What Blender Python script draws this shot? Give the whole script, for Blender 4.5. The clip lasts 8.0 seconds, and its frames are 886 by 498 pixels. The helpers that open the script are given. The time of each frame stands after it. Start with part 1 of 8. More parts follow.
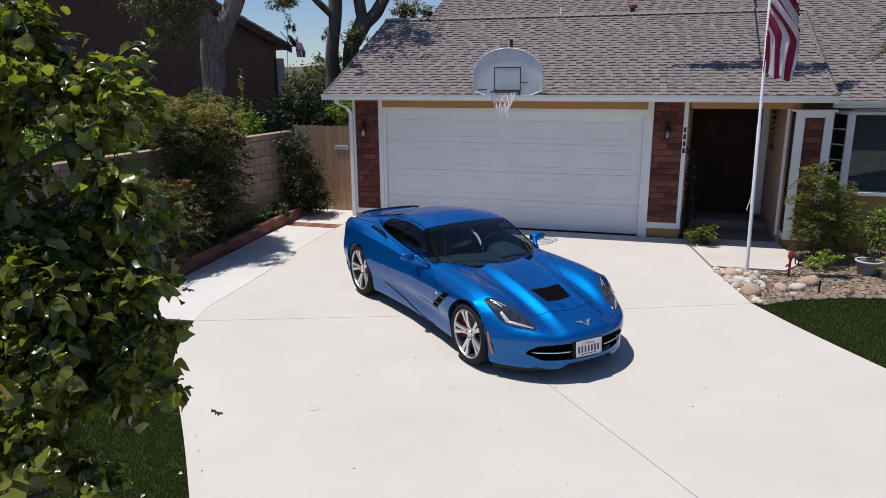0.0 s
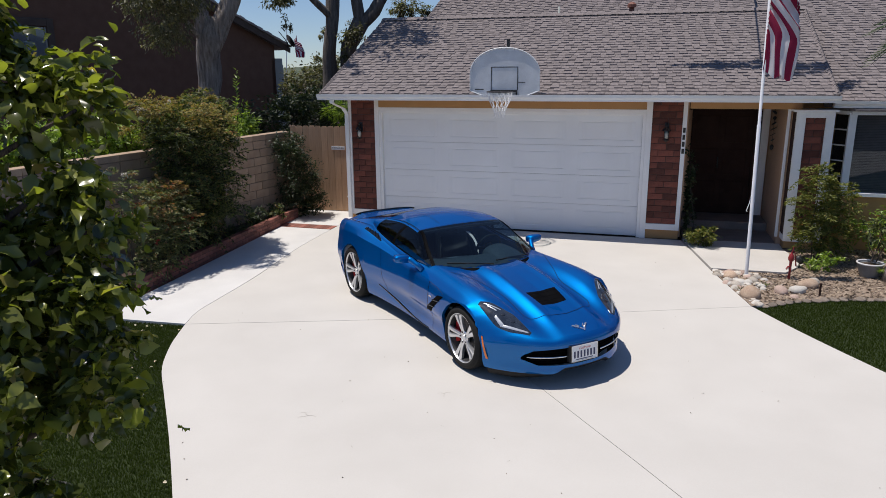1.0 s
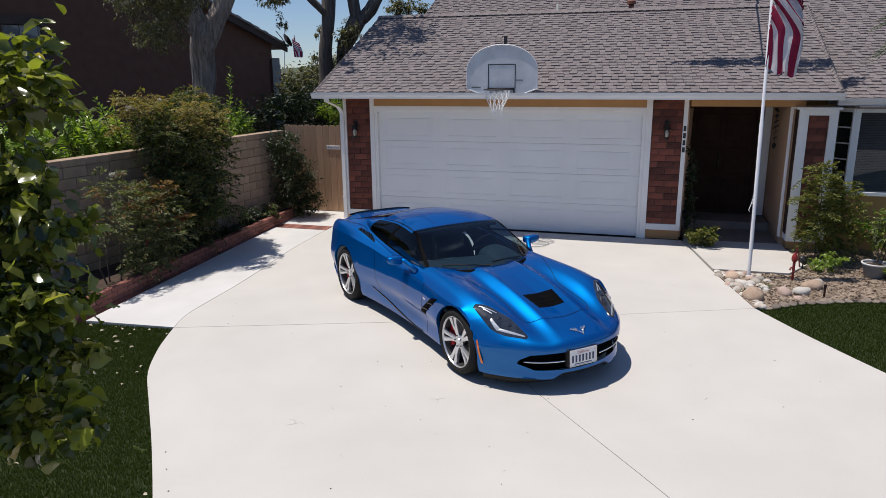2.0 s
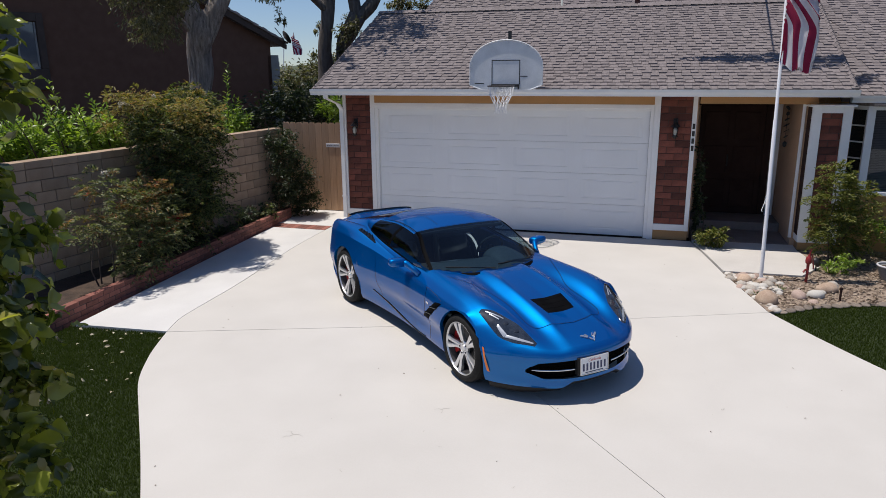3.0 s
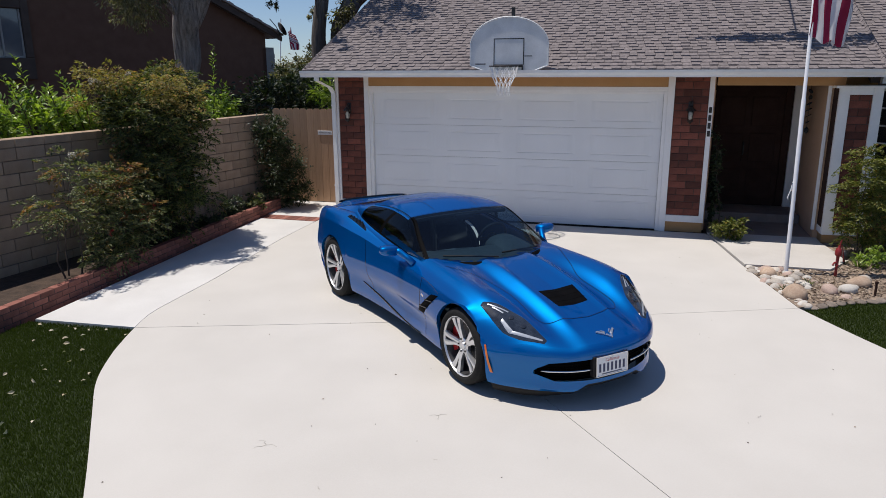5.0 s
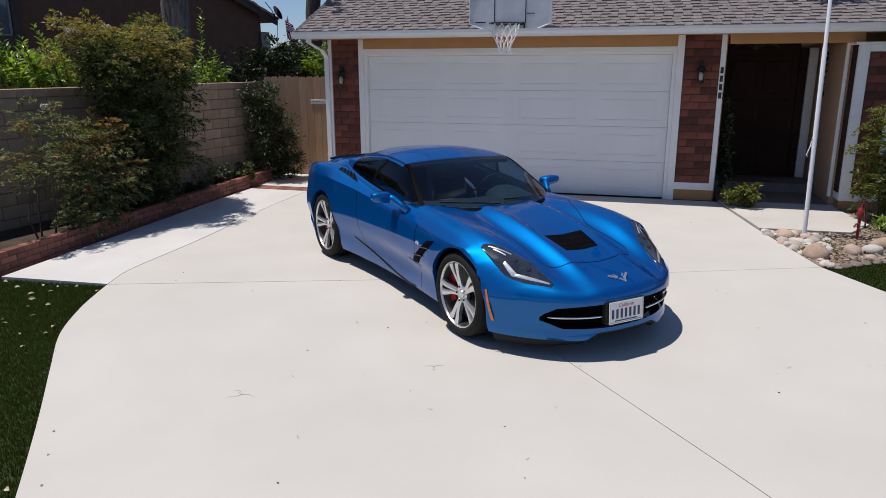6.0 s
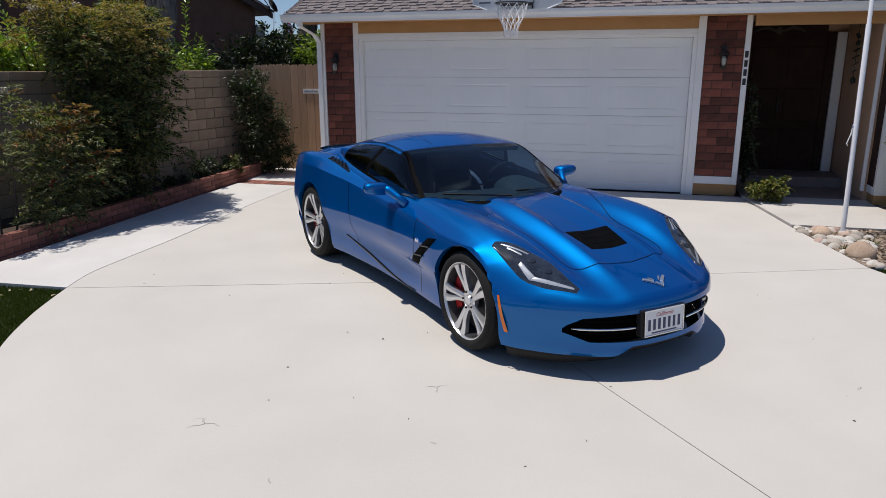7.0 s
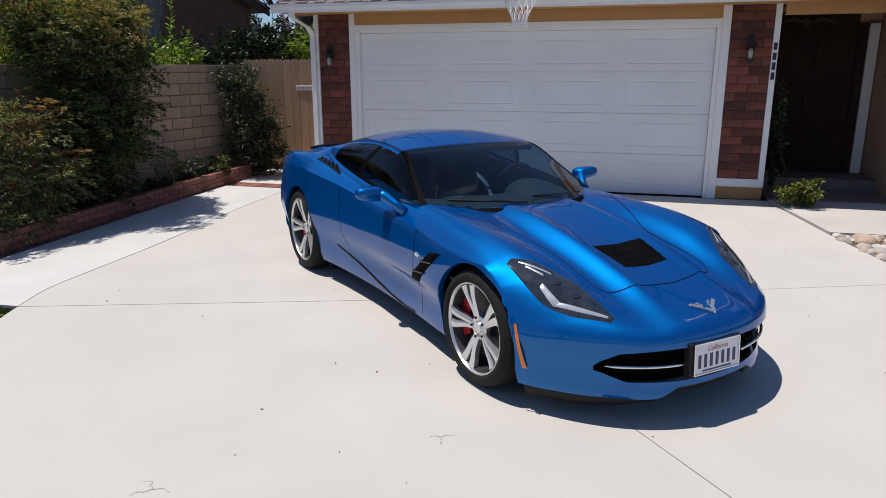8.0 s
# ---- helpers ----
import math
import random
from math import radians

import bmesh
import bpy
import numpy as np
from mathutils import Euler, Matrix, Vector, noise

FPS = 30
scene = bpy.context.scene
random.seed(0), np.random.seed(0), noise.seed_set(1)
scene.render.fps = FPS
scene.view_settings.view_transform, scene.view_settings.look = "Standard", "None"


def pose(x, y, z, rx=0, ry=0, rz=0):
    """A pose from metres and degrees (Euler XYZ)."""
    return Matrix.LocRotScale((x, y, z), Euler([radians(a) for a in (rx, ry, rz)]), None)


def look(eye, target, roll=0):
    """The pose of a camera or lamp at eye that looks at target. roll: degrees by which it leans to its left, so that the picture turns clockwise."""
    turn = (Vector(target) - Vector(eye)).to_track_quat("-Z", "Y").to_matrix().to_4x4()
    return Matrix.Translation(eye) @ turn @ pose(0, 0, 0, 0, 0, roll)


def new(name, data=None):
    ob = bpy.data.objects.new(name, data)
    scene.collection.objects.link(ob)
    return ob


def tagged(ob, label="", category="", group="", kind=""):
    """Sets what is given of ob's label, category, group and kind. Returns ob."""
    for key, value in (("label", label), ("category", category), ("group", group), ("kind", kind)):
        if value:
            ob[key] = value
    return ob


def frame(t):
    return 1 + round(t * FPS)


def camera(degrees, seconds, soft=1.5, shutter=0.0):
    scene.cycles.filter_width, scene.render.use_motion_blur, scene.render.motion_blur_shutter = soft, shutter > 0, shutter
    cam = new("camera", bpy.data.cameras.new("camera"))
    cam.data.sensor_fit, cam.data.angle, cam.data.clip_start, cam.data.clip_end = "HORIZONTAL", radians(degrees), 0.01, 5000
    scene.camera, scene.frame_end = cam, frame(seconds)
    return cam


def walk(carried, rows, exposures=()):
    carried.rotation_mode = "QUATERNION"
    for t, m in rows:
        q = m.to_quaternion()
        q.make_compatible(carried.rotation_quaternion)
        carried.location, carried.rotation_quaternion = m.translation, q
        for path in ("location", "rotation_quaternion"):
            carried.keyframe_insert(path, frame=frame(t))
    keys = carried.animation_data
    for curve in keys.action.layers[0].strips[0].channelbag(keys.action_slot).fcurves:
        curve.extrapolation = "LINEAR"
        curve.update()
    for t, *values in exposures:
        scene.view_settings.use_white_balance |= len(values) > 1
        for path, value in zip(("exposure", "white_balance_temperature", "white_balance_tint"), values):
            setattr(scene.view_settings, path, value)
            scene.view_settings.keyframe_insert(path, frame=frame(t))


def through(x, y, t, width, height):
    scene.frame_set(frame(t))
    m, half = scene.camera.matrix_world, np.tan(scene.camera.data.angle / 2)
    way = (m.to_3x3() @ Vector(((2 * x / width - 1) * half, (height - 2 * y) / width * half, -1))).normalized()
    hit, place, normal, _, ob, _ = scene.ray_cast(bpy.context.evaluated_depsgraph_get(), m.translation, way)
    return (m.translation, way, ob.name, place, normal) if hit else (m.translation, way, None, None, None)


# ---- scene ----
cam = camera(64.6, 8.0, soft=0.5)
PATH = [
    (0, (4.908, -12.788, 2.953), (4.369, -10.928, 2.454), -0.4),
    (0.5, (4.934, -12.721, 2.946), (4.394, -10.86, 2.448), -0.4),
    (1, (4.941, -12.636, 2.94), (4.4, -10.776, 2.442), -0.4),
    (1.5, (4.94, -12.527, 2.939), (4.4, -10.667, 2.44), -0.4),
    (1.7, (4.947, -12.486, 2.924), (4.406, -10.626, 2.427), -0.5),
    (2.8, (4.844, -12.195, 2.851), (4.303, -10.335, 2.354), -0.5),
    (3, (4.809, -12.137, 2.852), (4.27, -10.277, 2.351), -0.4),
    (3.5, (4.767, -11.97, 2.825), (4.227, -10.11, 2.324), -0.4),
    (4, (4.714, -11.812, 2.807), (4.176, -9.952, 2.305), -0.4),
    (4.2, (4.713, -11.743, 2.783), (4.172, -9.884, 2.284), -0.4),
    (5.3, (4.600, -11.335, 2.400), (4.064, -9.474, 1.901), -0.2),
    (5.5, (4.592, -11.267, 2.302), (4.056, -9.406, 1.803), -0.2),
    (5.8, (4.567, -11.188, 2.087), (4.033, -9.326, 1.59), -0.2),
    (6, (4.533, -11.069, 1.951), (4.0, -9.208, 1.45), -0.1),
    (6.2, (4.457, -10.858, 1.806), (3.928, -8.995, 1.306), -0.1),
    (6.5, (4.398, -10.663, 1.772), (3.867, -8.801, 1.27), -0.1),
    (7, (4.294, -10.356, 1.753), (3.764, -8.495, 1.25), -0.1),
    (7.5, (4.177, -10.004, 1.722), (3.646, -8.142, 1.221), -0.1),
    (8, (4.069, -9.656, 1.656), (3.537, -7.794, 1.156), -0.1),
]
walk(cam, [(t, look(eye, target, roll)) for t, eye, target, roll in PATH], [(0, 0.07), (4, 0.04), (5.5, 0.01), (6.5, -0.09), (7.2, -0.08), (8, 0.02)])

# ---- light ----
SUN_FROM = Vector((-0.30, -0.06, 1.0)).normalized()
world = bpy.data.worlds.new("world")
scene.world = world
world.use_nodes = True
wn = world.node_tree.nodes
sky = wn.new("ShaderNodeTexSky")
sky.sky_type, sky.sun_disc = "NISHITA", False
sky.sun_elevation = math.asin(SUN_FROM.z)
sky.sun_rotation = math.atan2(SUN_FROM.x, SUN_FROM.y) % (2 * math.pi)
sky.air_density, sky.dust_density, sky.ozone_density = 1.0, 0.15, 3.5
sky.altitude = 300
wn["Background"].inputs["Strength"].default_value = 0.084
way, lift = wn.new("ShaderNodeTexCoord"), wn.new("ShaderNodeVectorMath")
lift.operation = "ADD"
lift.inputs[1].default_value = (0, 0, 0.02)
unit = wn.new("ShaderNodeVectorMath")
unit.operation = "NORMALIZE"
world.node_tree.links.new(way.outputs["Generated"], lift.inputs[0])
world.node_tree.links.new(lift.outputs[0], unit.inputs[0])
world.node_tree.links.new(unit.outputs[0], sky.inputs["Vector"])
haze = wn.new("ShaderNodeMix")
haze.data_type, haze.blend_type = "RGBA", "MULTIPLY"
haze.inputs["Factor"].default_value = 1.0
haze.inputs["B"].default_value = (0.93, 0.96, 1.09, 1)
world.node_tree.links.new(sky.outputs[0], haze.inputs["A"])
world.node_tree.links.new(haze.outputs["Result"], wn["Background"].inputs["Color"])
sun = new("sun", bpy.data.lights.new("sun", "SUN"))
sun.data.energy, sun.data.angle, sun.data.color = 4.46, radians(0.53), (1.0, 0.935, 0.868)
sun.matrix_world = look(SUN_FROM * 40, (0, 0, 0))
scene.view_settings.exposure = 0.0


# ---- materials ----
def surface(name, c1, c2=None, scale=6.0, rough=0.7, bump=0.0, fine=80.0, metal=0.0, coat=0.0, vary=0.0, island=0.0,
            coat_rough=0.03, stain=0.0, spec=0.5, stretch=(1, 1, 1)):
    """Colour between c1 and c2 by noise at two scales, relief, and a shade of its own for each piece."""
    m = bpy.data.materials.new(name)
    m.use_nodes = True
    t, n = m.node_tree, m.node_tree.nodes
    b = n["Principled BSDF"]
    b.inputs["Roughness"].default_value, b.inputs["Metallic"].default_value = rough, metal
    b.inputs["Coat Weight"].default_value, b.inputs["Coat Roughness"].default_value = coat, coat_rough
    b.inputs["Specular IOR Level"].default_value = spec
    co = n.new("ShaderNodeTexCoord")
    mp = n.new("ShaderNodeMapping")
    mp.inputs["Scale"].default_value = stretch
    t.links.new(co.outputs["Object"], mp.inputs["Vector"])

    def tex(s, detail):
        k = n.new("ShaderNodeTexNoise")
        k.inputs["Scale"].default_value, k.inputs["Detail"].default_value = s, detail
        t.links.new(mp.outputs[0], k.inputs["Vector"])
        return k.outputs["Fac"]

    big, small = tex(scale, 4), tex(fine, 3)
    half = n.new("ShaderNodeMath")
    half.operation = "MULTIPLY_ADD"
    t.links.new(small, half.inputs[0])
    half.inputs[1].default_value = 0.5
    t.links.new(big, half.inputs[2])
    ramp = n.new("ShaderNodeMapRange")
    ramp.inputs["From Min"].default_value, ramp.inputs["From Max"].default_value = 0.5, 1.0
    t.links.new(half.outputs[0], ramp.inputs["Value"])
    mix = n.new("ShaderNodeMix")
    mix.data_type = "RGBA"
    mix.inputs["A"].default_value, mix.inputs["B"].default_value = (*c1, 1), (*(c2 or c1), 1)
    t.links.new(ramp.outputs[0], mix.inputs["Factor"])
    out = mix.outputs["Result"]
    if stain:
        st = tex(scale * 0.22, 6)
        mr = n.new("ShaderNodeMapRange")
        mr.inputs["From Min"].default_value, mr.inputs["From Max"].default_value = 0.45, 0.75
        mr.inputs["To Min"].default_value, mr.inputs["To Max"].default_value = 1.0, 1.0 - stain
        t.links.new(st, mr.inputs["Value"])
        mu = n.new("ShaderNodeMix")
        mu.data_type, mu.blend_type = "RGBA", "MULTIPLY"
        mu.inputs["Factor"].default_value = 1
        t.links.new(out, mu.inputs["A"])
        t.links.new(mr.outputs[0], mu.inputs["B"])
        out = mu.outputs["Result"]
    if vary or island:
        if island:
            src = n.new("ShaderNodeNewGeometry").outputs["Random Per Island"]
        else:
            src = n.new("ShaderNodeObjectInfo").outputs["Random"]
        mr = n.new("ShaderNodeMapRange")
        mr.inputs["To Min"].default_value = 1.0 - (vary or island)
        mr.inputs["To Max"].default_value = 1.0 + (vary or island)
        t.links.new(src, mr.inputs["Value"])
        mu = n.new("ShaderNodeMix")
        mu.data_type, mu.blend_type = "RGBA", "MULTIPLY"
        mu.inputs["Factor"].default_value = 1
        t.links.new(out, mu.inputs["A"])
        t.links.new(mr.outputs[0], mu.inputs["B"])
        out = mu.outputs["Result"]
    t.links.new(out, b.inputs["Base Color"])
    if bump:
        bp = n.new("ShaderNodeBump")
        bp.inputs["Strength"].default_value, bp.inputs["Distance"].default_value = 1.0, bump
        t.links.new(half.outputs[0], bp.inputs["Height"])
        t.links.new(bp.outputs[0], b.inputs["Normal"])
    return m


def leaf_mat(name, c1, c2, rough=0.45, through=0.35, c3=None, share=0.07, spec=0.5, dull=0.0):
    """Leaves: a shade of its own each, some light let through."""
    m = bpy.data.materials.new(name)
    m.use_nodes = True
    t, n = m.node_tree, m.node_tree.nodes
    b = n["Principled BSDF"]
    geo = n.new("ShaderNodeNewGeometry")
    ramp = n.new("ShaderNodeValToRGB")
    ramp.color_ramp.elements[0].color, ramp.color_ramp.elements[1].color = (*c1, 1), (*c2, 1)
    ramp.color_ramp.elements[0].position = dull
    if c3:
        e = ramp.color_ramp.elements.new(1 - share)
        e.color = (*c2, 1)
        ramp.color_ramp.elements[2].color = (*c3, 1)
    t.links.new(geo.outputs["Random Per Island"], ramp.inputs["Fac"])
    t.links.new(ramp.outputs[0], b.inputs["Base Color"])
    b.inputs["Roughness"].default_value, b.inputs["Specular IOR Level"].default_value = rough, spec
    tr = n.new("ShaderNodeBsdfTranslucent")
    gain = n.new("ShaderNodeMix")
    gain.data_type, gain.blend_type = "RGBA", "MULTIPLY"
    gain.inputs["Factor"].default_value = 1
    gain.inputs["B"].default_value = (1.5, 1.7, 0.5, 1)
    t.links.new(ramp.outputs[0], gain.inputs["A"])
    t.links.new(gain.outputs["Result"], tr.inputs["Color"])
    mx = n.new("ShaderNodeMixShader")
    mx.inputs[0].default_value = through
    t.links.new(b.outputs[0], mx.inputs[1])
    t.links.new(tr.outputs[0], mx.inputs[2])
    t.links.new(mx.outputs[0], n["Material Output"].inputs["Surface"])
    return m


def glass_mat(name, tint, rough=0.0, dark=0.5, ior=1.5):
    """Thin tinted glass: a sharp reflection over a tinted view through."""
    m = bpy.data.materials.new(name)
    m.use_nodes = True
    t, n = m.node_tree, m.node_tree.nodes
    n.remove(n["Principled BSDF"])
    tr, gl = n.new("ShaderNodeBsdfTransparent"), n.new("ShaderNodeBsdfGlossy")
    tr.inputs["Color"].default_value = (*[c * dark for c in tint], 1)
    gl.inputs["Roughness"].default_value = rough
    lw = n.new("ShaderNodeLayerWeight")
    lw.inputs["Blend"].default_value = 0.5
    pw = n.new("ShaderNodeMath")
    pw.operation = "POWER"
    pw.inputs[1].default_value = 5.0
    t.links.new(lw.outputs["Facing"], pw.inputs[0])
    f0 = ((ior - 1) / (ior + 1)) ** 2
    fr = n.new("ShaderNodeMath")
    fr.operation = "MULTIPLY_ADD"
    fr.inputs[1].default_value, fr.inputs[2].default_value = 1 - f0, f0
    t.links.new(pw.outputs[0], fr.inputs[0])
    mx = n.new("ShaderNodeMixShader")
    t.links.new(fr.outputs[0], mx.inputs[0])
    t.links.new(tr.outputs[0], mx.inputs[1])
    t.links.new(gl.outputs[0], mx.inputs[2])
    t.links.new(mx.outputs[0], n["Material Output"].inputs["Surface"])
    return m


CONCRETE = surface("concrete", (0.500, 0.478, 0.441), (0.540, 0.518, 0.480), 1.6, 0.85, 0.0012, 90, stain=0.05)
WALKWAY = surface("walkway_concrete", (0.53, 0.52, 0.50), (0.61, 0.60, 0.58), 2.0, 0.85, 0.0015, 70, stain=0.12)
PORCH = surface("porch_concrete", (0.50, 0.475, 0.44), (0.57, 0.545, 0.51), 2.0, 0.85, 0.0015, 60, stain=0.10)
PORCH_TILE = surface("porch_tile", (0.19, 0.155, 0.14), (0.26, 0.215, 0.195), 5, 0.7, 0.001, 60, stain=0.15)
SOIL = surface("soil", (0.032, 0.021, 0.015), (0.080, 0.052, 0.036), 9, 0.95, 0.02, 60)
MULCH = surface("mulch", (0.15, 0.105, 0.075), (0.38, 0.30, 0.23), 22, 0.95, 0.02, 90)
TURF = surface("turf", (0.016, 0.028, 0.005), (0.030, 0.046, 0.009), 9, 0.95, 0.01, 70)
ASPHALT = surface("asphalt", (0.045, 0.045, 0.047), (0.07, 0.07, 0.07), 4, 0.9, 0.003, 120)
WHITE = surface("white_paint", (0.79, 0.785, 0.775), (0.86, 0.855, 0.845), 2.5, 0.5, 0.0008, 40, stain=0.07)
DOOR_WHITE = surface("garage_door_paint", (0.77, 0.78, 0.79), (0.83, 0.84, 0.85), 1.5, 0.42, 0.0006, 120, stain=0.06)
TAN = surface("tan_paint", (0.44, 0.245, 0.098), (0.51, 0.29, 0.125), 3, 0.7, 0.002, 50, stain=0.12)
SIDING = surface("tan_siding_paint", (0.56, 0.36, 0.23), (0.64, 0.42, 0.275), 3, 0.75, 0.002, 50, stain=0.12)
MORTAR = surface("mortar", (0.060, 0.040, 0.034), (0.10, 0.072, 0.062), 12, 0.95, 0.003, 90)
BRICK = surface("brick", (0.095, 0.030, 0.022), (0.185, 0.056, 0.036), 9, 0.85, 0.004, 70, vary=0.48)
EDGE_BRICK = surface("edging_brick", (0.19, 0.070, 0.052), (0.29, 0.118, 0.088), 10, 0.9, 0.004, 80, vary=0.35)
BLOCK = surface("concrete_block", (0.30, 0.212, 0.146), (0.40, 0.298, 0.212), 5, 0.95, 0.004, 90, vary=0.12, stain=0.12)
BLOCK_JOINT = surface("block_joint", (0.16, 0.125, 0.095), (0.22, 0.175, 0.14), 8, 0.95, 0.003, 90)
SHINGLE = surface("shingle", (0.122, 0.105, 0.104), (0.235, 0.203, 0.200), 26, 0.93, 0.004, 220, island=0.12)
EDGE_SHINGLE = surface("weathered_edge_shingle", (0.20, 0.18, 0.17), (0.34, 0.31, 0.29), 8, 0.95, 0.005, 90, vary=0.3)
SHINGLE_PIECE = surface("shingle_tab", (0.122, 0.105, 0.104), (0.235, 0.203, 0.200), 26, 0.93, 0.004, 220, vary=0.12)
FENCE = surface("fence_wood", (0.36, 0.225, 0.135), (0.48, 0.315, 0.20), 5, 0.85, 0.003, 40, vary=0.10, stretch=(6, 6, 0.5))
DARK_WOOD = surface("dark_wood", (0.034, 0.018, 0.015), (0.054, 0.030, 0.024), 4, 0.75, 0.002, 50, spec=0.12)
BROWN_WALL = surface("brown_stucco", (0.115, 0.060, 0.038), (0.15, 0.082, 0.054), 3, 0.95, 0.006, 60)
BROWN_TRIM = surface("brown_trim", (0.06, 0.045, 0.036), (0.09, 0.068, 0.055), 3, 0.85, 0.003, 60)
GREY_SIDING = surface("grey_siding", (0.27, 0.29, 0.28), (0.34, 0.36, 0.35), 3, 0.8, 0.002, 50)
OLD_BARK = surface("old_bark", (0.06, 0.05, 0.045), (0.20, 0.175, 0.155), 4, 0.95, 0.03, 35, stretch=(3.5, 3.5, 0.5))
BARK = surface("bark", (0.13, 0.105, 0.09), (0.50, 0.44, 0.395), 4, 0.95, 0.05, 30, stretch=(5.0, 5.0, 0.35))
DARK_BARK = surface("dark_bark", (0.05, 0.036, 0.028), (0.12, 0.09, 0.07), 8, 0.95, 0.015, 60, stretch=(3, 3, 0.6))
PINK_STONE = surface("pinkish_stone", (0.36, 0.255, 0.21), (0.50, 0.39, 0.33), 7, 0.85, 0.004, 60, vary=0.2, stain=0.15)
PALE_STONE = surface("pale_stone", (0.44, 0.415, 0.375), (0.58, 0.55, 0.50), 7, 0.85, 0.004, 60, vary=0.15, stain=0.15)
BOULDER = surface("tan_boulder", (0.34, 0.235, 0.165), (0.52, 0.40, 0.30), 6, 0.85, 0.006, 50, vary=0.22, stain=0.2)
EDGE_STONE = surface("edging_stone", (0.14, 0.112, 0.092), (0.27, 0.225, 0.185), 9, 0.9, 0.005, 60, vary=0.3)
STONE = surface("river_stone", (0.32, 0.28, 0.235), (0.52, 0.475, 0.42), 7, 0.8, 0.004, 60, vary=0.35)
STEEL_WHITE = surface("white_pole_paint", (0.72, 0.73, 0.75), (0.8, 0.81, 0.83), 4, 0.3, 0.0004, 60)
BLACK_METAL = surface("black_metal", (0.012, 0.012, 0.013), (0.022, 0.022, 0.023), 12, 0.45, 0.0008, 90)
BLACK = surface("black_plastic", (0.010, 0.010, 0.011), (0.016, 0.016, 0.017), 12, 0.5, 0.0004, 120, spec=0.2)
MATT_BLACK = surface("matt_black", (0.003, 0.003, 0.0034), (0.005, 0.005, 0.0055), 12, 0.6, 0, 120, spec=0.02)
GLOSS_BLACK = surface("gloss_black", (0.004, 0.005, 0.007), (0.007, 0.008, 0.010), 12, 0.05, 0, 90)
RED_PAINT = surface("red_iron_paint", (0.19, 0.012, 0.015), (0.28, 0.022, 0.022), 12, 0.4, 0.001, 90)
GREY_POT = surface("grey_glazed_pot", (0.15, 0.155, 0.16), (0.21, 0.215, 0.22), 8, 0.35, 0.001, 70)
BACKBOARD = surface("backboard", (0.55, 0.57, 0.59), (0.68, 0.70, 0.72), 5, 0.5, 0.001, 60, stain=0.15)
CORD = surface("white_cord", (0.72, 0.72, 0.72), (0.82, 0.82, 0.82), 40, 0.9, 0.001, 200)
CHROME = surface("chrome", (0.62, 0.63, 0.65), (0.7, 0.71, 0.73), 10, 0.12, 0, 60, metal=1.0)
SILVER = surface("silver_wheel_paint", (0.64, 0.65, 0.67), (0.72, 0.73, 0.75), 20, 0.30, 0, 200, metal=0.8, coat=0.4)
# wheel steel with the shade behind the spokes put into its colour
SHADED_STEEL = surface("shaded_wheel_steel", (0.05, 0.05, 0.053), (0.09, 0.09, 0.094), 30, 0.45, 0.0005, 160, metal=0.6)
BRIGHT_METAL = surface("bright_badge_metal", (0.62, 0.63, 0.65), (0.72, 0.73, 0.75), 10, 0.2, 0, 60, metal=0.8)
RUBBER = surface("tyre_rubber", (0.011, 0.011, 0.011), (0.019, 0.019, 0.019), 30, 0.8, 0.001, 160, spec=0.2)
STEEL = surface("brake_steel", (0.22, 0.22, 0.23), (0.30, 0.30, 0.31), 30, 0.35, 0.0005, 160, metal=1.0)
CALIPER = surface("red_caliper", (0.42, 0.012, 0.012), (0.5, 0.02, 0.02), 20, 0.3, 0, 90, coat=0.5)


def flake_paint(name, deep, flake, share, rough):
    """Metallic lacquer: a deep pigment with bright flakes in it, under one clear coat."""
    m = bpy.data.materials.new(name)
    m.use_nodes = True
    t, n = m.node_tree, m.node_tree.nodes
    base, spark = n["Principled BSDF"], n.new("ShaderNodeBsdfPrincipled")
    grain = n.new("ShaderNodeTexNoise")
    grain.inputs["Scale"].default_value, grain.inputs["Detail"].default_value = 900, 2
    co = n.new("ShaderNodeTexCoord")
    t.links.new(co.outputs["Object"], grain.inputs["Vector"])
    tone = n.new("ShaderNodeMix")
    tone.data_type = "RGBA"
    tone.inputs["A"].default_value, tone.inputs["B"].default_value = (*[c * 0.9 for c in flake], 1), (*[c * 1.1 for c in flake], 1)
    t.links.new(grain.outputs["Fac"], tone.inputs["Factor"])
    base.inputs["Base Color"].default_value = (*deep, 1)
    t.links.new(tone.outputs["Result"], spark.inputs["Base Color"])
    base.inputs["Roughness"].default_value, base.inputs["Specular IOR Level"].default_value = 0.6, 0.0
    spark.inputs["Roughness"].default_value, spark.inputs["Metallic"].default_value = rough, 1.0
    spark.inputs["Specular Tint"].default_value = (0.02, 0.25, 0.7, 1)
    for k in (base, spark):
        k.inputs["Coat Weight"].default_value, k.inputs["Coat Roughness"].default_value, k.inputs["Coat IOR"].default_value = 1.0, 0.012, 1.42
    mx = n.new("ShaderNodeMixShader")
    mx.inputs[0].default_value = share
    t.links.new(base.outputs[0], mx.inputs[1])
    t.links.new(spark.outputs[0], mx.inputs[2])
    t.links.new(mx.outputs[0], n["Material Output"].inputs["Surface"])
    return m


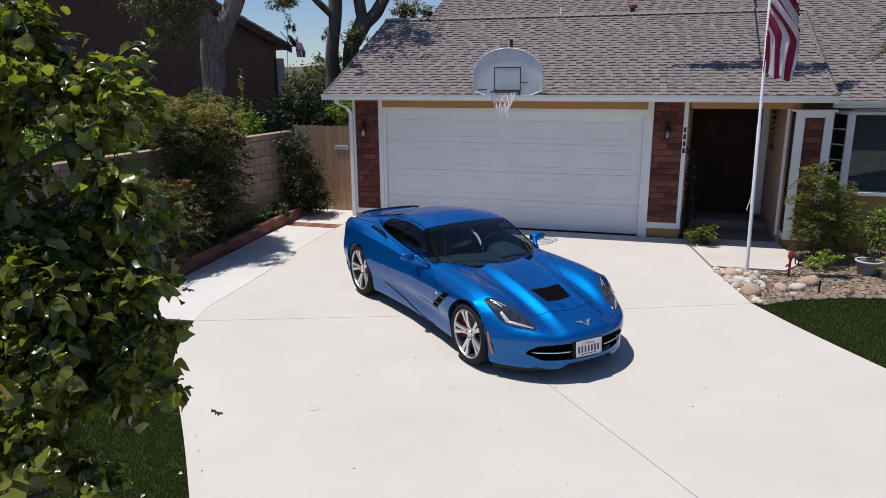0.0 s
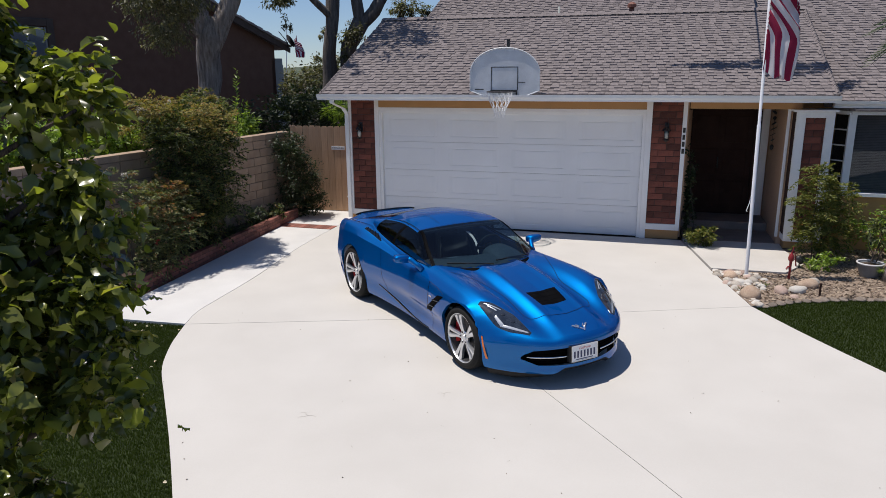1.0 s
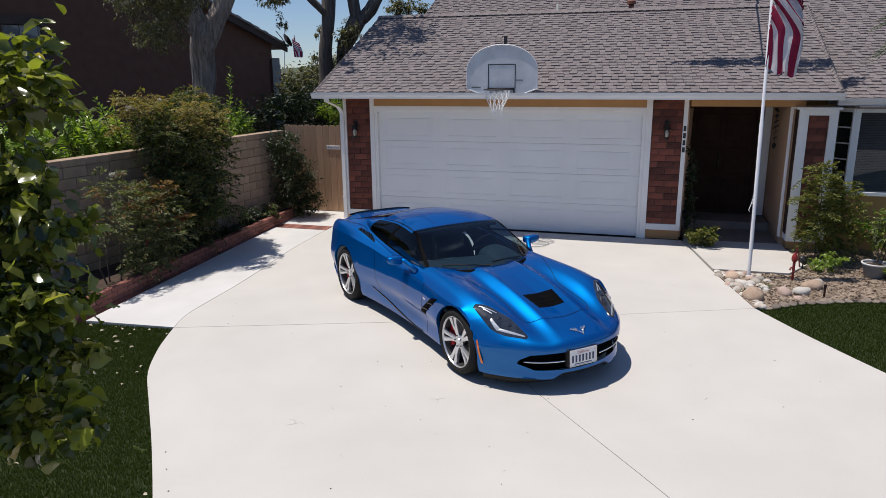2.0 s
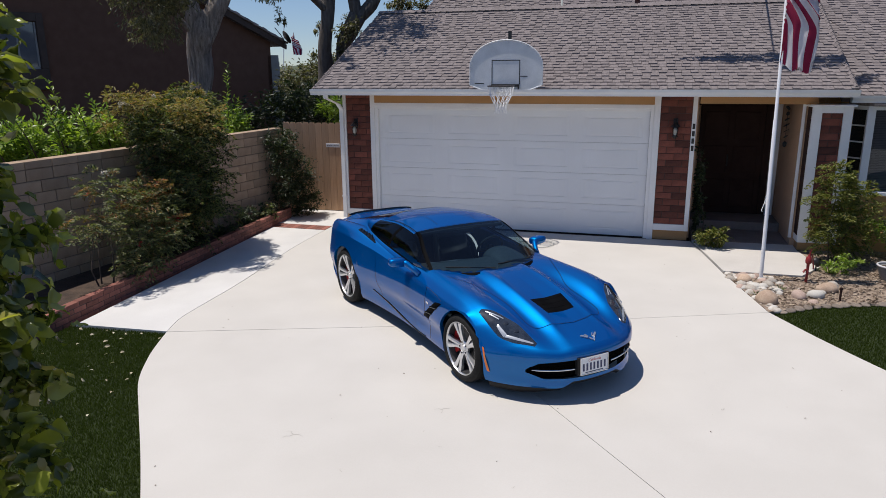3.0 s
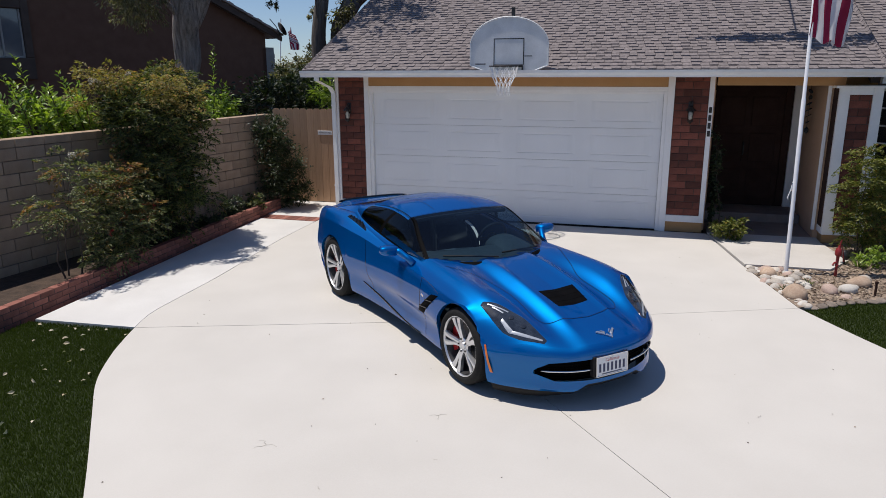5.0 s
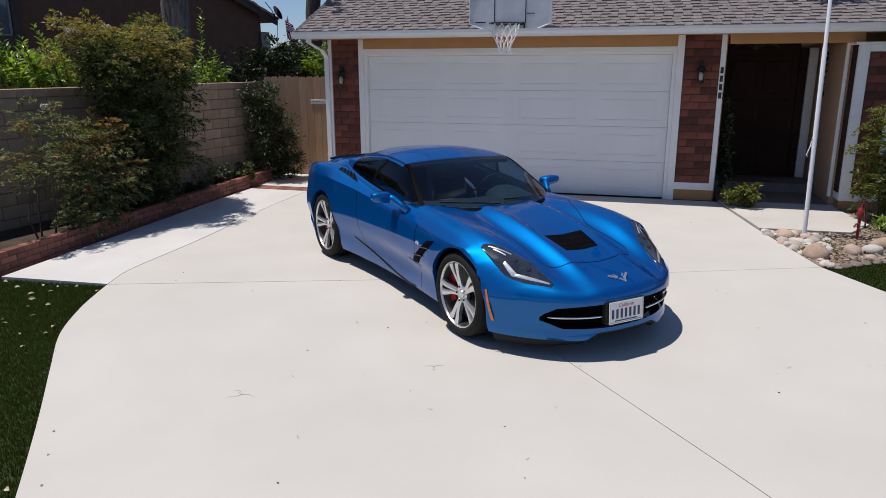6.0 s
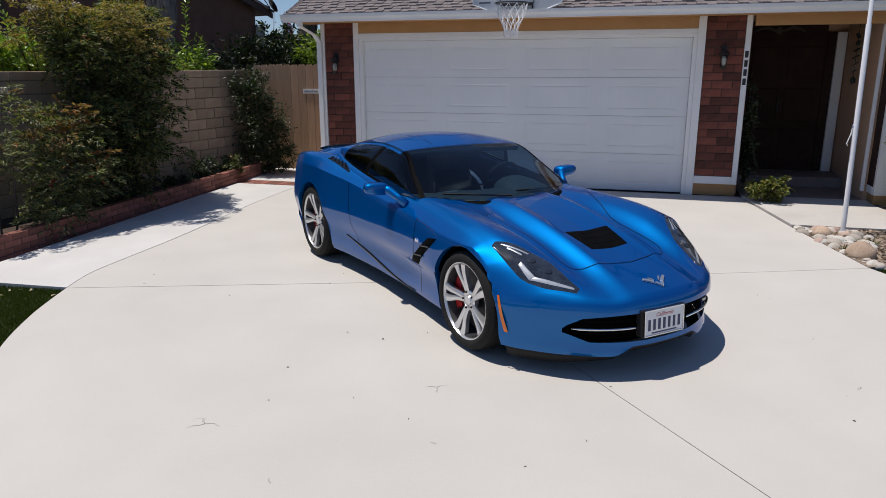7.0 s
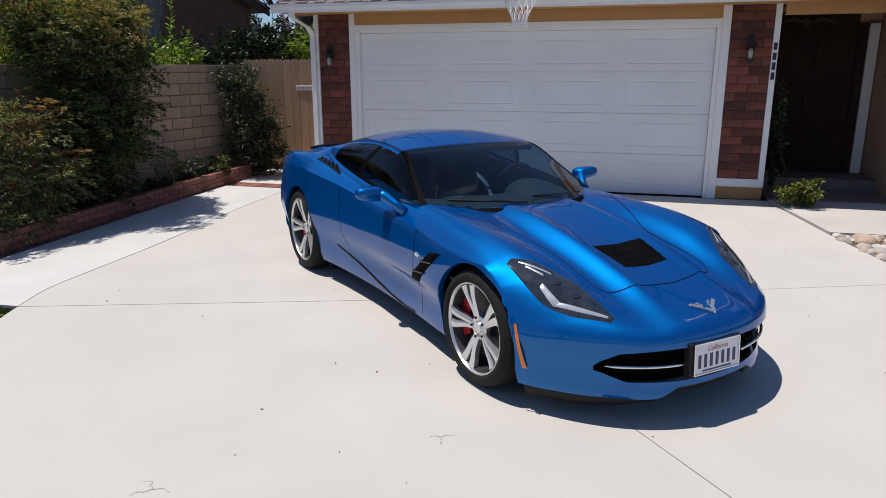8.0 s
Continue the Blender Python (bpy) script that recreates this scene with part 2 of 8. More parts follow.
ROOF_LINE = surface("dark_blue_seam_and_crease", (0.002, 0.010, 0.045), (0.004, 0.014, 0.06), 30, 0.4, 0, 90)
PAINT = flake_paint("blue_metallic_paint", (0.0, 0.040, 0.200), (0.0, 0.205, 0.57), 0.48, 0.46)
AMBER = surface("amber_lens", (0.75, 0.17, 0.01), (0.8, 0.2, 0.015), 20, 0.2, 0, 90, coat=0.6)
PLATE_WHITE = surface("plate_white", (0.74, 0.75, 0.76), (0.80, 0.80, 0.81), 20, 0.35, 0, 90)
PLATE_BLUE = surface("plate_ink", (0.02, 0.03, 0.09), (0.03, 0.04, 0.11), 20, 0.4, 0, 90)
PLATE_RED = surface("plate_red_ink", (0.45, 0.05, 0.05), (0.5, 0.07, 0.07), 20, 0.4, 0, 90)
LED = surface("lamp_reflector", (0.42, 0.45, 0.49), (0.56, 0.59, 0.63), 20, 0.25, 0, 90, metal=0.5)
LENS_DARK = surface("dark_lamp_lens", (0.010, 0.013, 0.019), (0.036, 0.044, 0.058), 14, 0.10, 0, 60, coat=1.0, coat_rough=0.01)
LENS_CLEAR = surface("projector_lens", (0.03, 0.035, 0.045), (0.05, 0.055, 0.065), 20, 0.06, 0, 90, metal=0.5, coat=1.0)
# black dash, its colour raised to grey for the windscreen's veiling glare
GLARE_DASH = surface("glare_greyed_dash", (0.060, 0.066, 0.070), (0.085, 0.092, 0.098), 30, 0.7, 0.001, 160)
INTERIOR = surface("black_interior", (0.008, 0.010, 0.012), (0.014, 0.017, 0.020), 30, 0.75, 0.001, 160)
GREY_TRIM = surface("grey_interior_trim", (0.10, 0.105, 0.11), (0.13, 0.135, 0.14), 20, 0.4, 0, 90)
TAIL_RED = surface("tail_lens", (0.30, 0.008, 0.010), (0.36, 0.012, 0.012), 20, 0.15, 0, 90, coat=0.8)


def thin_cloth(name, c1, c2, through=0.45):
    """Woven cloth that lets part of the light through."""
    m = surface(name, c1, c2, 14, 0.8, 0.001, 200)
    t, n = m.node_tree, m.node_tree.nodes
    b = n["Principled BSDF"]
    tr, mx = n.new("ShaderNodeBsdfTranslucent"), n.new("ShaderNodeMixShader")
    t.links.new(b.inputs["Base Color"].links[0].from_socket, tr.inputs["Color"])
    mx.inputs[0].default_value = through
    t.links.new(b.outputs[0], mx.inputs[1])
    t.links.new(tr.outputs[0], mx.inputs[2])
    t.links.new(mx.outputs[0], n["Material Output"].inputs["Surface"])
    return m


FLAG_RED = thin_cloth("flag_red", (0.30, 0.014, 0.06), (0.36, 0.022, 0.075))
FLAG_WHITE = thin_cloth("flag_white", (0.78, 0.77, 0.78), (0.86, 0.85, 0.86))
FLAG_BLUE = thin_cloth("flag_blue", (0.015, 0.02, 0.09), (0.02, 0.03, 0.11))
BLIND = surface("window_blind", (0.10, 0.105, 0.11), (0.14, 0.145, 0.15), 8, 0.6, 0.0005, 60)
LAMP_GLASS = surface("frosted_lamp_glass", (0.6, 0.58, 0.52), (0.68, 0.66, 0.6), 20, 0.25, 0, 60)
RIM_ORANGE = surface("rim_orange", (0.02, 0.02, 0.02), (0.035, 0.03, 0.03), 20, 0.5, 0, 60)
BLADE = leaf_mat("grass_blade", (0.024, 0.038, 0.006), (0.047, 0.068, 0.011), 0.85, 0.30, None, 0.07, 0.1)
BIG_LEAF = leaf_mat("broad_leaf", (0.026, 0.040, 0.012), (0.25, 0.265, 0.060), 0.20, 0.42, (0.36, 0.27, 0.09), 0.08, 0.65)
NANDINA = leaf_mat("nandina_leaf", (0.020, 0.030, 0.012), (0.17, 0.20, 0.075), 0.5, 0.30, (0.30, 0.15, 0.07), 0.10, 0.35, 0.25)
# tip leaves whose paler colour also carries the sunlight on the shrub's top
LIT_OLIVE_TIP = leaf_mat("lit_olive_tip_leaf", (0.09, 0.085, 0.03), (0.32, 0.27, 0.10), 0.5, 0.32, (0.42, 0.19, 0.07), 0.20, 0.35)
GREY_NANDINA = leaf_mat("grey_green_leaf", (0.035, 0.048, 0.025), (0.225, 0.24, 0.11), 0.5, 0.28, (0.30, 0.17, 0.09), 0.10, 0.35)
RED_TIP = leaf_mat("red_tip_leaf", (0.13, 0.10, 0.04), (0.34, 0.20, 0.10), 0.5, 0.35, (0.36, 0.07, 0.04), 0.2, 0.35)
LIGHT_NANDINA = leaf_mat("light_nandina_leaf", (0.045, 0.065, 0.016), (0.21, 0.215, 0.055), 0.5, 0.28, (0.28, 0.15, 0.05), 0.08, 0.3)
DARK_LEAF = leaf_mat("dark_shrub_leaf", (0.013, 0.024, 0.010), (0.046, 0.064, 0.024), 0.5, 0.25)
BRIGHT_LEAF = leaf_mat("bright_shrub_leaf", (0.085, 0.15, 0.028), (0.31, 0.39, 0.085), 0.33, 0.40)
GUM_LEAF = leaf_mat("gum_leaf", (0.040, 0.045, 0.026), (0.215, 0.195, 0.115), 0.5, 0.3)
PALM_LEAF = leaf_mat("palm_leaf", (0.028, 0.048, 0.018), (0.07, 0.10, 0.035), 0.4, 0.2)
FLOWER_RED = surface("red_berry", (0.45, 0.02, 0.03), (0.55, 0.04, 0.04), 30, 0.5, 0, 90)
FLOWER_PALE = surface("pale_flower", (0.55, 0.5, 0.42), (0.65, 0.6, 0.52), 30, 0.8, 0, 90)
CAR_GLASS = glass_mat("car_glass", (0.36, 0.50, 0.58), 0.0, 0.95, 1.65)
DOOR_GLASS = glass_mat("door_glass", (0.40, 0.46, 0.48), 0.0, 0.95)
DARK_GLASS = glass_mat("privacy_glass", (0.12, 0.14, 0.15), 0.0, 0.9)
WINDOW_GLASS = glass_mat("window_glass", (0.8, 0.83, 0.84), 0.0, 0.95)
LAMP_COVER = glass_mat("lamp_cover", (0.9, 0.9, 0.88), 0.0, 0.95)


# ---- mesh helpers ----
def mesh_from(verts, faces, smooth=False):
    me = bpy.data.meshes.new("mesh")
    me.from_pydata([tuple(v) for v in verts], [], faces)
    if smooth:
        me.shade_smooth()
    me.update()
    return me


def hang(name, me, material, parent=None, label="", m=None):
    """One mesh object under a thing or a part."""
    ob = new(name, me)
    if material and not me.materials:
        me.materials.append(material)
    if parent is not None:
        ob.parent = parent
    if m is not None:
        ob.matrix_basis = m
    if label:
        ob["label"] = label
    return ob


def part(name, bm, material, parent=None, label="", m=None, smooth=False, angle=None):
    me = bpy.data.meshes.new(name)
    bmesh.ops.recalc_face_normals(bm, faces=bm.faces)
    bm.to_mesh(me)
    bm.free()
    if smooth:
        me.shade_smooth()
        if angle:
            me.set_sharp_from_angle(angle=radians(angle))
    return hang(name, me, material, parent, label, m)


def thing(name, label, category, m=None, group="", kind=""):
    ob = new(name)
    ob.empty_display_size = 0.1
    if m is not None:
        ob.matrix_basis = m
    return tagged(ob, label, category, group, kind)


def box(bm, x0, x1, y0, y1, z0, z1, bevel=0.0):
    vs = [bm.verts.new((x, y, z)) for z in (z0, z1) for y in (y0, y1) for x in (x0, x1)]
    fs = [bm.faces.new([vs[i] for i in q]) for q in
          ((0, 2, 3, 1), (4, 5, 7, 6), (0, 1, 5, 4), (2, 6, 7, 3), (0, 4, 6, 2), (1, 3, 7, 5))]
    if bevel:
        es = list({e for f in fs for e in f.edges})
        bmesh.ops.bevel(bm, geom=es, offset=bevel, segments=2, affect="EDGES", profile=0.5)
    return vs


def boxed(x0, x1, y0, y1, z0, z1, bevel=0.0):
    bm = bmesh.new()
    box(bm, x0, x1, y0, y1, z0, z1, bevel)
    return bm


def lathe(bm, profile, segs=24, m=None):
    """Turns (radius, height) pairs round z."""
    rings = []
    for r, z in profile:
        ring = []
        for k in range(segs):
            a = 2 * math.pi * k / segs
            v = Vector((r * math.cos(a), r * math.sin(a), z))
            ring.append(bm.verts.new(m @ v if m is not None else v))
        rings.append(ring)
    for a, b in zip(rings, rings[1:]):
        for k in range(segs):
            bm.faces.new((a[k], a[(k + 1) % segs], b[(k + 1) % segs], b[k]))
    for ring in (rings[0], rings[-1]):
        bm.faces.new(ring)
    return bm


def tube(bm, points, radii, segs=8, wob=0.0, cap=True):
    """A tube along points, with a radius at each."""
    pts = [Vector(p) for p in points]
    rings = []
    for i, p in enumerate(pts):
        d = (pts[min(i + 1, len(pts) - 1)] - pts[max(i - 1, 0)]).normalized()
        a = d.cross(Vector((0.31, 0.77, 0.12))).normalized()
        b = d.cross(a)
        r = radii[i] if hasattr(radii, "__len__") else radii
        ring = []
        for k in range(segs):
            t = 2 * math.pi * k / segs
            w = 1 + wob * noise.noise(Vector((p.x * 2 + math.cos(t), p.y * 2 + math.sin(t), p.z * 1.3)))
            w += 0.45 * wob * noise.noise(Vector((5 * math.cos(t + 0.3 * p.z), 5 * math.sin(t + 0.3 * p.z), p.z * 0.7)))
            ring.append(bm.verts.new(p + (a * math.cos(t) + b * math.sin(t)) * r * w))
        rings.append(ring)
    for a, b in zip(rings, rings[1:]):
        for k in range(segs):
            bm.faces.new((a[k], a[(k + 1) % segs], b[(k + 1) % segs], b[k]))
    if cap:
        bm.faces.new(rings[0])
        bm.faces.new(rings[-1])
    return bm


def prism(bm, outline, z0, z1):
    """A flat outline (x, y) raised from z0 to z1; z0 and z1 may be functions of x and y."""
    f0 = z0 if callable(z0) else (lambda x, y: z0)
    f1 = z1 if callable(z1) else (lambda x, y: z1)
    lo = [bm.verts.new((x, y, f0(x, y))) for x, y in outline]
    hi = [bm.verts.new((x, y, f1(x, y))) for x, y in outline]
    n = len(outline)
    bm.faces.new(hi)
    bm.faces.new(lo[::-1])
    for i in range(n):
        j = (i + 1) % n
        bm.faces.new((lo[i], lo[j], hi[j], hi[i]))
    return bm


def smooth_curve(*keys):
    """A smooth curve without overshoot through (x, value) keys."""
    xs = np.array([k[0] for k in keys], float)
    ys = np.array([k[1] for k in keys], float)
    order = np.argsort(xs)
    xs, ys = xs[order], ys[order]
    h, d = np.diff(xs), np.diff(ys) / np.diff(xs)
    m = np.zeros(len(xs))
    m[0], m[-1] = d[0], d[-1]
    for i in range(1, len(xs) - 1):
        if d[i - 1] * d[i] > 0:
            w1, w2 = 2 * h[i] + h[i - 1], h[i] + 2 * h[i - 1]
            m[i] = (w1 + w2) / (w1 / d[i - 1] + w2 / d[i])

    def at(x):
        x = min(max(x, xs[0]), xs[-1])
        i = min(int(np.searchsorted(xs, x, side="right")) - 1, len(xs) - 2)
        s = (x - xs[i]) / h[i]
        return float(ys[i] * (1 + 2 * s) * (1 - s) ** 2 + m[i] * h[i] * s * (1 - s) ** 2
                     + ys[i + 1] * s * s * (3 - 2 * s) + m[i + 1] * h[i] * s * s * (s - 1))

    return at


def grid_faces(rows, cols, at=0, skip=None):
    return [(at + r * cols + c, at + r * cols + c + 1, at + (r + 1) * cols + c + 1, at + (r + 1) * cols + c)
            for r in range(rows - 1) for c in range(cols - 1) if not (skip and skip(r, c))]


def ground_z(x, y):
    """The drive falls gently from the house to the street."""
    return 0.011 * min(y, 0.0)


def leaves(centres, size, spread=0.5, droop=0.3, seed=1, long=2.2, outward=None, fold=0.25, rand=0.35):
    """Arrays of folded leaves, one at each centre: vertices and faces for from_pydata."""
    rng = np.random.default_rng(seed)
    c = np.asarray(centres, float)
    n = len(c)
    d = rng.normal(size=(n, 3))
    d[:, 2] = d[:, 2] * spread - droop
    if outward is not None:
        d = d * 0.7 + outward
    d /= np.linalg.norm(d, axis=1, keepdims=True)
    up = rng.normal(size=(n, 3)) * 0.6 + (0, 0, 1)
    side = np.cross(d, up)
    side /= np.linalg.norm(side, axis=1, keepdims=True) + 1e-9
    nor = np.cross(side, d)
    s = (size * (1 + rand * rng.uniform(-1, 1, n)))[:, None]
    w = s / long
    base, tip = c - d * s * 0.1, c + d * s * 0.9
    m1, m2 = c + d * s * 0.28, c + d * s * 0.62
    lift = nor * w * fold
    vs = np.stack([base, m1 + side * w * 0.5 + lift, m2 + side * w * 0.38 + lift * 0.8, tip - nor * w * 0.25,
                   m2 - side * w * 0.38 + lift * 0.8, m1 - side * w * 0.5 + lift, m1, m2], 1).reshape(-1, 3)
    k = (np.arange(n) * 8)[:, None]
    fs = np.concatenate([k + np.array(q) for q in ((0, 6, 1, 0), (0, 5, 6, 0))]).tolist()
    fs = [f[:3] for f in fs]
    fs += np.concatenate([k + np.array(q) for q in ((1, 6, 7, 2), (6, 5, 4, 7))]).tolist()
    fs += np.concatenate([k + np.array(q) for q in ((2, 7, 3), (7, 4, 3))]).tolist()
    return vs, fs


# ---- ground ----
def slab(outline, top=0.0, deep=0.10):
    bm = bmesh.new()
    prism(bm, outline, lambda x, y: ground_z(x, y) - deep, lambda x, y: ground_z(x, y) + top)
    return bm


ground = part("ground", slab([(-400, -400), (400, -400), (400, 400), (-400, 400)], -0.16, 0.3), SOIL)
# one level sheet out to the horizon
for v in ground.data.vertices:
    v.co.z = -0.16 if v.co.z > -0.25 and abs(v.co.x) > 1 and v.co.y > 0 else (-0.30 if v.co.y < 0 else -0.5)
tagged(ground, "bare earth sheet reaching the horizon", "ground", kind="structure")

road = part("road", boxed(-120, 120, -26, -17.5, -0.31, -0.262), ASPHALT)
tagged(road, "grey asphalt street in front of the drive", "road", kind="structure")

def eased(points, steps=6):
    """A smooth line through plan points."""
    q = [points[0], *points, points[-1]]
    out = []
    for i in range(1, len(q) - 2):
        p0, p1, p2, p3 = q[i - 1:i + 3]
        for k in range(steps):
            t = k / steps
            out.append(tuple(0.5 * (2 * b + (c - a) * t + (2 * a - 5 * b + 4 * c - d) * t * t + (3 * b - a - 3 * c + d) * t ** 3) for a, b, c, d in zip(p0, p1, p2, p3)))
    return out + [points[-1]]


K = (-0.35, -5.76)
DRIVE_LEFT = [K, (-0.24, -6.05), (-0.08, -6.42), (0.20, -6.92), (0.62, -7.44), (1.20, -8.14), (1.90, -9.03),
              (3.05, -10.55), (4.0, -11.9), (5.2, -13.6), (6.3, -15.5), (7.0, -17.5)]
DRIVE_RIGHT = [(6.36, -3.36), (6.75, -4.08), (7.20, -4.82), (7.75, -5.65), (8.6, -6.85), (10.3, -9.2), (12.5, -12.2), (16, -17.5)]
WALK_CURVE = [K, (-0.47, -5.35), (-0.50, -4.85), (-0.52, -4.2), (-0.57, -3.5), (-0.66, -2.7), (-0.72, -1.9), (-0.74, -1.0)]
DRIVE_LEFT, DRIVE_RIGHT, WALK_CURVE = eased(DRIVE_LEFT), eased(DRIVE_RIGHT), eased(WALK_CURVE)
JA, JB, JC = (2.1, -4.95), (2.72, -4.72), (4.81, -3.97)   # along the joint across the drive
gap = 0.004


def shrink(outline, by=gap):
    cx = sum(p[0] for p in outline) / len(outline)
    cy = sum(p[1] for p in outline) / len(outline)
    out = []
    for x, y in outline:
        d = math.hypot(x - cx, y - cy)
        out.append((x + (cx - x) / d * by, y + (cy - y) / d * by))
    return out


drive = tagged(new("driveway"), "pale broom-finished concrete driveway with cut joints", "driveway", kind="structure")
under = part("joint_bed", slab([(-0.74, 0.0), *WALK_CURVE[::-1], *DRIVE_LEFT, *DRIVE_RIGHT[::-1], (5.97, -1.75), (5.62, 0.0)], -0.012, 0.2),
             surface("joint_dirt", (0.30, 0.275, 0.24), (0.38, 0.355, 0.31), 20, 0.95, 0.002, 90), drive, "dark recessed joints")
DIAG = [JB, (4.17, -6.45), (5.05, -7.5), (6.6, -9.4), (9.6, -12.9), (13.2, -17.5)]   # the long joint towards the street
part("panel", slab(shrink([(-0.74, 0.0), *WALK_CURVE[::-1], JA, JB, JC, (6.36, -3.36), (5.97, -1.75), (5.62, 0.0)]), 0, 0.1), CONCRETE, drive)
part("panel", slab(shrink([*DRIVE_LEFT, *DIAG[1:][::-1], JB, JA]), 0, 0.1), CONCRETE, drive)
part("panel", slab(shrink([JB, *DIAG[1:], *DRIVE_RIGHT[::-1], JC]), 0, 0.1), CONCRETE, drive)

side_walk = tagged(new("side_walkway"), "whiter concrete walkway beside the planter", "walkway", kind="structure")
part("panel", slab(shrink([(-1.55, -5.84), K, *WALK_CURVE[1:], (-0.74, -0.75), (-1.80, -0.75), (-1.66, -3.6)], 0.002), 0.004, 0.1), WALKWAY, side_walk)
part("panel", slab(shrink([(-1.90, -0.43), (-0.74, -0.43), (-0.74, 0.0), (-0.62, 0.0), (-0.62, 1.0), (-2.0, 1.0)], 0.004), 0.004, 0.1), WALKWAY, side_walk)
for i in range(11):
    x0 = -1.84 + i * 0.1
    part("paver", slab([(x0, -0.74), (x0 + 0.092, -0.74), (x0 + 0.092, -0.44), (x0, -0.44)], 0.006, 0.06), EDGE_BRICK, side_walk)

entry_walk = tagged(new("entry_walkway"), "smooth concrete slab in front of the entry", "walkway", kind="structure")
part("panel", slab([(5.64, -0.01), (5.99, -1.74), (7.02, -1.72), (7.35, -1.2), (7.2, -0.28), (7.2, 0.06)], 0.02, 0.12), PORCH, entry_walk)
part("panel", slab([(5.64, 0.0), (7.14, 0.07), (7.14, 1.05), (5.64, 1.05)], 0.02, 0.12), PORCH_TILE, entry_walk)
part("step", boxed(5.62, 7.14, 1.06, 1.9, 0.0, 0.16, 0.01), PORCH_TILE, entry_walk)

LEFT_LAWN = [(-1.62, -5.86), K, *DRIVE_LEFT[1:], (-3.2, -17.5), (-2.2, -12), (-1.62, -6.6)]
RIGHT_LAWN = [(6.42, -3.36), (6.9, -3.0), (7.6, -2.72), (8.4, -2.58), (9.6, -2.5), (12, -2.6), (18, -3.5), (18, -17.5), *DRIVE_RIGHT[1:][::-1]]
lawn_1 = part("lawn_1", slab(LEFT_LAWN, -0.035, 0.1), TURF)
tagged(lawn_1, "dark green short turf beside the drive", "lawn", kind="structure")
lawn_2 = part("lawn_2", slab(RIGHT_LAWN, -0.035, 0.1), TURF)
tagged(lawn_2, "dark green short turf in front of the flower bed", "lawn", kind="structure")
bed = part("flower_bed", slab([(5.99, -1.76), (6.36, -3.34), (6.9, -3.0), (7.6, -2.72), (8.4, -2.58), (12, -2.5), (12, 0.3), (7.8, 0.3), (7.2, -0.25), (7.37, -1.2), (7.03, -1.74)], 0.0, 0.1), MULCH)
tagged(bed, "brown bark mulch bed beside the entry walk", "flower bed", kind="structure")
planter = part("planter_bed", slab([(-1.74, -9.0), (-1.74, -6.4), (-1.80, -3.6), (-1.97, 0.2), (-2.3, 0.9), (-3.6, -9.5)], 0.10, 0.2), SOIL)
tagged(planter, "dark planter soil behind a low brick edging", "planter bed", kind="structure")

# ---- house ----
house = thing("house", "single-storey house with garage, brick panels, tan paint and shingle roof", "house")
WF = 0.04   # wall face behind the trim


def board(x0, x1, y0, y1, z0, z1, material=WHITE, name="trim", label="", bevel=0.004):
    return part(name, boxed(x0, x1, y0, y1, z0, z1, bevel), material, house, label)


wall_label = "tan painted wall"
board(-0.63, 0.060, WF, 0.24, 0, 2.42, TAN, "wall", wall_label)
board(4.850, 5.560, WF, 0.24, 0, 2.42, TAN, "wall", wall_label)
board(0.060, 4.850, 0.122, 0.24, 2.145, 2.42, TAN, "wall", wall_label)
board(-0.62, -0.46, 0.24, 5.8, 0, 2.42, TAN, "wall", wall_label)
board(5.44, 5.60, 0.24, 1.9, 0, 2.42, SIDING, "wall", wall_label)
board(5.44, 7.3, 1.9, 2.05, 0, 2.5, SIDING, "wall", wall_label)
board(7.15, 7.30, 0.1, 1.9, 0, 2.42, SIDING, "wall", wall_label)
board(7.30, 14.0, 0.30, 0.45, 0, 0.90, TAN, "wall", wall_label)
board(7.30, 14.0, 0.30, 0.45, 2.24, 2.42, TAN, "wall", wall_label)
board(10.4, 14.0, 0.30, 0.45, 0.90, 2.24, TAN, "wall", wall_label)
board(13.9, 14.0, 0.45, 9.0, 0, 2.42, TAN, "wall", wall_label)
board(-0.46, 14.0, 9.0, 9.15, 0, 2.42, TAN, "wall", wall_label)
board(0.01, 4.90, 0.0, 0.12, 2.245, 2.40, TAN, "fascia_band", "tan painted band over the garage door")
board(5.60, 7.30, -0.06, 0.06, 2.27, 2.42, TAN, "beam", "tan painted beam over the entry")

# white boards round the garage door
GX0, GX1 = -0.075, 5.0
board(GX0, GX0 + 0.085, -0.008, 0.06, 0.0, 2.40)
board(GX1 - 0.10, GX1, -0.008, 0.06, 0.0, 2.40)
board(GX0 + 0.085, GX1 - 0.10, -0.006, 0.12, 2.175, 2.245)
board(GX0 + 0.085, GX0 + 0.140, 0.012, 0.12, 0.0, 2.175)
board(GX1 - 0.155, GX1 - 0.10, 0.012, 0.12, 0.0, 2.175)
board(GX0 + 0.140, GX1 - 0.155, 0.012, 0.12, 2.135, 2.175)
for x0, x1, a, b in ((5.495, 5.565, GX1, 5.495), (-0.615, -0.555, -0.555, GX0)):
    board(x0, x1, -0.006, 0.05, 0.165, 2.40)
    board(a, b, -0.006, 0.05, 0.165, 0.27)


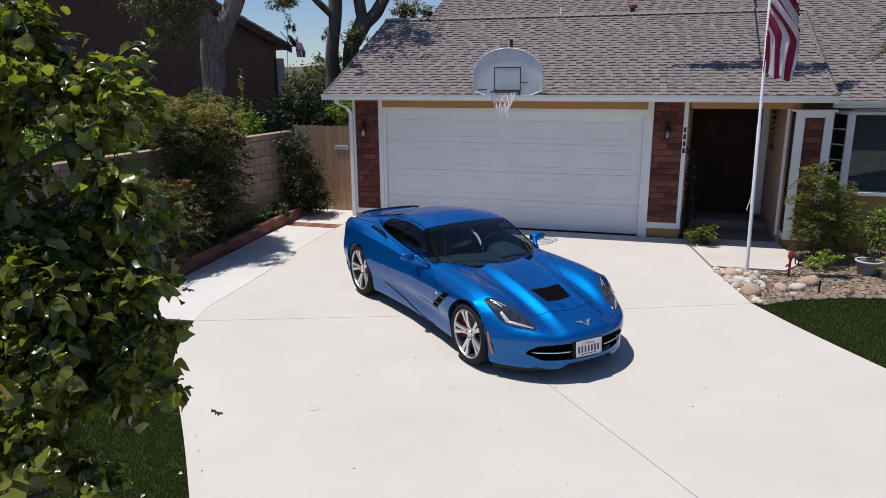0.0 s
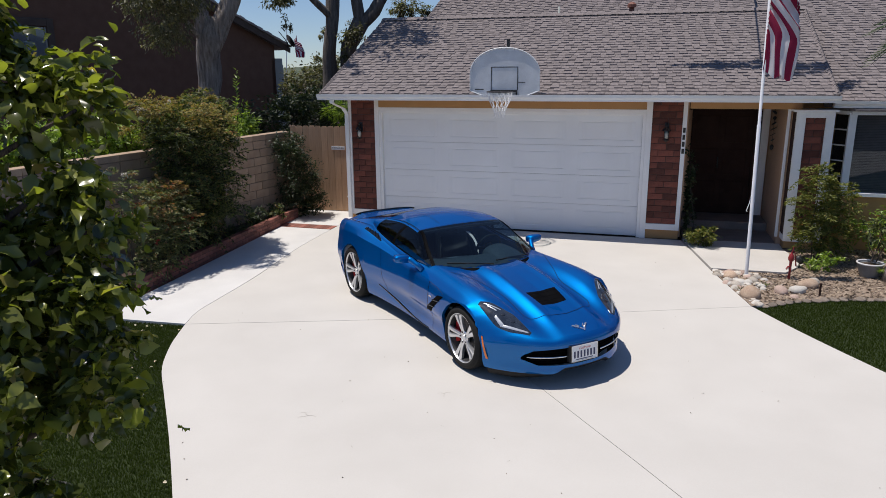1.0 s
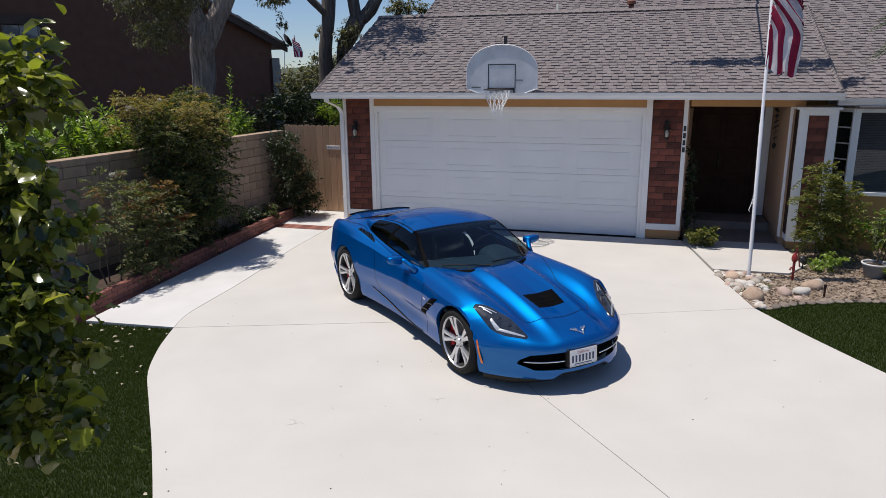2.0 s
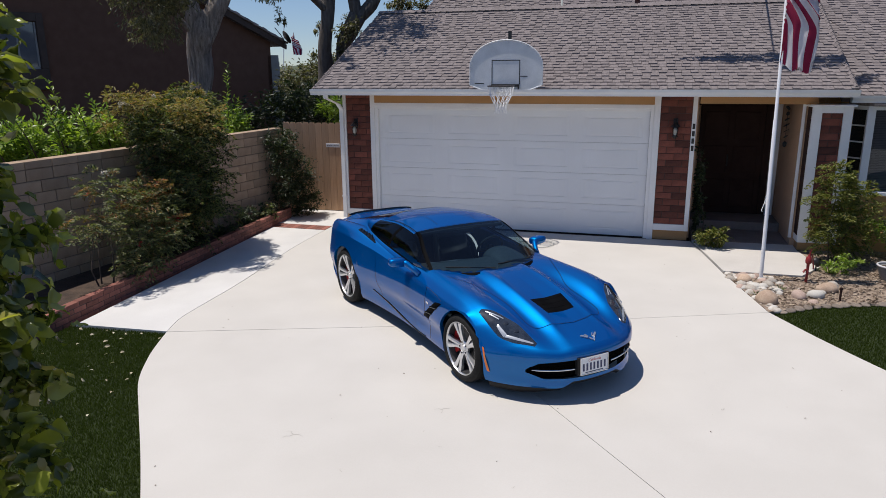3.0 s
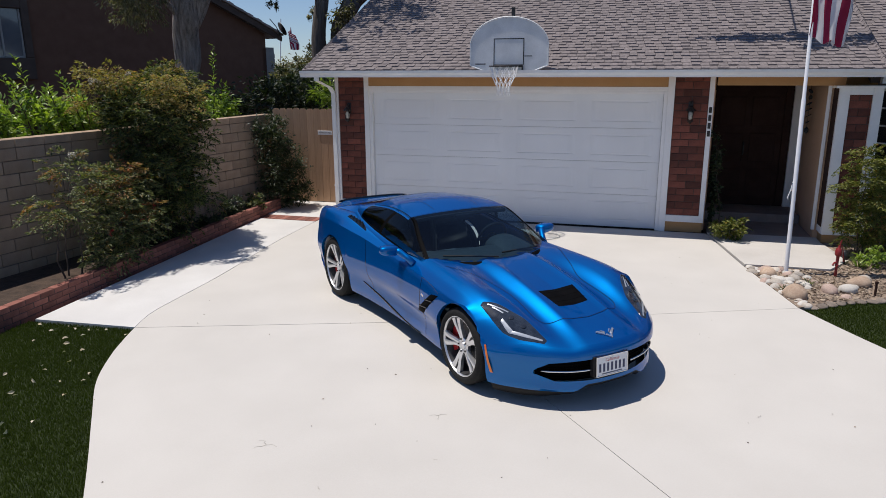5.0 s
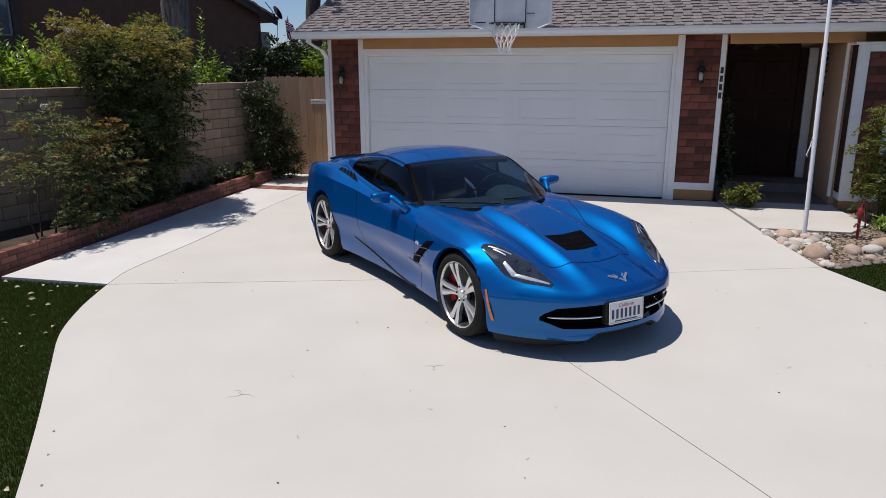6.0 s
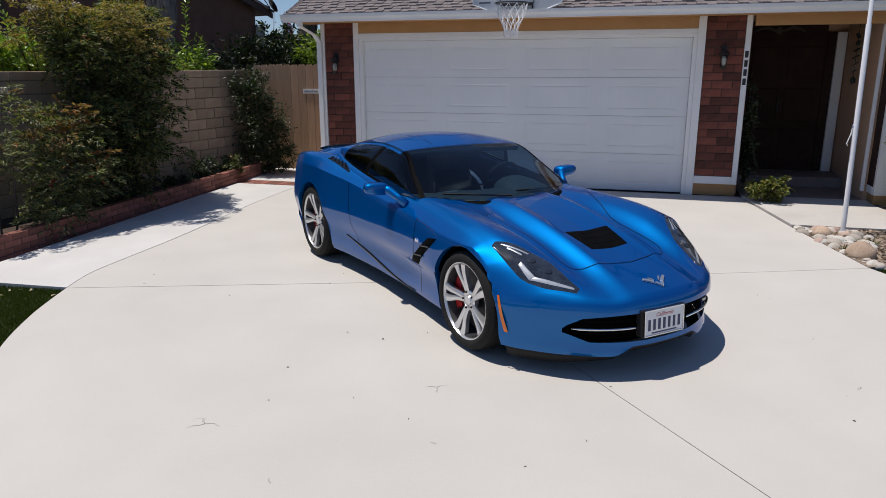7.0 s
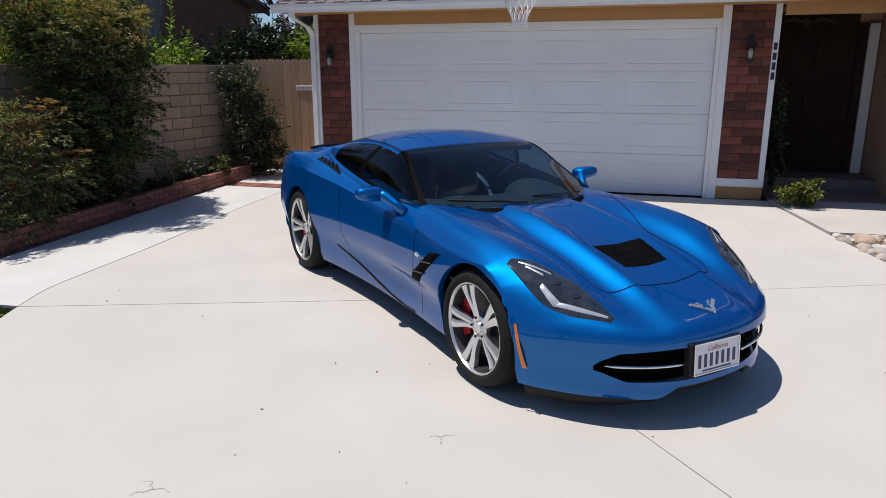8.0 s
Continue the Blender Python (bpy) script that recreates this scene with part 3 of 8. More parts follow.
def brick_panel(x0, x1, z0, z1, y, flip=None, size=(0.20, 0.066), joint=0.009):
    """Bricks laid in running bond over a mortar bed; flip turns the panel to face sideways at that x."""
    panel = hang("brick_panel", bed_mesh(x0, x1, z0, z1, y), MORTAR, house, "dark red brick panel",
                 Matrix.Translation((flip, x0 + y, 0)) @ pose(0, 0, 0, 0, 0, -90) @ Matrix.Translation((-x1, -y, 0)) if flip else None)
    bricks = []
    row, z = 0, z0
    h = 0.108
    while z < z1 - 0.03:
        zz = min(z + h, z1)
        x = x0 - (0.13 if row % 2 else 0.0)
        while x < x1 - 0.01:
            a, b = max(x, x0), min(x + 0.26, x1)
            if b - a > 0.03:
                bricks.append((a + joint / 2, b - joint / 2, z + joint / 2, zz - joint / 2))
            x += 0.26
        z += h
        row += 1
    cache = {}
    for a, b, c, d in bricks:
        key = (round(b - a, 3), round(d - c, 3))
        if key not in cache:
            bm = boxed(-key[0] / 2, key[0] / 2, -0.016, 0.0, -key[1] / 2, key[1] / 2, 0.003)
            me = bpy.data.meshes.new("brick")
            bm.to_mesh(me)
            bm.free()
            me.materials.append(BRICK)
            cache[key] = me
        hang("brick", cache[key], None, panel, "", pose((a + b) / 2, y, (c + d) / 2))
    return panel


def bed_mesh(x0, x1, z0, z1, y):
    bm = boxed(x0, x1, y - 0.006, y + 0.03, z0, z1)
    me = bpy.data.meshes.new("bed")
    bm.to_mesh(me)
    bm.free()
    return me


brick_panel(5.0, 5.495, 0.27, 2.40, 0.03)
brick_panel(-0.555, GX0, 0.27, 2.40, 0.03)

# garage door: four sections, each with four long raised panels
door = part("garage_door", boxed(0.05, 4.86, 0.135, 0.15, 0.0, 2.14), GREY_SIDING, house, "white sectional garage door, closed")
DX0, DX1 = 0.066, 4.844
for r in range(4):
    z0, z1 = 0.012 + r * 0.531, 0.012 + r * 0.531 + 0.527
    bm = bmesh.new()
    y = 0.095
    xs, marks = [DX0 + 0.002], []
    cols = 4
    pitch = (DX1 - DX0) / cols
    for c in range(cols):
        a, b = DX0 + c * pitch + 0.11, DX0 + (c + 1) * pitch - 0.11
        xs += [a, b]
        marks.append(len(xs) - 2)
    xs.append(DX1 - 0.002)
    zs = [z0, z0 + 0.10, z1 - 0.10, z1]
    vs = [[bm.verts.new((x, y, z)) for x in xs] for z in zs]
    raised = []
    for i in range(3):
        for j in range(len(xs) - 1):
            f = bm.faces.new((vs[i][j], vs[i][j + 1], vs[i + 1][j + 1], vs[i + 1][j]))
            if i == 1 and j in marks:
                raised.append(f)
    for f in raised:
        mid_x_ = sum(v.co.x for v in f.verts) / 4
        for inset, run, deep in ((0.010, 0.050, 0.0046), (0.020, 0.004, 0.0), (0.012, 0.055, -0.0040)):
            bmesh.ops.inset_individual(bm, faces=[f], thickness=inset, depth=0.0)
            for v in f.verts:
                v.co.x += run if v.co.x < mid_x_ else -run
                v.co.y += deep
    edge = [e for e in bm.edges if e.is_boundary]
    ret = bmesh.ops.extrude_edge_only(bm, edges=edge)
    bmesh.ops.translate(bm, vec=(0, 0.03, 0), verts=[v for v in ret["geom"] if isinstance(v, bmesh.types.BMVert)])
    part("panel", bm, DOOR_WHITE, door, "white embossed door section")
part("weather_strip", boxed(0.066, 4.844, 0.09, 0.13, 0.0, 0.012), BLACK, door, "black rubber strip")

# entry: door, siding, pilaster
front_door = part("front_door", boxed(5.75, 6.86, 1.84, 1.90, 0.16, 2.15, 0.005), DARK_WOOD, house, "dark wooden front door in the deep entry")
for k in range(2):
    for r in range(3):
        part("panel", boxed(5.83 + k * 0.52, 6.25 + k * 0.52, 1.82, 1.845, 0.30 + r * 0.62, 0.80 + r * 0.62, 0.012), DARK_WOOD, front_door)
part("door_handle", tube(bmesh.new(), [(6.26, 1.80, 1.05), (6.26, 1.77, 1.1), (6.26, 1.77, 1.22), (6.26, 1.80, 1.26)], 0.012), BLACK_METAL, front_door, "dark metal handle")
board(6.865, 6.985, 1.83, 1.92, 0.16, 2.25, DARK_WOOD, "trim", "dark door casing")
board(6.99, 7.12, 1.80, 1.92, 0.16, 2.25, WHITE, "trim")
part("transom", boxed(5.64, 6.86, 1.84, 1.90, 2.15, 2.42, 0.004), DARK_WOOD, house, "dark panel with a carved ornament over the front door")
for k in range(9):
    z0 = 0.28 + k * 0.222
    bm = bmesh.new()
    prism(bm, [(0, 0), (0.022, 0), (0.006, 0.218)], 0.10, 1.78)
    part("siding_board", bm, SIDING, house, "tan painted lap siding board",
         Matrix(((-1, 0, 0, 7.15), (0, 0, 1, 0.0), (0, 1, 0, z0), (0, 0, 0, 1))))
board(7.115, 7.16, 0.06, 0.10, 0.14, 2.40, WHITE, "trim", "white corner board")

# right pilaster
PX0, PX1, PY = 7.20, 7.75, -0.22
board(PX0 + 0.02, PX1 - 0.02, PY + 0.05, 0.30, 0.0, 2.20, TAN, "wall", wall_label)
board(PX0, PX0 + 0.135, PY, PY + 0.06, 0.13, 2.24)
board(PX1 - 0.125, PX1, PY, PY + 0.06, 0.13, 2.24)
board(PX0 + 0.135, PX1 - 0.125, PY, PY + 0.06, 2.15, 2.24)
board(PX0 + 0.135, PX1 - 0.125, PY, PY + 0.06, 0.13, 0.23)
board(PX0 - 0.004, PX0 + 0.025, PY + 0.062, 0.12, 0.13, 0.23)
board(PX0 - 0.004, PX0 + 0.02, PY + 0.062, 0.12, 0.23, 2.24, DARK_WOOD, "trim", "dark brown side board")
board(PX0 - 0.05, PX1 + 0.04, PY - 0.03, 0.3, 2.24, 2.275)
brick_panel(PX0 + 0.135, PX1 - 0.125, 0.23, 2.15, PY + 0.045)

# bay window of the right wing
bm = bmesh.new()
prism(bm, [(7.82, 0.299), (8.06, 0.01), (10.4, 0.01), (10.4, 0.299)], -0.05, 0.90)
part("wall", bm, TAN, house, wall_label)
window = part("window_1", boxed(7.82, 10.4, 0.14, 0.31, 0.86, 0.95, 0.006), WHITE, house, "white-framed bay window with closed blinds")
A, B = Vector((7.80, 0.28, 0)), Vector((8.05, 0.0, 0))
for p, w in ((A, 0.04), (B, 0.055), (Vector((10.2, 0.0, 0)), 0.055)):
    part("window_frame", boxed(p.x - w, p.x + w, p.y - 0.03, p.y + 0.04, 0.95, 2.24, 0.004), WHITE, window)
bm = bmesh.new()
prism(bm, [(7.75, 0.33), (8.02, -0.08), (10.4, -0.08), (10.4, 0.33)], 0.90, 0.955)
part("window_sill", bm, WHITE, window)
bm = bmesh.new()
prism(bm, [(7.76, 0.33), (8.03, -0.05), (10.4, -0.05), (10.4, 0.33)], 2.19, 2.25)
part("window_frame", bm, WHITE, window)
d = (B - A)
for k in range(1, 5):
    z = 0.95 + k * 0.25
    bm = tube(bmesh.new(), [A + Vector((0, 0, z)), B + Vector((0, 0, z))], 0.012, 6)
    part("muntin", bm, WHITE, window)
me = mesh_from([A + Vector((0, 0, 0.95)), B + Vector((0, 0, 0.95)), B + Vector((0, 0, 2.2)), A + Vector((0, 0, 2.2))], [(0, 1, 2, 3)])
hang("pane", me, WINDOW_GLASS, window)
hang("pane", mesh_from([(8.05, 0.0, 0.95), (10.2, 0.0, 0.95), (10.2, 0.0, 2.2), (8.05, 0.0, 2.2)], [(0, 1, 2, 3)]), WINDOW_GLASS, window)
vs, fs = [], []
for k in range(48):
    z = 0.97 + k * 0.0255
    vs += [(8.1, 0.06, z), (10.2, 0.06, z), (10.2, 0.078, z + 0.021), (8.1, 0.078, z + 0.021)]
    fs.append((k * 4, k * 4 + 1, k * 4 + 2, k * 4 + 3))
tagged(hang("blind_slats", mesh_from(vs, fs), BLIND, window, "grey closed blind"), kind="stuff")
part("window_back", boxed(7.9, 10.4, 0.34, 0.36, 0.92, 2.22), INTERIOR, window)
bm = bmesh.new()
prism(bm, [(7.80, 0.30), (8.05, -0.14), (10.5, -0.14), (10.5, 0.30)], 2.25, lambda x, y: 2.285 if y < 0 else 2.38)
part("bay_roof", bm, SHINGLE, house, "small shingled bay roof")

# ---- roof ----
SLOPE = 0.435
EY, EZ = -0.45, 2.50                   # eave edge
RX0, RX1, RY = -0.98, 7.72, 3.0        # rakes and ridge
RZ = EZ + SLOPE * (RY - EY)
MX0, MY0, MZ0, MY1 = -0.22, 0.0, 2.40, 7.2   # the main roof behind


def roof_deck(x0, x1, y0, z0, y1, z1, y2, z2, thick=0.09):
    bm = bmesh.new()
    pts = [(y0, z0), (y1, z1), (y2, z2), (y2, z2 - thick), (y1, z1 - thick), (y0, z0 - thick)]
    lo = [bm.verts.new((x0, y, z)) for y, z in pts]
    hi = [bm.verts.new((x1, y, z)) for y, z in pts]
    for i in range(6):
        j = (i + 1) % 6
        bm.faces.new((lo[i], lo[j], hi[j], hi[i]))
    for s in (lo, hi):
        bm.faces.new((s[0], s[1], s[4], s[5]))
        bm.faces.new((s[1], s[2], s[3], s[4]))
    return bm


roof = part("roof", roof_deck(RX0 + 0.03, RX1 - 0.03, EY + 0.02, EZ - 0.01, RY, RZ - 0.01, RY + 3.4, RZ - 0.01 - SLOPE * 3.4), BROWN_TRIM, house,
            "grey-brown asphalt shingle roof")
MZ1 = MZ0 + SLOPE * (MY1 - MY0)
main_roof = part("roof", roof_deck(MX0, RX1 + 0.02, 3.2, MZ0 + SLOPE * 3.2, MY1, MZ1, MY1 + 5, MZ1 - SLOPE * 5), BROWN_TRIM, house, "grey-brown asphalt shingle roof")
wing_roof = part("roof", roof_deck(RX1 - 0.1, 15.0, MY0, MZ0, MY1, MZ1, MY1 + 5, MZ1 - SLOPE * 5), BROWN_TRIM, house, "grey-brown asphalt shingle roof")
part("soffit", boxed(RX0 + 0.05, RX1 - 0.05, EY + 0.06, 0.24, 2.40, 2.415), TAN, house, "tan painted soffit")
part("fascia", boxed(RX0 + 0.02, RX1 - 0.02, EY + 0.02, EY + 0.05, 2.40, 2.50, 0.003), WHITE, house)
bm = bmesh.new()
prism(bm, [(0.24, 2.40), (5.8, 2.40), (RY, RZ - 0.12)], -0.60, -0.50)
part("gable_wall", bm, TAN, house, "tan gable wall", Matrix(((0, 0, 1, 0), (1, 0, 0, 0), (0, 1, 0, 0), (0, 0, 0, 1))))
for x in (RX0, RX1 - 0.03):
    bm = bmesh.new()
    prism(bm, [(EY, EZ - 0.10), (RY, RZ - 0.10), (RY, RZ + 0.01), (EY, EZ + 0.01)], x, x + 0.03)
    part("barge_board", bm, DARK_WOOD, house, "", Matrix(((0, 0, 1, 0), (1, 0, 0, 0), (0, 1, 0, 0), (0, 0, 0, 1))))


def gutter(x0, x1, y, z):
    """An ogee gutter, with thickness and end caps."""
    prof = [(0.10, 0.0), (0.0, 0.0), (-0.005, 0.03), (-0.03, 0.065), (-0.035, 0.105), (-0.022, 0.105), (-0.018, 0.07),
            (0.008, 0.035), (0.012, 0.012), (0.09, 0.012), (0.09, 0.105), (0.10, 0.105)]
    bm = bmesh.new()
    lo = [bm.verts.new((x0, y + a, z + b)) for a, b in prof]
    hi = [bm.verts.new((x1, y + a, z + b)) for a, b in prof]
    n = len(prof)
    for i in range(n):
        j = (i + 1) % n
        bm.faces.new((lo[i], lo[j], hi[j], hi[i]))
    for x in (x0, x1 - 0.004):
        prism2 = [bm.verts.new((x + d, y + a, z + b)) for d in (0, 0.004) for a, b in prof[:5] + prof[-1:]]
        k = len(prism2) // 2
        bm.faces.new(prism2[:k])
        bm.faces.new(prism2[k:])
        for i in range(k):
            bm.faces.new((prism2[i], prism2[(i + 1) % k], prism2[k + (i + 1) % k], prism2[k + i]))
    return bm


part("gutter", gutter(RX0 - 0.01, RX1 + 0.01, EY - 0.085, 2.395), WHITE, house, "white ogee gutter along the eave")
part("gutter", gutter(RX1 + 0.02, 15.0, MY0 - 0.10, 2.30), WHITE, house, "white ogee gutter along the eave")


def downspout():
    bm = bmesh.new()
    pts = [(-0.72, EY - 0.03, 2.40), (-0.72, EY - 0.03, 2.34), (-0.66, -0.10, 2.22), (-0.625, -0.035, 2.12), (-0.625, -0.035, 0.10), (-0.625, -0.09, 0.03)]
    sect = [(-0.038, -0.028), (0.038, -0.028), (0.038, 0.028), (-0.038, 0.028)]
    rings = [[bm.verts.new((x + a, y + b * (1 if i not in (1, 2) else 1), z)) for a, b in sect] for i, (x, y, z) in enumerate(pts)]
    for r, s in zip(rings, rings[1:]):
        for k in range(4):
            bm.faces.new((r[k], r[(k + 1) % 4], s[(k + 1) % 4], s[k]))
    bm.faces.new(rings[0])
    bm.faces.new(rings[-1])
    bmesh.ops.bevel(bm, geom=[e for e in bm.edges if abs((e.verts[0].co - e.verts[1].co).z) > 0.05], offset=0.006, segments=2, affect="EDGES")
    return bm


ds = part("downspout", downspout(), WHITE, house, "white square downspout at the corner")
for z in (0.5, 1.9):
    part("strap", boxed(-0.668, -0.582, -0.066, -0.002, z, z + 0.03), WHITE, ds)


def shingle_rows(x0, x1, y0, z0, y1, seed, exposure=0.118):
    """Tabs of uneven width and thickness, row over row up the slope: (corner arrays)."""
    rng = random.Random(seed)
    rows = []
    n = int((y1 - y0) * math.hypot(1, SLOPE) / exposure)
    for r in range(n + 1):
        y = y0 + r * exposure / math.hypot(1, SLOPE)
        z = z0 + (y - y0) * SLOPE
        x = x0 - rng.uniform(0, 0.3)
        row, thick = [], r % 2 == 0
        while x < x1:
            thick = not thick
            w = rng.uniform(0.11, 0.16) if thick else rng.uniform(0.10, 0.15)
            a, b = max(x, x0), min(x + w - 0.004, x1)
            if b - a > 0.02:
                row.append((a, b, y - 0.012 * rng.random(), z, rng.uniform(0.017, 0.022) if thick else rng.uniform(0.007, 0.011)))
            x += w
        rows.append(row)
    return rows


def tab_points(a, b, y, z, t, length=0.155):
    dy, dz = length / math.hypot(1, SLOPE), length * SLOPE / math.hypot(1, SLOPE)
    up = 0.006
    return [(a, y, z + t * 0.2), (b, y, z + t * 0.2), (b, y - 0.002, z + t + up), (a, y - 0.002, z + t + up),
            (a, y + dy, z + dz + 0.004), (b, y + dy, z + dz + 0.004)]


TAB_FACES = [(0, 1, 2, 3), (3, 2, 5, 4), (0, 3, 4), (1, 5, 2)]


def lay_shingles(x0, x1, y0, z0, y1, seed, name, parent, singles=0):
    vs, fs, k = [], [], 0
    for r, row in enumerate(shingle_rows(x0, x1, y0, z0, y1, seed)):
        for tab in row:
            pts = tab_points(*tab)
            if k < singles:
                hang("shingle", mesh_from(pts, TAB_FACES), SHINGLE_PIECE, parent)
            else:
                n = len(vs)
                vs += pts
                fs += [tuple(n + i for i in f) for f in TAB_FACES]
            k += 1
    tagged(hang(name, mesh_from(vs, fs), SHINGLE, parent, "weathered grey-brown shingle courses"), kind="stuff")


lay_shingles(RX0, RX1, EY - 0.03, EZ, RY, 3, "shingle_field", roof, 300)
lay_shingles(MX0, RX1 + 0.3, 3.4, MZ0 + SLOPE * 3.4, MY1, 5, "shingle_field", main_roof)
lay_shingles(RX1 + 0.05, 13.0, MY0 - 0.03, MZ0, MY1, 7, "shingle_field", wing_roof)


def caps(p, q, name, parent, w=0.13, step=0.14):
    """Folded cap shingles along a ridge or rake."""
    p, q = Vector(p), Vector(q)
    n = int((q - p).length / step)
    d = (q - p).normalized()
    rng = random.Random(4)
    vs, fs = [], []
    side = Vector((0, 0, 1)).cross(d).normalized()
    for i in range(n):
        c = p + d * step * i
        lift = Vector((0, 0, 0.018 + 0.006 * rng.random()))
        a = len(vs)
        for s, k in ((0, 1.0), (step * 1.3, 0.3)):
            o = c + d * s
            vs += [o - side * w + Vector((0, 0, -0.045)) + lift * k, o + lift * k + Vector((0, 0, 0.012)), o + side * w + Vector((0, 0, -0.045)) + lift * k]
        fs += [(a, a + 1, a + 4, a + 3), (a + 1, a + 2, a + 5, a + 4)]
        vs += [vs[a] - Vector((0, 0, 0.015)), vs[a + 1] - Vector((0, 0, 0.015)), vs[a + 2] - Vector((0, 0, 0.015))]
        fs += [(a + 6, a + 7, a + 1, a), (a + 7, a + 8, a + 2, a + 1)]
    tagged(hang(name, mesh_from(vs, fs), SHINGLE, parent, "ridge cap shingles"), kind="stuff")


caps((RX0, RY, RZ + 0.03), (RX1, RY, RZ + 0.03), "ridge_cap_course", roof)
# black strip imitates the shadow line that the ridge caps throw
part("ridge_vent", boxed(RX0 + 0.02, RX1 - 0.02, RY - 0.118, RY + 0.118, RZ - 0.07, RZ + 0.002), BLACK_METAL, roof, "black strip standing in for the shade under the ridge caps")
caps((RX1 - 0.03, EY, EZ + 0.035), (RX1 - 0.03, RY, RZ + 0.035), "rake_cap_course", roof, 0.05)
caps((RX0 + 0.05, EY, EZ + 0.03), (RX0 + 0.05, RY, RZ + 0.03), "rake_cap_course", roof, 0.05)


# ---- car: x forward from the front axle, y to the car's left, z up ----
WB, TYRE_F, TYRE_R = 2.71, 0.330, 0.345
CAR_AT = Matrix.Translation((3.840, -5.480, -0.062)) @ pose(0, 0, 0, 0, 0, -43.2) @ pose(0, 0, 0, 0, 0.43, 0)
car = thing("sports_car", "blue metallic low two-seat coupe parked across the drive", "car", CAR_AT)

NOSE, TAIL = 0.88, -3.55
half_width = smooth_curve((0.36, 0.880), (0.0, 0.898), (-0.4, 0.876), (-0.9, 0.834), (-1.4, 0.822), (-2.0, 0.850), (-2.5, 0.894), (-2.9, 0.892), (-3.25, 0.850))
sweep = smooth_curve((0.88, 0.52), (0.72, 0.415), (0.5, 0.28), (0.1, 0.08), (-0.3, 0.0), (-2.9, 0.0), (-3.25, -0.12), (-3.55, -0.30))
z_mid = smooth_curve((0.88, 0.515), (0.8, 0.543), (0.5, 0.634), (0.2, 0.715), (-0.1, 0.785), (-0.5, 0.850), (-0.9, 0.87), (-2.5, 0.97), (-2.9, 0.955), (-3.3, 0.962), (-3.55, 0.950))
z_dome = smooth_curve((0.88, 0.513), (0.8, 0.541), (0.5, 0.640), (0.2, 0.728), (-0.1, 0.795), (-0.5, 0.850), (-0.9, 0.87), (-2.5, 0.97), (-2.9, 0.955), (-3.3, 0.962), (-3.55, 0.950))
z_valley = smooth_curve((0.88, 0.498), (0.8, 0.524), (0.5, 0.604), (0.2, 0.683), (-0.1, 0.742), (-0.5, 0.815), (-0.9, 0.85), (-2.5, 0.97), (-2.9, 0.955), (-3.3, 0.962), (-3.55, 0.950))
z_crest = smooth_curve((0.88, 0.520), (0.75, 0.584), (0.5, 0.690), (0.2, 0.775), (-0.1, 0.815), (-0.5, 0.838), (-0.9, 0.855), (-1.5, 0.885), (-2.1, 0.950), (-2.6, 0.995), (-3.0, 0.985), (-3.55, 0.945))
z_roll = smooth_curve((0.88, 0.500), (0.75, 0.565), (0.5, 0.668), (0.2, 0.750), (-0.1, 0.785), (-0.5, 0.805), (-0.9, 0.825), (-1.5, 0.858), (-2.1, 0.920), (-2.6, 0.962), (-3.0, 0.955), (-3.55, 0.915))
z_shoulder = smooth_curve((0.88, 0.462), (0.75, 0.530), (0.5, 0.640), (0.2, 0.716), (-0.1, 0.708), (-0.5, 0.722), (-0.9, 0.745), (-1.5, 0.790), (-2.1, 0.850), (-2.6, 0.885), (-3.0, 0.880), (-3.55, 0.850))


def side_x(xc):
    return xc - sweep(xc)


def top_z(xc, v):
    """Height of the upper body at a station and share of the half width."""
    rear = min(1.0, max(0.0, (-2.45 - xc) / 0.6))
    crest, inner = 0.78 + 0.07 * rear, z_valley(xc) + (z_crest(xc) - z_valley(xc)) * 0.78
    inner += (z_crest(xc) - 0.030 - inner) * rear
    f = smooth_curve((0, z_mid(xc)), (0.27, z_dome(xc)), (0.43, z_valley(xc)), (crest - 0.14, inner), (crest, z_crest(xc)), (0.90 + 0.035 * rear, z_roll(xc) + 0.012 * rear), (1.0, z_shoulder(xc)))
    ridge = 0.009 * min(1.0, max(0.0, (xc + 0.62) / 0.3)) * min(1.0, max(0.0, (0.84 - xc) / 0.3))
    return f(v) + ridge * max(0.0, 1 - abs(v - 17 / 64) / 0.09) ** 1.6


def top_point(xc, v):
    return (xc - sweep(xc) * v ** 2.4, half_width(side_x(xc)) * v, top_z(xc, v))


def on_top(x, y, lift=0.0):
    """The point of the upper body over (x, y)."""
    xc = x
    for _ in range(25):
        v = min(abs(y) / half_width(side_x(xc)), 1.0)
        xc = x + sweep(xc) * v ** 2.4
        xc = min(max(xc, TAIL), NOSE)
    return Vector((x, y, top_z(xc, v) + lift))


def side_y(x, z):
    """Half width of the flank at a height."""
    xc = x
    for _ in range(12):
        xc = min(max(x + sweep(xc), TAIL), NOSE)
    zs, w = z_shoulder(xc), half_width(x)
    door = math.exp(-((x + 1.15) / 0.75) ** 2)
    back = 0.018 * min(1.0, max(0.0, (x + 0.4) / 0.4))
    mid = 0.49 + 0.04 * min(1.0, max(0.0, (-0.6 - x) / 1.6))
    f = smooth_curve((0.12, w - 0.055 + 0.02 * door), (0.21, w - 0.020 + 0.010 * door), (0.33, w - 0.006 - 0.022 * door),
                     (mid, w + 0.040 - back), (mid + 0.07, w + 0.037 - back), (min(zs - 0.04, mid + 0.17), w + 0.022 - 0.5 * back), (zs, w))
    return f(min(z, zs))


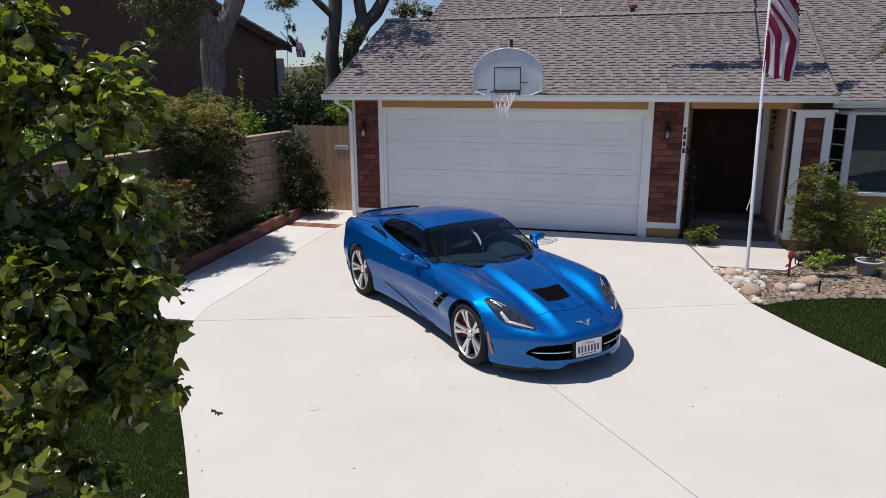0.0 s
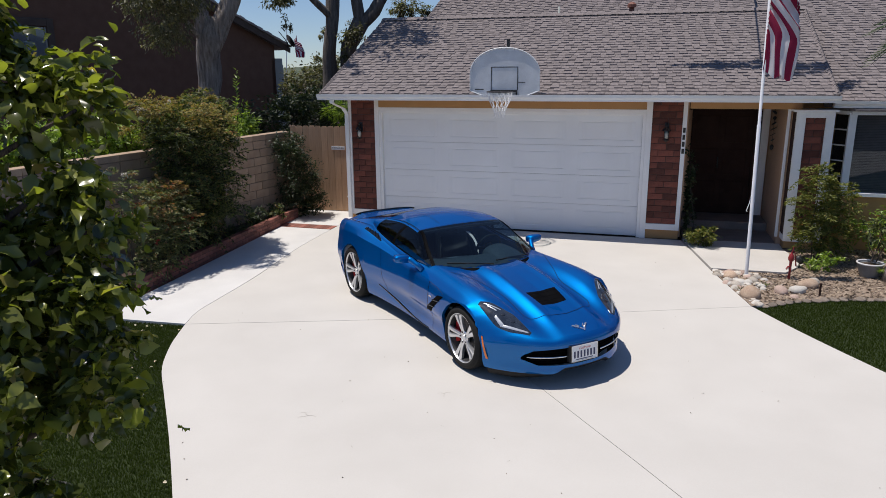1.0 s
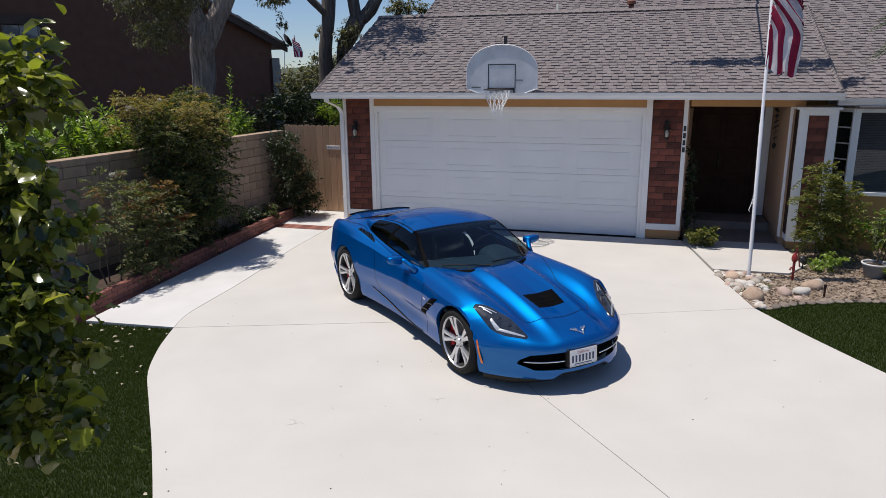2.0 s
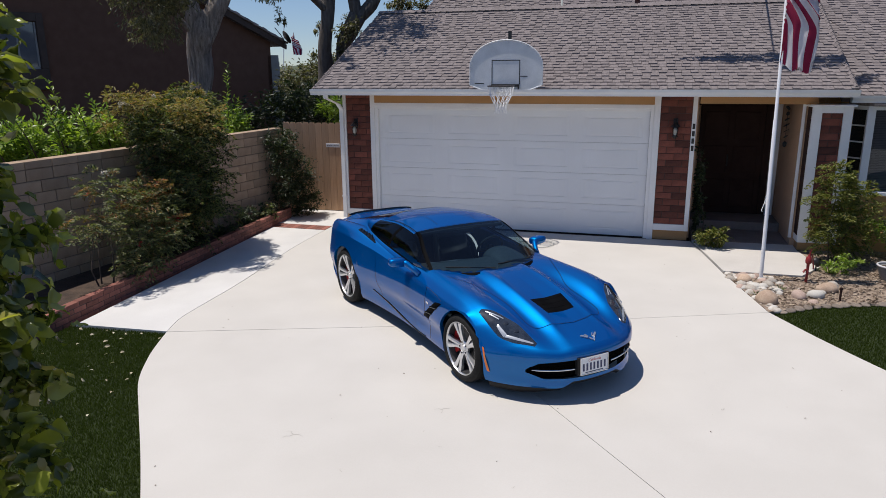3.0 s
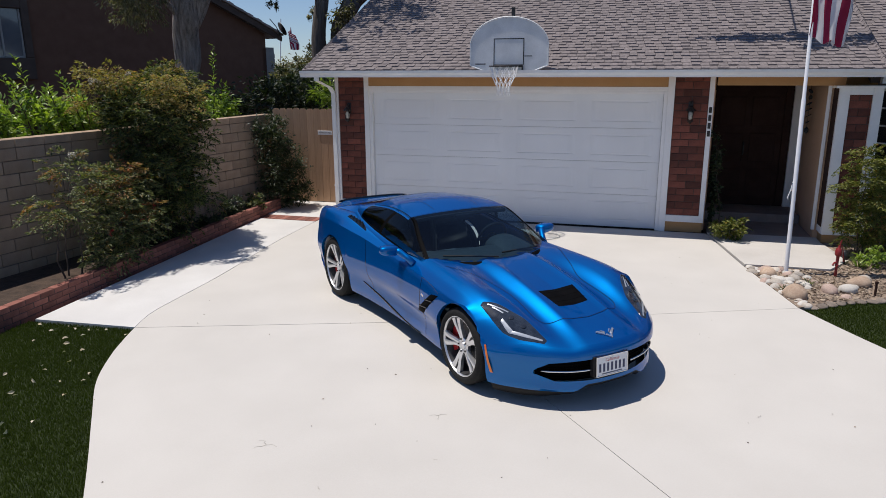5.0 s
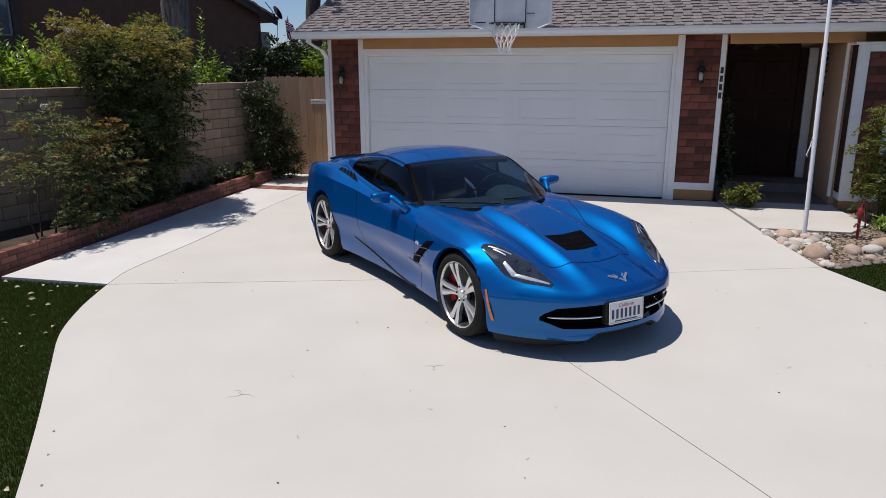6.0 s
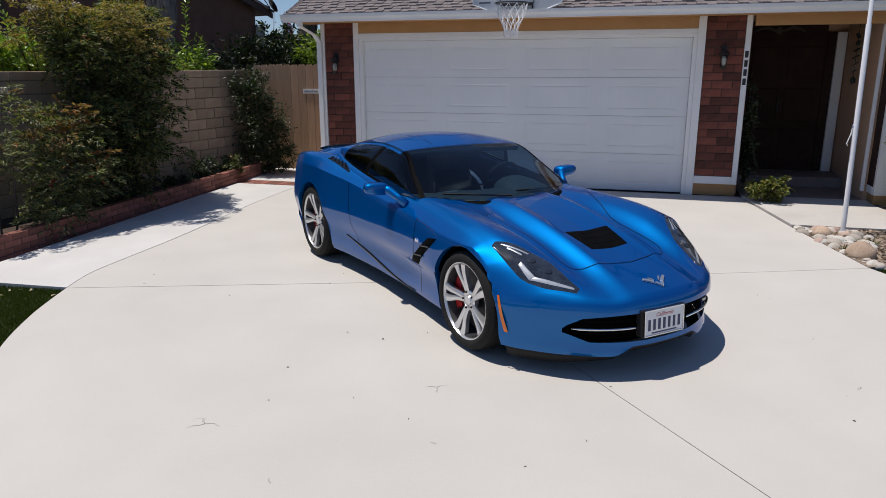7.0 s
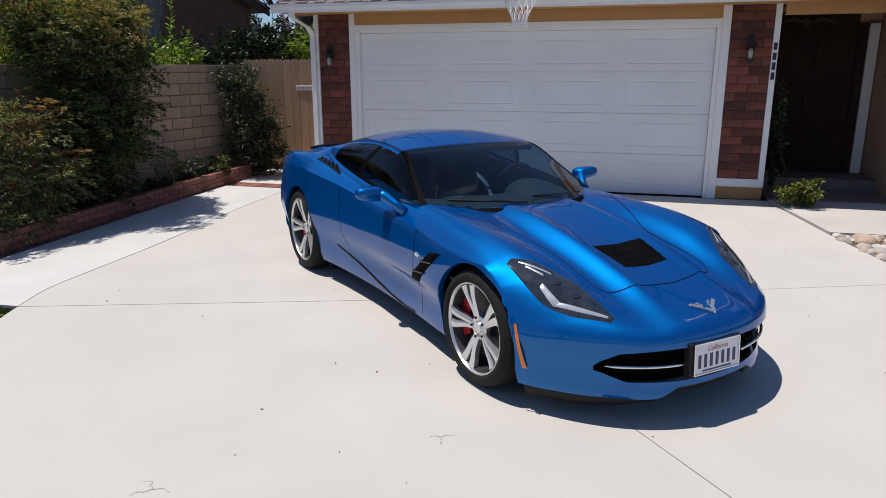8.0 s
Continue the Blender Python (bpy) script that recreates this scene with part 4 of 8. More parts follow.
def under_z(x):
    """Lower edge of the flank: sill and wheel arches."""
    z = 0.155
    for cx, cz, r in ((0.0, 0.335, 0.364), (-WB, 0.350, 0.376)):
        if abs(x - cx) < r:
            z = max(z, cz + math.sqrt(max(r * r - (x - cx) ** 2, 0.0)))
    return z


def stations(n):
    xs = list(np.linspace(NOSE, -0.5, n)) + list(np.linspace(-0.5, -3.0, n + 8))[1:] + list(np.linspace(-3.0, TAIL, n // 2))[1:]
    return xs


COLS = 65
ARCH = [c + r * math.cos(a) for c, r in ((0.0, 0.364), (-WB, 0.376)) for a in np.linspace(0, math.pi, 33)] + [0.3655, -0.3655, 0.3775 - WB, -0.3775 - WB]


def station_of(x):
    """Station whose flank end lies at x."""
    lo, hi = TAIL, NOSE
    for _ in range(50):
        m = (lo + hi) / 2
        lo, hi = (m, hi) if side_x(m) < x else (lo, m)
    return (lo + hi) / 2


ARCH_XC = [station_of(x) for x in ARCH if side_x(TAIL) < x < side_x(NOSE) - 1e-4]
XC = sorted(ARCH_XC + [c for c in stations(34) if c in (NOSE, TAIL) or min(abs(side_x(c) - side_x(a)) for a in ARCH_XC) > 0.006], reverse=True)


def cabin(xc, v):
    """The opening under the glasshouse; its front edge follows the windscreen's foot."""
    return -2.62 < xc < -0.55 - 0.507 * v * v and v < 0.84 - 0.14 * max(0.0, min(1.0, (-0.95 - xc) / 1.2))


def body_shell(side):
    """One half of the painted shell: upper body, flank, nose and tail."""
    vs, fs = [], []

    def add(rows, skip=None):
        at, cols = len(vs), len(rows[0])
        for row in rows:
            vs.extend((x, y * side, z) for x, y, z in row)
        fs.extend(grid_faces(len(rows), cols, at, skip))

    grid = [[top_point(xc, c / (COLS - 1)) for c in range(COLS)] for xc in XC]
    add(grid, lambda r, c: cabin(XC[r], c / (COLS - 1)))
    # flank
    rows = []
    for xc in XC:
        x = side_x(xc)
        zt = z_shoulder(xc)
        zb = min(under_z(x), zt - 0.012)
        rows.append([(x, side_y(x, zt + (zb - zt) * k / 14), zt + (zb - zt) * k / 14) for k in range(15)])
    add(rows)
    # arch lips turn inwards
    for cx, cz, r in ((0.0, 0.335, 0.364), (-WB, 0.350, 0.376)):
        lip = []
        for a in np.linspace(0, math.pi, 33):
            x, z = cx + r * math.cos(a), cz + r * math.sin(a)
            xc = x
            for _ in range(12):
                xc = min(max(x + sweep(xc), TAIL), NOSE)
            z = min(z, z_shoulder(xc) - 0.012)
            y = side_y(x, z)
            lip.append([(x, y, z), (x * 1.0, y - 0.012, z - 0.004 * math.sin(a)), (x, y - 0.035, z - 0.002)])
        add(lip)
    # nose
    rows = []
    n = 40
    for i in range(n + 1):
        v = i / n
        x, y, zt = top_point(NOSE, v)
        tx, ty = -0.52 * 2.4 * max(v, 1e-4) ** 1.4, 0.880
        nl = math.hypot(tx, ty)
        nx, ny = ty / nl, -tx / nl
        col = []
        for k in range(17):
            t = k / 16
            z = zt + (fascia_z(v, t, zt) - zt)
            out = fascia_out(v, z)
            col.append((x + nx * out * (1 - v ** 8), y + ny * out, z))
        rows.append(col)
    add(rows, lambda r, c: r / n < MOUTH and 5 <= c < 11)
    # tail
    rows = []
    for i in range(13):
        v = i / 12
        x, y, zt = top_point(TAIL, v)
        rows.append([(x + (-0.015 if 0 < k < 7 else 0.10 if k == 8 else 0.0), y, zt + (0.22 - zt) * k / 8) for k in range(9)])
    add(rows)
    return vs, fs


MOUTH = 0.695


def lip_z(v):
    """Lower edge of the nose: raised in the middle, with a slanting step on each side."""
    return 0.145 + 0.052 * min(1.0, max(0.0, (0.395 - v) / 0.11))


def fascia_z(v, t, zt):
    """Rows of the nose; the fifth and eleventh bound the air intake, which closes towards its ends."""
    e = min(v / MOUTH, 1.0)
    top = 0.415 - 0.035 * e ** 3 - 0.045 * max(0, e - 0.86) / 0.14
    low = 0.225 + 0.015 * e ** 2 + 0.055 * max(0, e - 0.80) / 0.20
    if v > MOUTH:
        f = (v - MOUTH) / (1 - MOUTH)
        top, low = 0.320 + 0.02 * f, 0.295 - 0.02 * f
    k = t * 16
    if k <= 5:
        return zt + (top - zt) * k / 5
    if k <= 11:
        return top + (low - top) * (k - 5) / 6
    return low + (lip_z(v) - low) * (k - 11) / 5


bulge = smooth_curve((0.0, 0.0), (0.012, 0.026), (0.03, 0.042), (0.06, 0.053), (0.11, 0.058), (0.20, 0.044), (0.27, 0.030), (0.315, 0.036), (0.345, 0.042), (0.368, 0.024))


def fascia_out(v, z):
    """How far the nose stands out from its upper edge; at the corner it meets the flank."""
    b = v ** 5
    return bulge(z_mid(NOSE) - z if v < 1e-3 else max(top_z(NOSE, v) - z, 0.0)) * (1 - b) + (side_y(0.36, z) - half_width(0.36)) * b


def nose_point(v, z, side, out=0.0):
    x, y, zt = top_point(NOSE, v)
    tx, ty = -0.52 * 2.4 * max(v, 1e-4) ** 1.4, 0.880
    nl = math.hypot(tx, ty)
    o = fascia_out(v, min(z, zt)) + out
    return Vector((x + ty / nl * o * (1 - v ** 8), (y - tx / nl * o) * side, z))


def front_corner(x, z, side, out=0.0):
    """The point of the nose's side at a length and height."""
    lo, hi = 0.80, 1.0
    for _ in range(30):
        m = (lo + hi) / 2
        lo, hi = (m, hi) if nose_point(m, z, 1).x > x else (lo, m)
    q = nose_point(lo, z, side)
    return q + Vector((0.4 * out, out * side, 0))


verts, faces = [], []
for side in (1, -1):
    vs, fs = body_shell(side)
    n = len(verts)
    verts += vs
    faces += [tuple(n + i for i in (f if side == 1 else f[::-1])) for f in fs]
bm = bmesh.new()
bv = [bm.verts.new(v) for v in verts]
for f in faces:
    try:
        bm.faces.new([bv[i] for i in f])
    except ValueError:
        pass
bmesh.ops.remove_doubles(bm, verts=bm.verts, dist=0.0012)
part("body", bm, PAINT, car, "blue metallic painted body", smooth=True, angle=38)


def top_patch(name, outline_in, outline_out, material, lift, parent=car, label="", side=1, rows=18, cols=8, edge=0.004):
    """A part laid on the upper body between two edge curves, with a turned-down rim."""
    vs = []
    for r in range(rows):
        t = r / (rows - 1)
        a, b = outline_in(t), outline_out(t)
        for c in range(cols):
            s = c / (cols - 1)
            x, y = a[0] + (b[0] - a[0]) * s, a[1] + (b[1] - a[1]) * s
            rim = r in (0, rows - 1) or c in (0, cols - 1)
            p = on_top(x, y, -edge if rim else lift)
            vs.append((p.x, p.y * side, p.z))
    return hang(name, mesh_from(vs, grid_faces(rows, cols), True), material, parent, label)


def lerp(keys):
    fx = smooth_curve(*[(k[0], k[1]) for k in keys])
    fy = smooth_curve(*[(k[0], k[2]) for k in keys])
    return lambda t: (fx(t), fy(t))


def strip(points, width, material, name, parent=car, label="", up=None):
    """A thin dark shut line along points that lie on the body."""
    vs = []
    pts = [Vector(p) for p in points]
    for i, p in enumerate(pts):
        d = (pts[min(i + 1, len(pts) - 1)] - pts[max(i - 1, 0)]).normalized()
        s = d.cross(up(p) if up else Vector((0, 0, 1))).normalized() * width / 2
        vs += [p - s, p + s]
    return hang(name, mesh_from(vs, grid_faces(len(pts), 2)), material, parent, label)


for side in (1, -1):
    # headlights: dark lens, reflector bar, inner lamp
    lamp = top_patch("headlight", lerp([(0, 0.150, 0.772), (0.2, 0.250, 0.663), (0.4, 0.340, 0.605), (0.65, 0.460, 0.540), (1, 0.690, 0.510)]),
                     lerp([(0, 0.165, 0.802), (0.25, 0.288, 0.797), (0.5, 0.421, 0.776), (0.75, 0.550, 0.706), (1, 0.705, 0.540)]), LENS_DARK, 0.003, label="dark-lensed wedge headlight", side=side, rows=40, cols=16)
    top_patch("reflector", lerp([(0, 0.372, 0.720), (0.5, 0.425, 0.712), (1, 0.490, 0.700)]), lerp([(0, 0.378, 0.742), (0.5, 0.425, 0.740), (1, 0.476, 0.734)]), LED, 0.006, lamp, "silver light bar", side, 10, 5, -0.004)
    top_patch("reflector", lerp([(0, 0.490, 0.700), (0.4, 0.555, 0.640), (1, 0.664, 0.540)]), lerp([(0, 0.478, 0.733), (0.4, 0.565, 0.660), (1, 0.673, 0.549)]), LED, 0.006, lamp, "silver light bar", side, 10, 5, -0.004)
    top_patch("lamp_unit", lerp([(0, 0.245, 0.728), (1, 0.335, 0.684)]), lerp([(0, 0.249, 0.738), (1, 0.342, 0.694)]), LED, 0.0045, lamp, "small inner lamp", side, 6, 5, -0.003)
    top_patch("lamp_trim", lerp([(0, 0.200, 0.745), (1, 0.345, 0.640)]), lerp([(0, 0.206, 0.752), (1, 0.352, 0.652)]), LED, 0.0046, lamp, "silver inner trim", side, 8, 4, -0.003)
    for x, y, r in ((0.500, 0.610, 0.022), (0.400, 0.655, 0.020)):
        c = on_top(x, y, 0.0)
        tilt = Matrix.Translation((c.x, c.y * side, c.z)) @ pose(0, 0, 0, -16 * side, 22, 0)
        part("projector", lathe(bmesh.new(), [(r * 1.15, 0.001), (r * 1.15, 0.0055), (r, 0.006), (r * 0.8, 0.007), (r * 0.4, 0.008), (r * 0.05, 0.0085)], 20, tilt), LENS_CLEAR, lamp, "round projector lens", smooth=True, angle=40)
    # side marker
    lens_mid = [(0.408, 0.245), (0.384, 0.365), (0.360, 0.478)]
    bow = smooth_curve(*[(z, x) for x, z in lens_mid])
    ends = [[front_corner(bow(z) + dx, z, side, 0.005) for dx in (-0.011, 0.011)] for z in (0.245, 0.478)]
    pts = [[ends[0][i].lerp(ends[1][i], t) + Vector((0.006, 0.012 * side, 0)) * math.sin(math.pi * t) for i in (0, 1)] for t in np.linspace(0, 1, 12)]
    hang("side_marker", mesh_from([p for row in pts for p in row], grid_faces(12, 2)), AMBER, car, "amber side marker lens")
    # shut lines of bonnet, front wing and door
    line = [on_top(x, y * side, 0.003) for x, y in [lerp([(0, -0.62, 0.66), (0.32, -0.25, 0.50), (0.6, 0.07, 0.405), (0.80, 0.40, 0.425), (0.87, 0.485, 0.39), (0.94, 0.555, 0.20), (1, 0.580, 0.0)])(t) for t in np.linspace(0, 1, 110)]]
    strip(line, 0.006, ROOF_LINE, "bonnet_gap", label="bonnet shut line")
    for x_top, x_low, z0 in ((-0.72, -0.66, 0.20), (-1.93, -1.78, 0.28)):
        f = lambda z: x_low + (x_top - x_low) * (z - 0.2) / 0.6
        zt = 0.74 if x_top > -1 else 0.83
        strip([Vector((f(z), (side_y(f(z), z) + 0.0015) * side, z)) for z in np.linspace(z0, zt, 24)], 0.006, GLOSS_BLACK, "door_gap", label="door shut line", up=lambda p: Vector((0, 1, 0)))
    # front wing vent: a dark slanting outlet with ribs, and a painted line for the crease that leads to it
    def on_flank(x, z, out=0.0):
        return Vector((x, (side_y(x, z) + out) * side, z))

    quad = ((-0.330, 0.684), (-0.470, 0.660), (-0.800, 0.395), (-0.640, 0.412))
    rows = []
    for t in np.linspace(0, 1, 16):
        row = []
        for j, q in enumerate((0.0, 0.06, 0.5, 0.94, 1.0)):
            x0, z0 = quad[0][0] + (quad[1][0] - quad[0][0]) * q, quad[0][1] + (quad[1][1] - quad[0][1]) * q
            x1, z1 = quad[3][0] + (quad[2][0] - quad[3][0]) * q, quad[3][1] + (quad[2][1] - quad[3][1]) * q
            row.append(on_flank(x0 + (x1 - x0) * t, z0 + (z1 - z0) * t, 0.005 if 0 < j < 4 and 0 < t < 1 else -0.003))
        rows.append(row)
    vent = hang("wing_vent", mesh_from([p for r in rows for p in r], grid_faces(16, 5), True), MATT_BLACK, car, "black front wing air vent")
    for t in (0.30, 0.62):
        ends = [(quad[i][0] + (quad[k][0] - quad[i][0]) * t, quad[i][1] + (quad[k][1] - quad[i][1]) * t) for i, k in ((0, 3), (1, 2))]
        part("vent_blade", tube(bmesh.new(), [on_flank(*ends[0], 0.006), on_flank(*ends[1], 0.006)], 0.007, 6), GLOSS_BLACK, vent)
    # flat dark strip paints the shade of the crease into the vent
    strip([on_flank(-0.72 + 0.37 * t, 0.742 - 0.05 * t * t, 0.002) for t in np.linspace(0, 1, 14)], 0.004, ROOF_LINE, "wing_crease", label="crease running into the wing vent, its shade painted as a dark line", up=lambda q: Vector((0, 1, 0)))
    bm = bmesh.new()
    for s in (1, -1):
        box(bm, -0.006 + 0.007 * s, 0.006 + 0.007 * s, -0.002, 0.002, -0.008 + 0.004 * s, 0.008 + 0.004 * s)
    part("wing_badge", bm, BRIGHT_METAL, car, "small chrome wing badge", Matrix.Translation((-0.64, (side_y(-0.64, 0.60) + 0.002) * side, 0.60)) @ pose(0, 0, 0, 0, 40, 0) @ Matrix.Diagonal((1.5, 1, 1.4, 1)))
    # dark sill blade under the door
    rows = []
    for x in np.linspace(-0.80, -2.02, 26):
        top = 0.172 + 0.19 * max(0.0, (-0.95 - x) / 1.1) ** 1.15
        low = max(top - 0.012 - 0.012 * math.sin(math.pi * (-0.80 - x) / 1.22), 0.130)
        rows.append([Vector((x, (side_y(x, z) + o) * side, z)) for z, o in ((top, -0.003), (top - 0.004, 0.006), (low + 0.008, 0.008), (low, 0.006), (low - 0.006, -0.03))])
    hang("side_skirt", mesh_from([p for r in rows for p in r], grid_faces(26, 5), True), GLOSS_BLACK, car, "black sill blade")
    # scoop on the rear wing
    scoop = top_patch("quarter_vent", lerp([(0, -2.18, 0.735), (1, -2.55, 0.752)]), lerp([(0, -1.98, 0.798), (1, -2.54, 0.800)]), GLOSS_BLACK, 0.009, label="black rear quarter air intake", side=side, rows=10, cols=6)
    for k in range(5):
        x = -2.22 - k * 0.065
        bm = tube(bmesh.new(), [on_top(x, (0.745 + 0.003 * k) * side, 0.012), on_top(x + 0.10 - 0.02 * k, 0.788 * side, 0.012)], 0.006, 5)
        part("louvre", bm, GLOSS_BLACK, scoop)
    # tail lights
    for k in range(2):
        bm = boxed(-0.02, 0.03, -0.10, 0.10, -0.055, 0.055, 0.012)
        part("tail_light", bm, TAIL_RED, car, "red tail lamp", pose(TAIL + 0.02 + 0.06 * k * 2, (0.42 + k * 0.25) * side, 0.80, 0, 0, 10 * side * (1 + k)))

# bonnet vent with blades
vent = top_patch("bonnet_vent", lambda t: (0.40 + 0.012 * (1 - (2 * t - 1) ** 2), -0.165 + 0.33 * t), lambda t: (0.135, -0.20 + 0.40 * t), MATT_BLACK, 0.003, label="black bonnet air outlet", rows=28, cols=14)
for k in range(3):
    x = 0.19 + k * 0.07
    w = 0.185 - 0.006 * k
    strip([on_top(x, y, 0.0042) for y in np.linspace(-w, w, 16)], 0.005, MATT_BLACK, "blade", vent)

# nose: intake floor, mesh, bars, splitter, badge, plate
rows = []
for side_v in np.linspace(-MOUTH, MOUTH, 41):
    s = 1 if side_v >= 0 else -1
    e = abs(side_v)
    rows.append([nose_point(e, z, s, -0.09) for z in (0.41, 0.34, 0.27, 0.20)])
grille = hang("grille", mesh_from([p for r in rows for p in r], grid_faces(41, 4), True), MATT_BLACK, car, "black open air intake")
for z in (0.245, 0.275, 0.335, 0.362):
    bm = tube(bmesh.new(), [nose_point(abs(v), z, 1 if v >= 0 else -1, -0.045) for v in np.linspace(-0.63, 0.63, 30)], 0.005, 5)
    part("slat", bm, MATT_BLACK, grille)
for k in range(27):
    v = -0.60 + k * 1.20 / 26
    part("slat", tube(bmesh.new(), [nose_point(abs(v), 0.24, 1 if v >= 0 else -1, -0.05), nose_point(abs(v), 0.37, 1 if v >= 0 else -1, -0.05)], 0.004, 4), MATT_BLACK, grille)
for s in (1, -1):
    bm = tube(bmesh.new(), [nose_point(v, 0.318 + 0.004 * v, s, -0.004 - 0.02 * max(0, v - 0.6)) for v in np.linspace(0.18, 0.655, 24)], [0.009] * 22 + [0.006, 0.003], 8)
    part("grille_bar", bm, CHROME, car, "bright chrome grille bar", smooth=True)
rows = []
for v in np.linspace(-0.985, 0.985, 61):
    s, e = (1 if v >= 0 else -1), abs(v)
    lift = 0.0
    z = lip_z(e)
    deep = 0.038 + 0.030 * min(1.0, max(0.0, (e - 0.45) / 0.3))
    rows.append([nose_point(e, z + 0.012, s, -0.030), nose_point(e, z - 0.002, s, -0.014), nose_point(e, z - deep * 0.5, s, -0.020), nose_point(e, z - deep, s, -0.032), nose_point(e, z - deep, s, -0.09)])
hang("splitter", mesh_from([p for r in rows for p in r], grid_faces(61, 5), True), BLACK, car, "black lower front splitter")
bm = boxed(-3.2, 0.30, -0.70, 0.70, 0.13, 0.16)
part("underbody", bm, BLACK, car, "black flat underbody")

plate_m = Matrix.Translation(nose_point(0.0, 0.318, 1, 0.022)) @ pose(0, -0.072, 0.030, 0, -4, -3)
holder = part("plate_holder", boxed(-0.05, 0.0, -0.175, 0.175, -0.082, 0.082, 0.006), BLACK, car, "black plate holder", plate_m)
plate = part("licence_plate", boxed(0.001, 0.005, -0.1525, 0.1525, -0.076, 0.076, 0.002), PLATE_WHITE, holder, "white plate with plain bars")
for s in (1, -1):
    part("plate_frame", boxed(0.001, 0.009, -0.157, 0.157, s * 0.078 - 0.004, s * 0.078 + 0.004, 0.002), CHROME, holder)
    part("plate_frame", boxed(0.001, 0.009, s * 0.155 - 0.003, s * 0.155 + 0.003, -0.074, 0.074, 0.001), CHROME, holder)
for k in range(7):
    y = 0.118 - k * 0.0395
    part("plate_bar", boxed(0.005, 0.0062, y - 0.010, y + 0.010, -0.046, 0.022), PLATE_BLUE, holder)
state = bpy.data.curves.new("state_name", "FONT")
state.body, state.size, state.shear, state.align_x, state.align_y, state.extrude = "California", 0.036, 0.35, "CENTER", "CENTER", 0.0004
state.materials.append(PLATE_RED)
script = new("state_name", state)
script.parent, script.matrix_basis = holder, pose(0.0056, 0, 0.046) @ Matrix(((0, 0, 1, 0), (1, 0, 0, 0), (0, 1, 0, 0), (0, 0, 0, 1)))
part("plate_bar", boxed(0.005, 0.0062, -0.10, 0.10, -0.066, -0.058), PLATE_BLUE, holder)

bm = bmesh.new()
for s in (1, -1):
    for a, b, w0, w1 in (((0.858, 0.0), (0.815, 0.028 * s), 0.008, 0.020), ((0.812, 0.030 * s), (0.768, 0.090 * s), 0.024, 0.018), ((0.798, 0.020 * s), (0.768, 0.048 * s), 0.006, 0.010)):
        p, q = on_top(a[0], a[1], 0.003), on_top(b[0], b[1], 0.003)
        d = (q - p).normalized()
        n = d.cross(Vector((0.35, 0, 1))).normalized()
        up = Vector((0.004, 0, 0.009))
        quad = [p - n * w0 / 2, p + n * w0 / 2, q + n * w1 / 2, q - n * w1 / 2]
        lo = [bm.verts.new(c) for c in quad]
        hi = [bm.verts.new(c * 0.85 + sum(quad, Vector()) * 0.0375 + up) for c in quad]
        bm.faces.new(hi)
        for i in range(4):
            bm.faces.new((lo[i], lo[(i + 1) % 4], hi[(i + 1) % 4], hi[i]))
part("badge", bm, BRIGHT_METAL, car, "chrome V-shaped nose badge")

# ---- greenhouse ----
rail_x = smooth_curve((0, -0.87), (0.22, -1.15), (0.40, -1.42), (0.55, -1.80), (0.70, -2.25), (0.85, -2.68), (1, -3.10))
rail_y = smooth_curve((0, 0.718), (0.22, 0.648), (0.40, 0.574), (0.55, 0.560), (0.70, 0.562), (0.85, 0.590), (1, 0.625))
rail_z = smooth_curve((0, 0.822), (0.22, 0.998), (0.40, 1.138), (0.55, 1.168), (0.70, 1.125), (0.85, 1.045), (1, 0.975))
mid_x = smooth_curve((0, -0.50), (0.22, -0.97), (0.40, -1.42), (0.55, -1.82), (0.70, -2.25), (0.85, -2.70), (1, -3.18))
mid_z = smooth_curve((0, 0.842), (0.22, 1.020), (0.40, 1.158), (0.55, 1.226), (0.70, 1.200), (0.85, 1.095), (1, 0.965))
belt_x = smooth_curve((0, -0.87), (0.22, -1.20), (0.40, -1.52), (0.55, -1.90), (0.70, -2.28), (0.78, -2.52))
belt_y = smooth_curve((0, 0.722), (0.22, 0.748), (0.40, 0.745), (0.55, 0.740), (0.70, 0.720), (0.78, 0.668))
belt_z = smooth_curve((0, 0.815), (0.22, 0.845), (0.40, 0.880), (0.55, 0.925), (0.70, 0.985), (0.78, 1.020))


def over(q, w):
    """Upper glasshouse: q from the windscreen's foot to the tail, w from the middle to the rail."""
    f = w ** 2.3
    return Vector((mid_x(q) + (rail_x(q) - mid_x(q)) * w ** 2.0, rail_y(q) * w, mid_z(q) + (rail_z(q) - mid_z(q)) * f))


def flank(q, w, out=0.0):
    """Side glass: w from the rail down to the belt."""
    a, b = Vector((rail_x(q), rail_y(q), rail_z(q))), Vector((belt_x(q), belt_y(q), belt_z(q)))
    p = a.lerp(b, w)
    return p + Vector((0, 0.03 * math.sin(math.pi * w) + out, 0.012 * math.sin(math.pi * w)))


def panel_part(name, f, q0, q1, w0, w1, material, label="", rows=24, cols=14, mirror=True, parent=car, thick=0.0):
    ws = np.linspace(w0, w1, cols)
    vs = []
    for q in np.linspace(q0, q1, rows):
        vs += [f(q, abs(w)) * 1.0 if w >= 0 or not mirror else Vector((1, -1, 1)) * f(q, -w) for w in ws]
    me = mesh_from(vs, grid_faces(rows, cols), True)
    p = me.polygons[len(me.polygons) // 2]
    if p.normal.dot(p.center - Vector((-1.8, 0, 0.7))) < 0:
        me.flip_normals()
    return hang(name, me, material, parent, label)


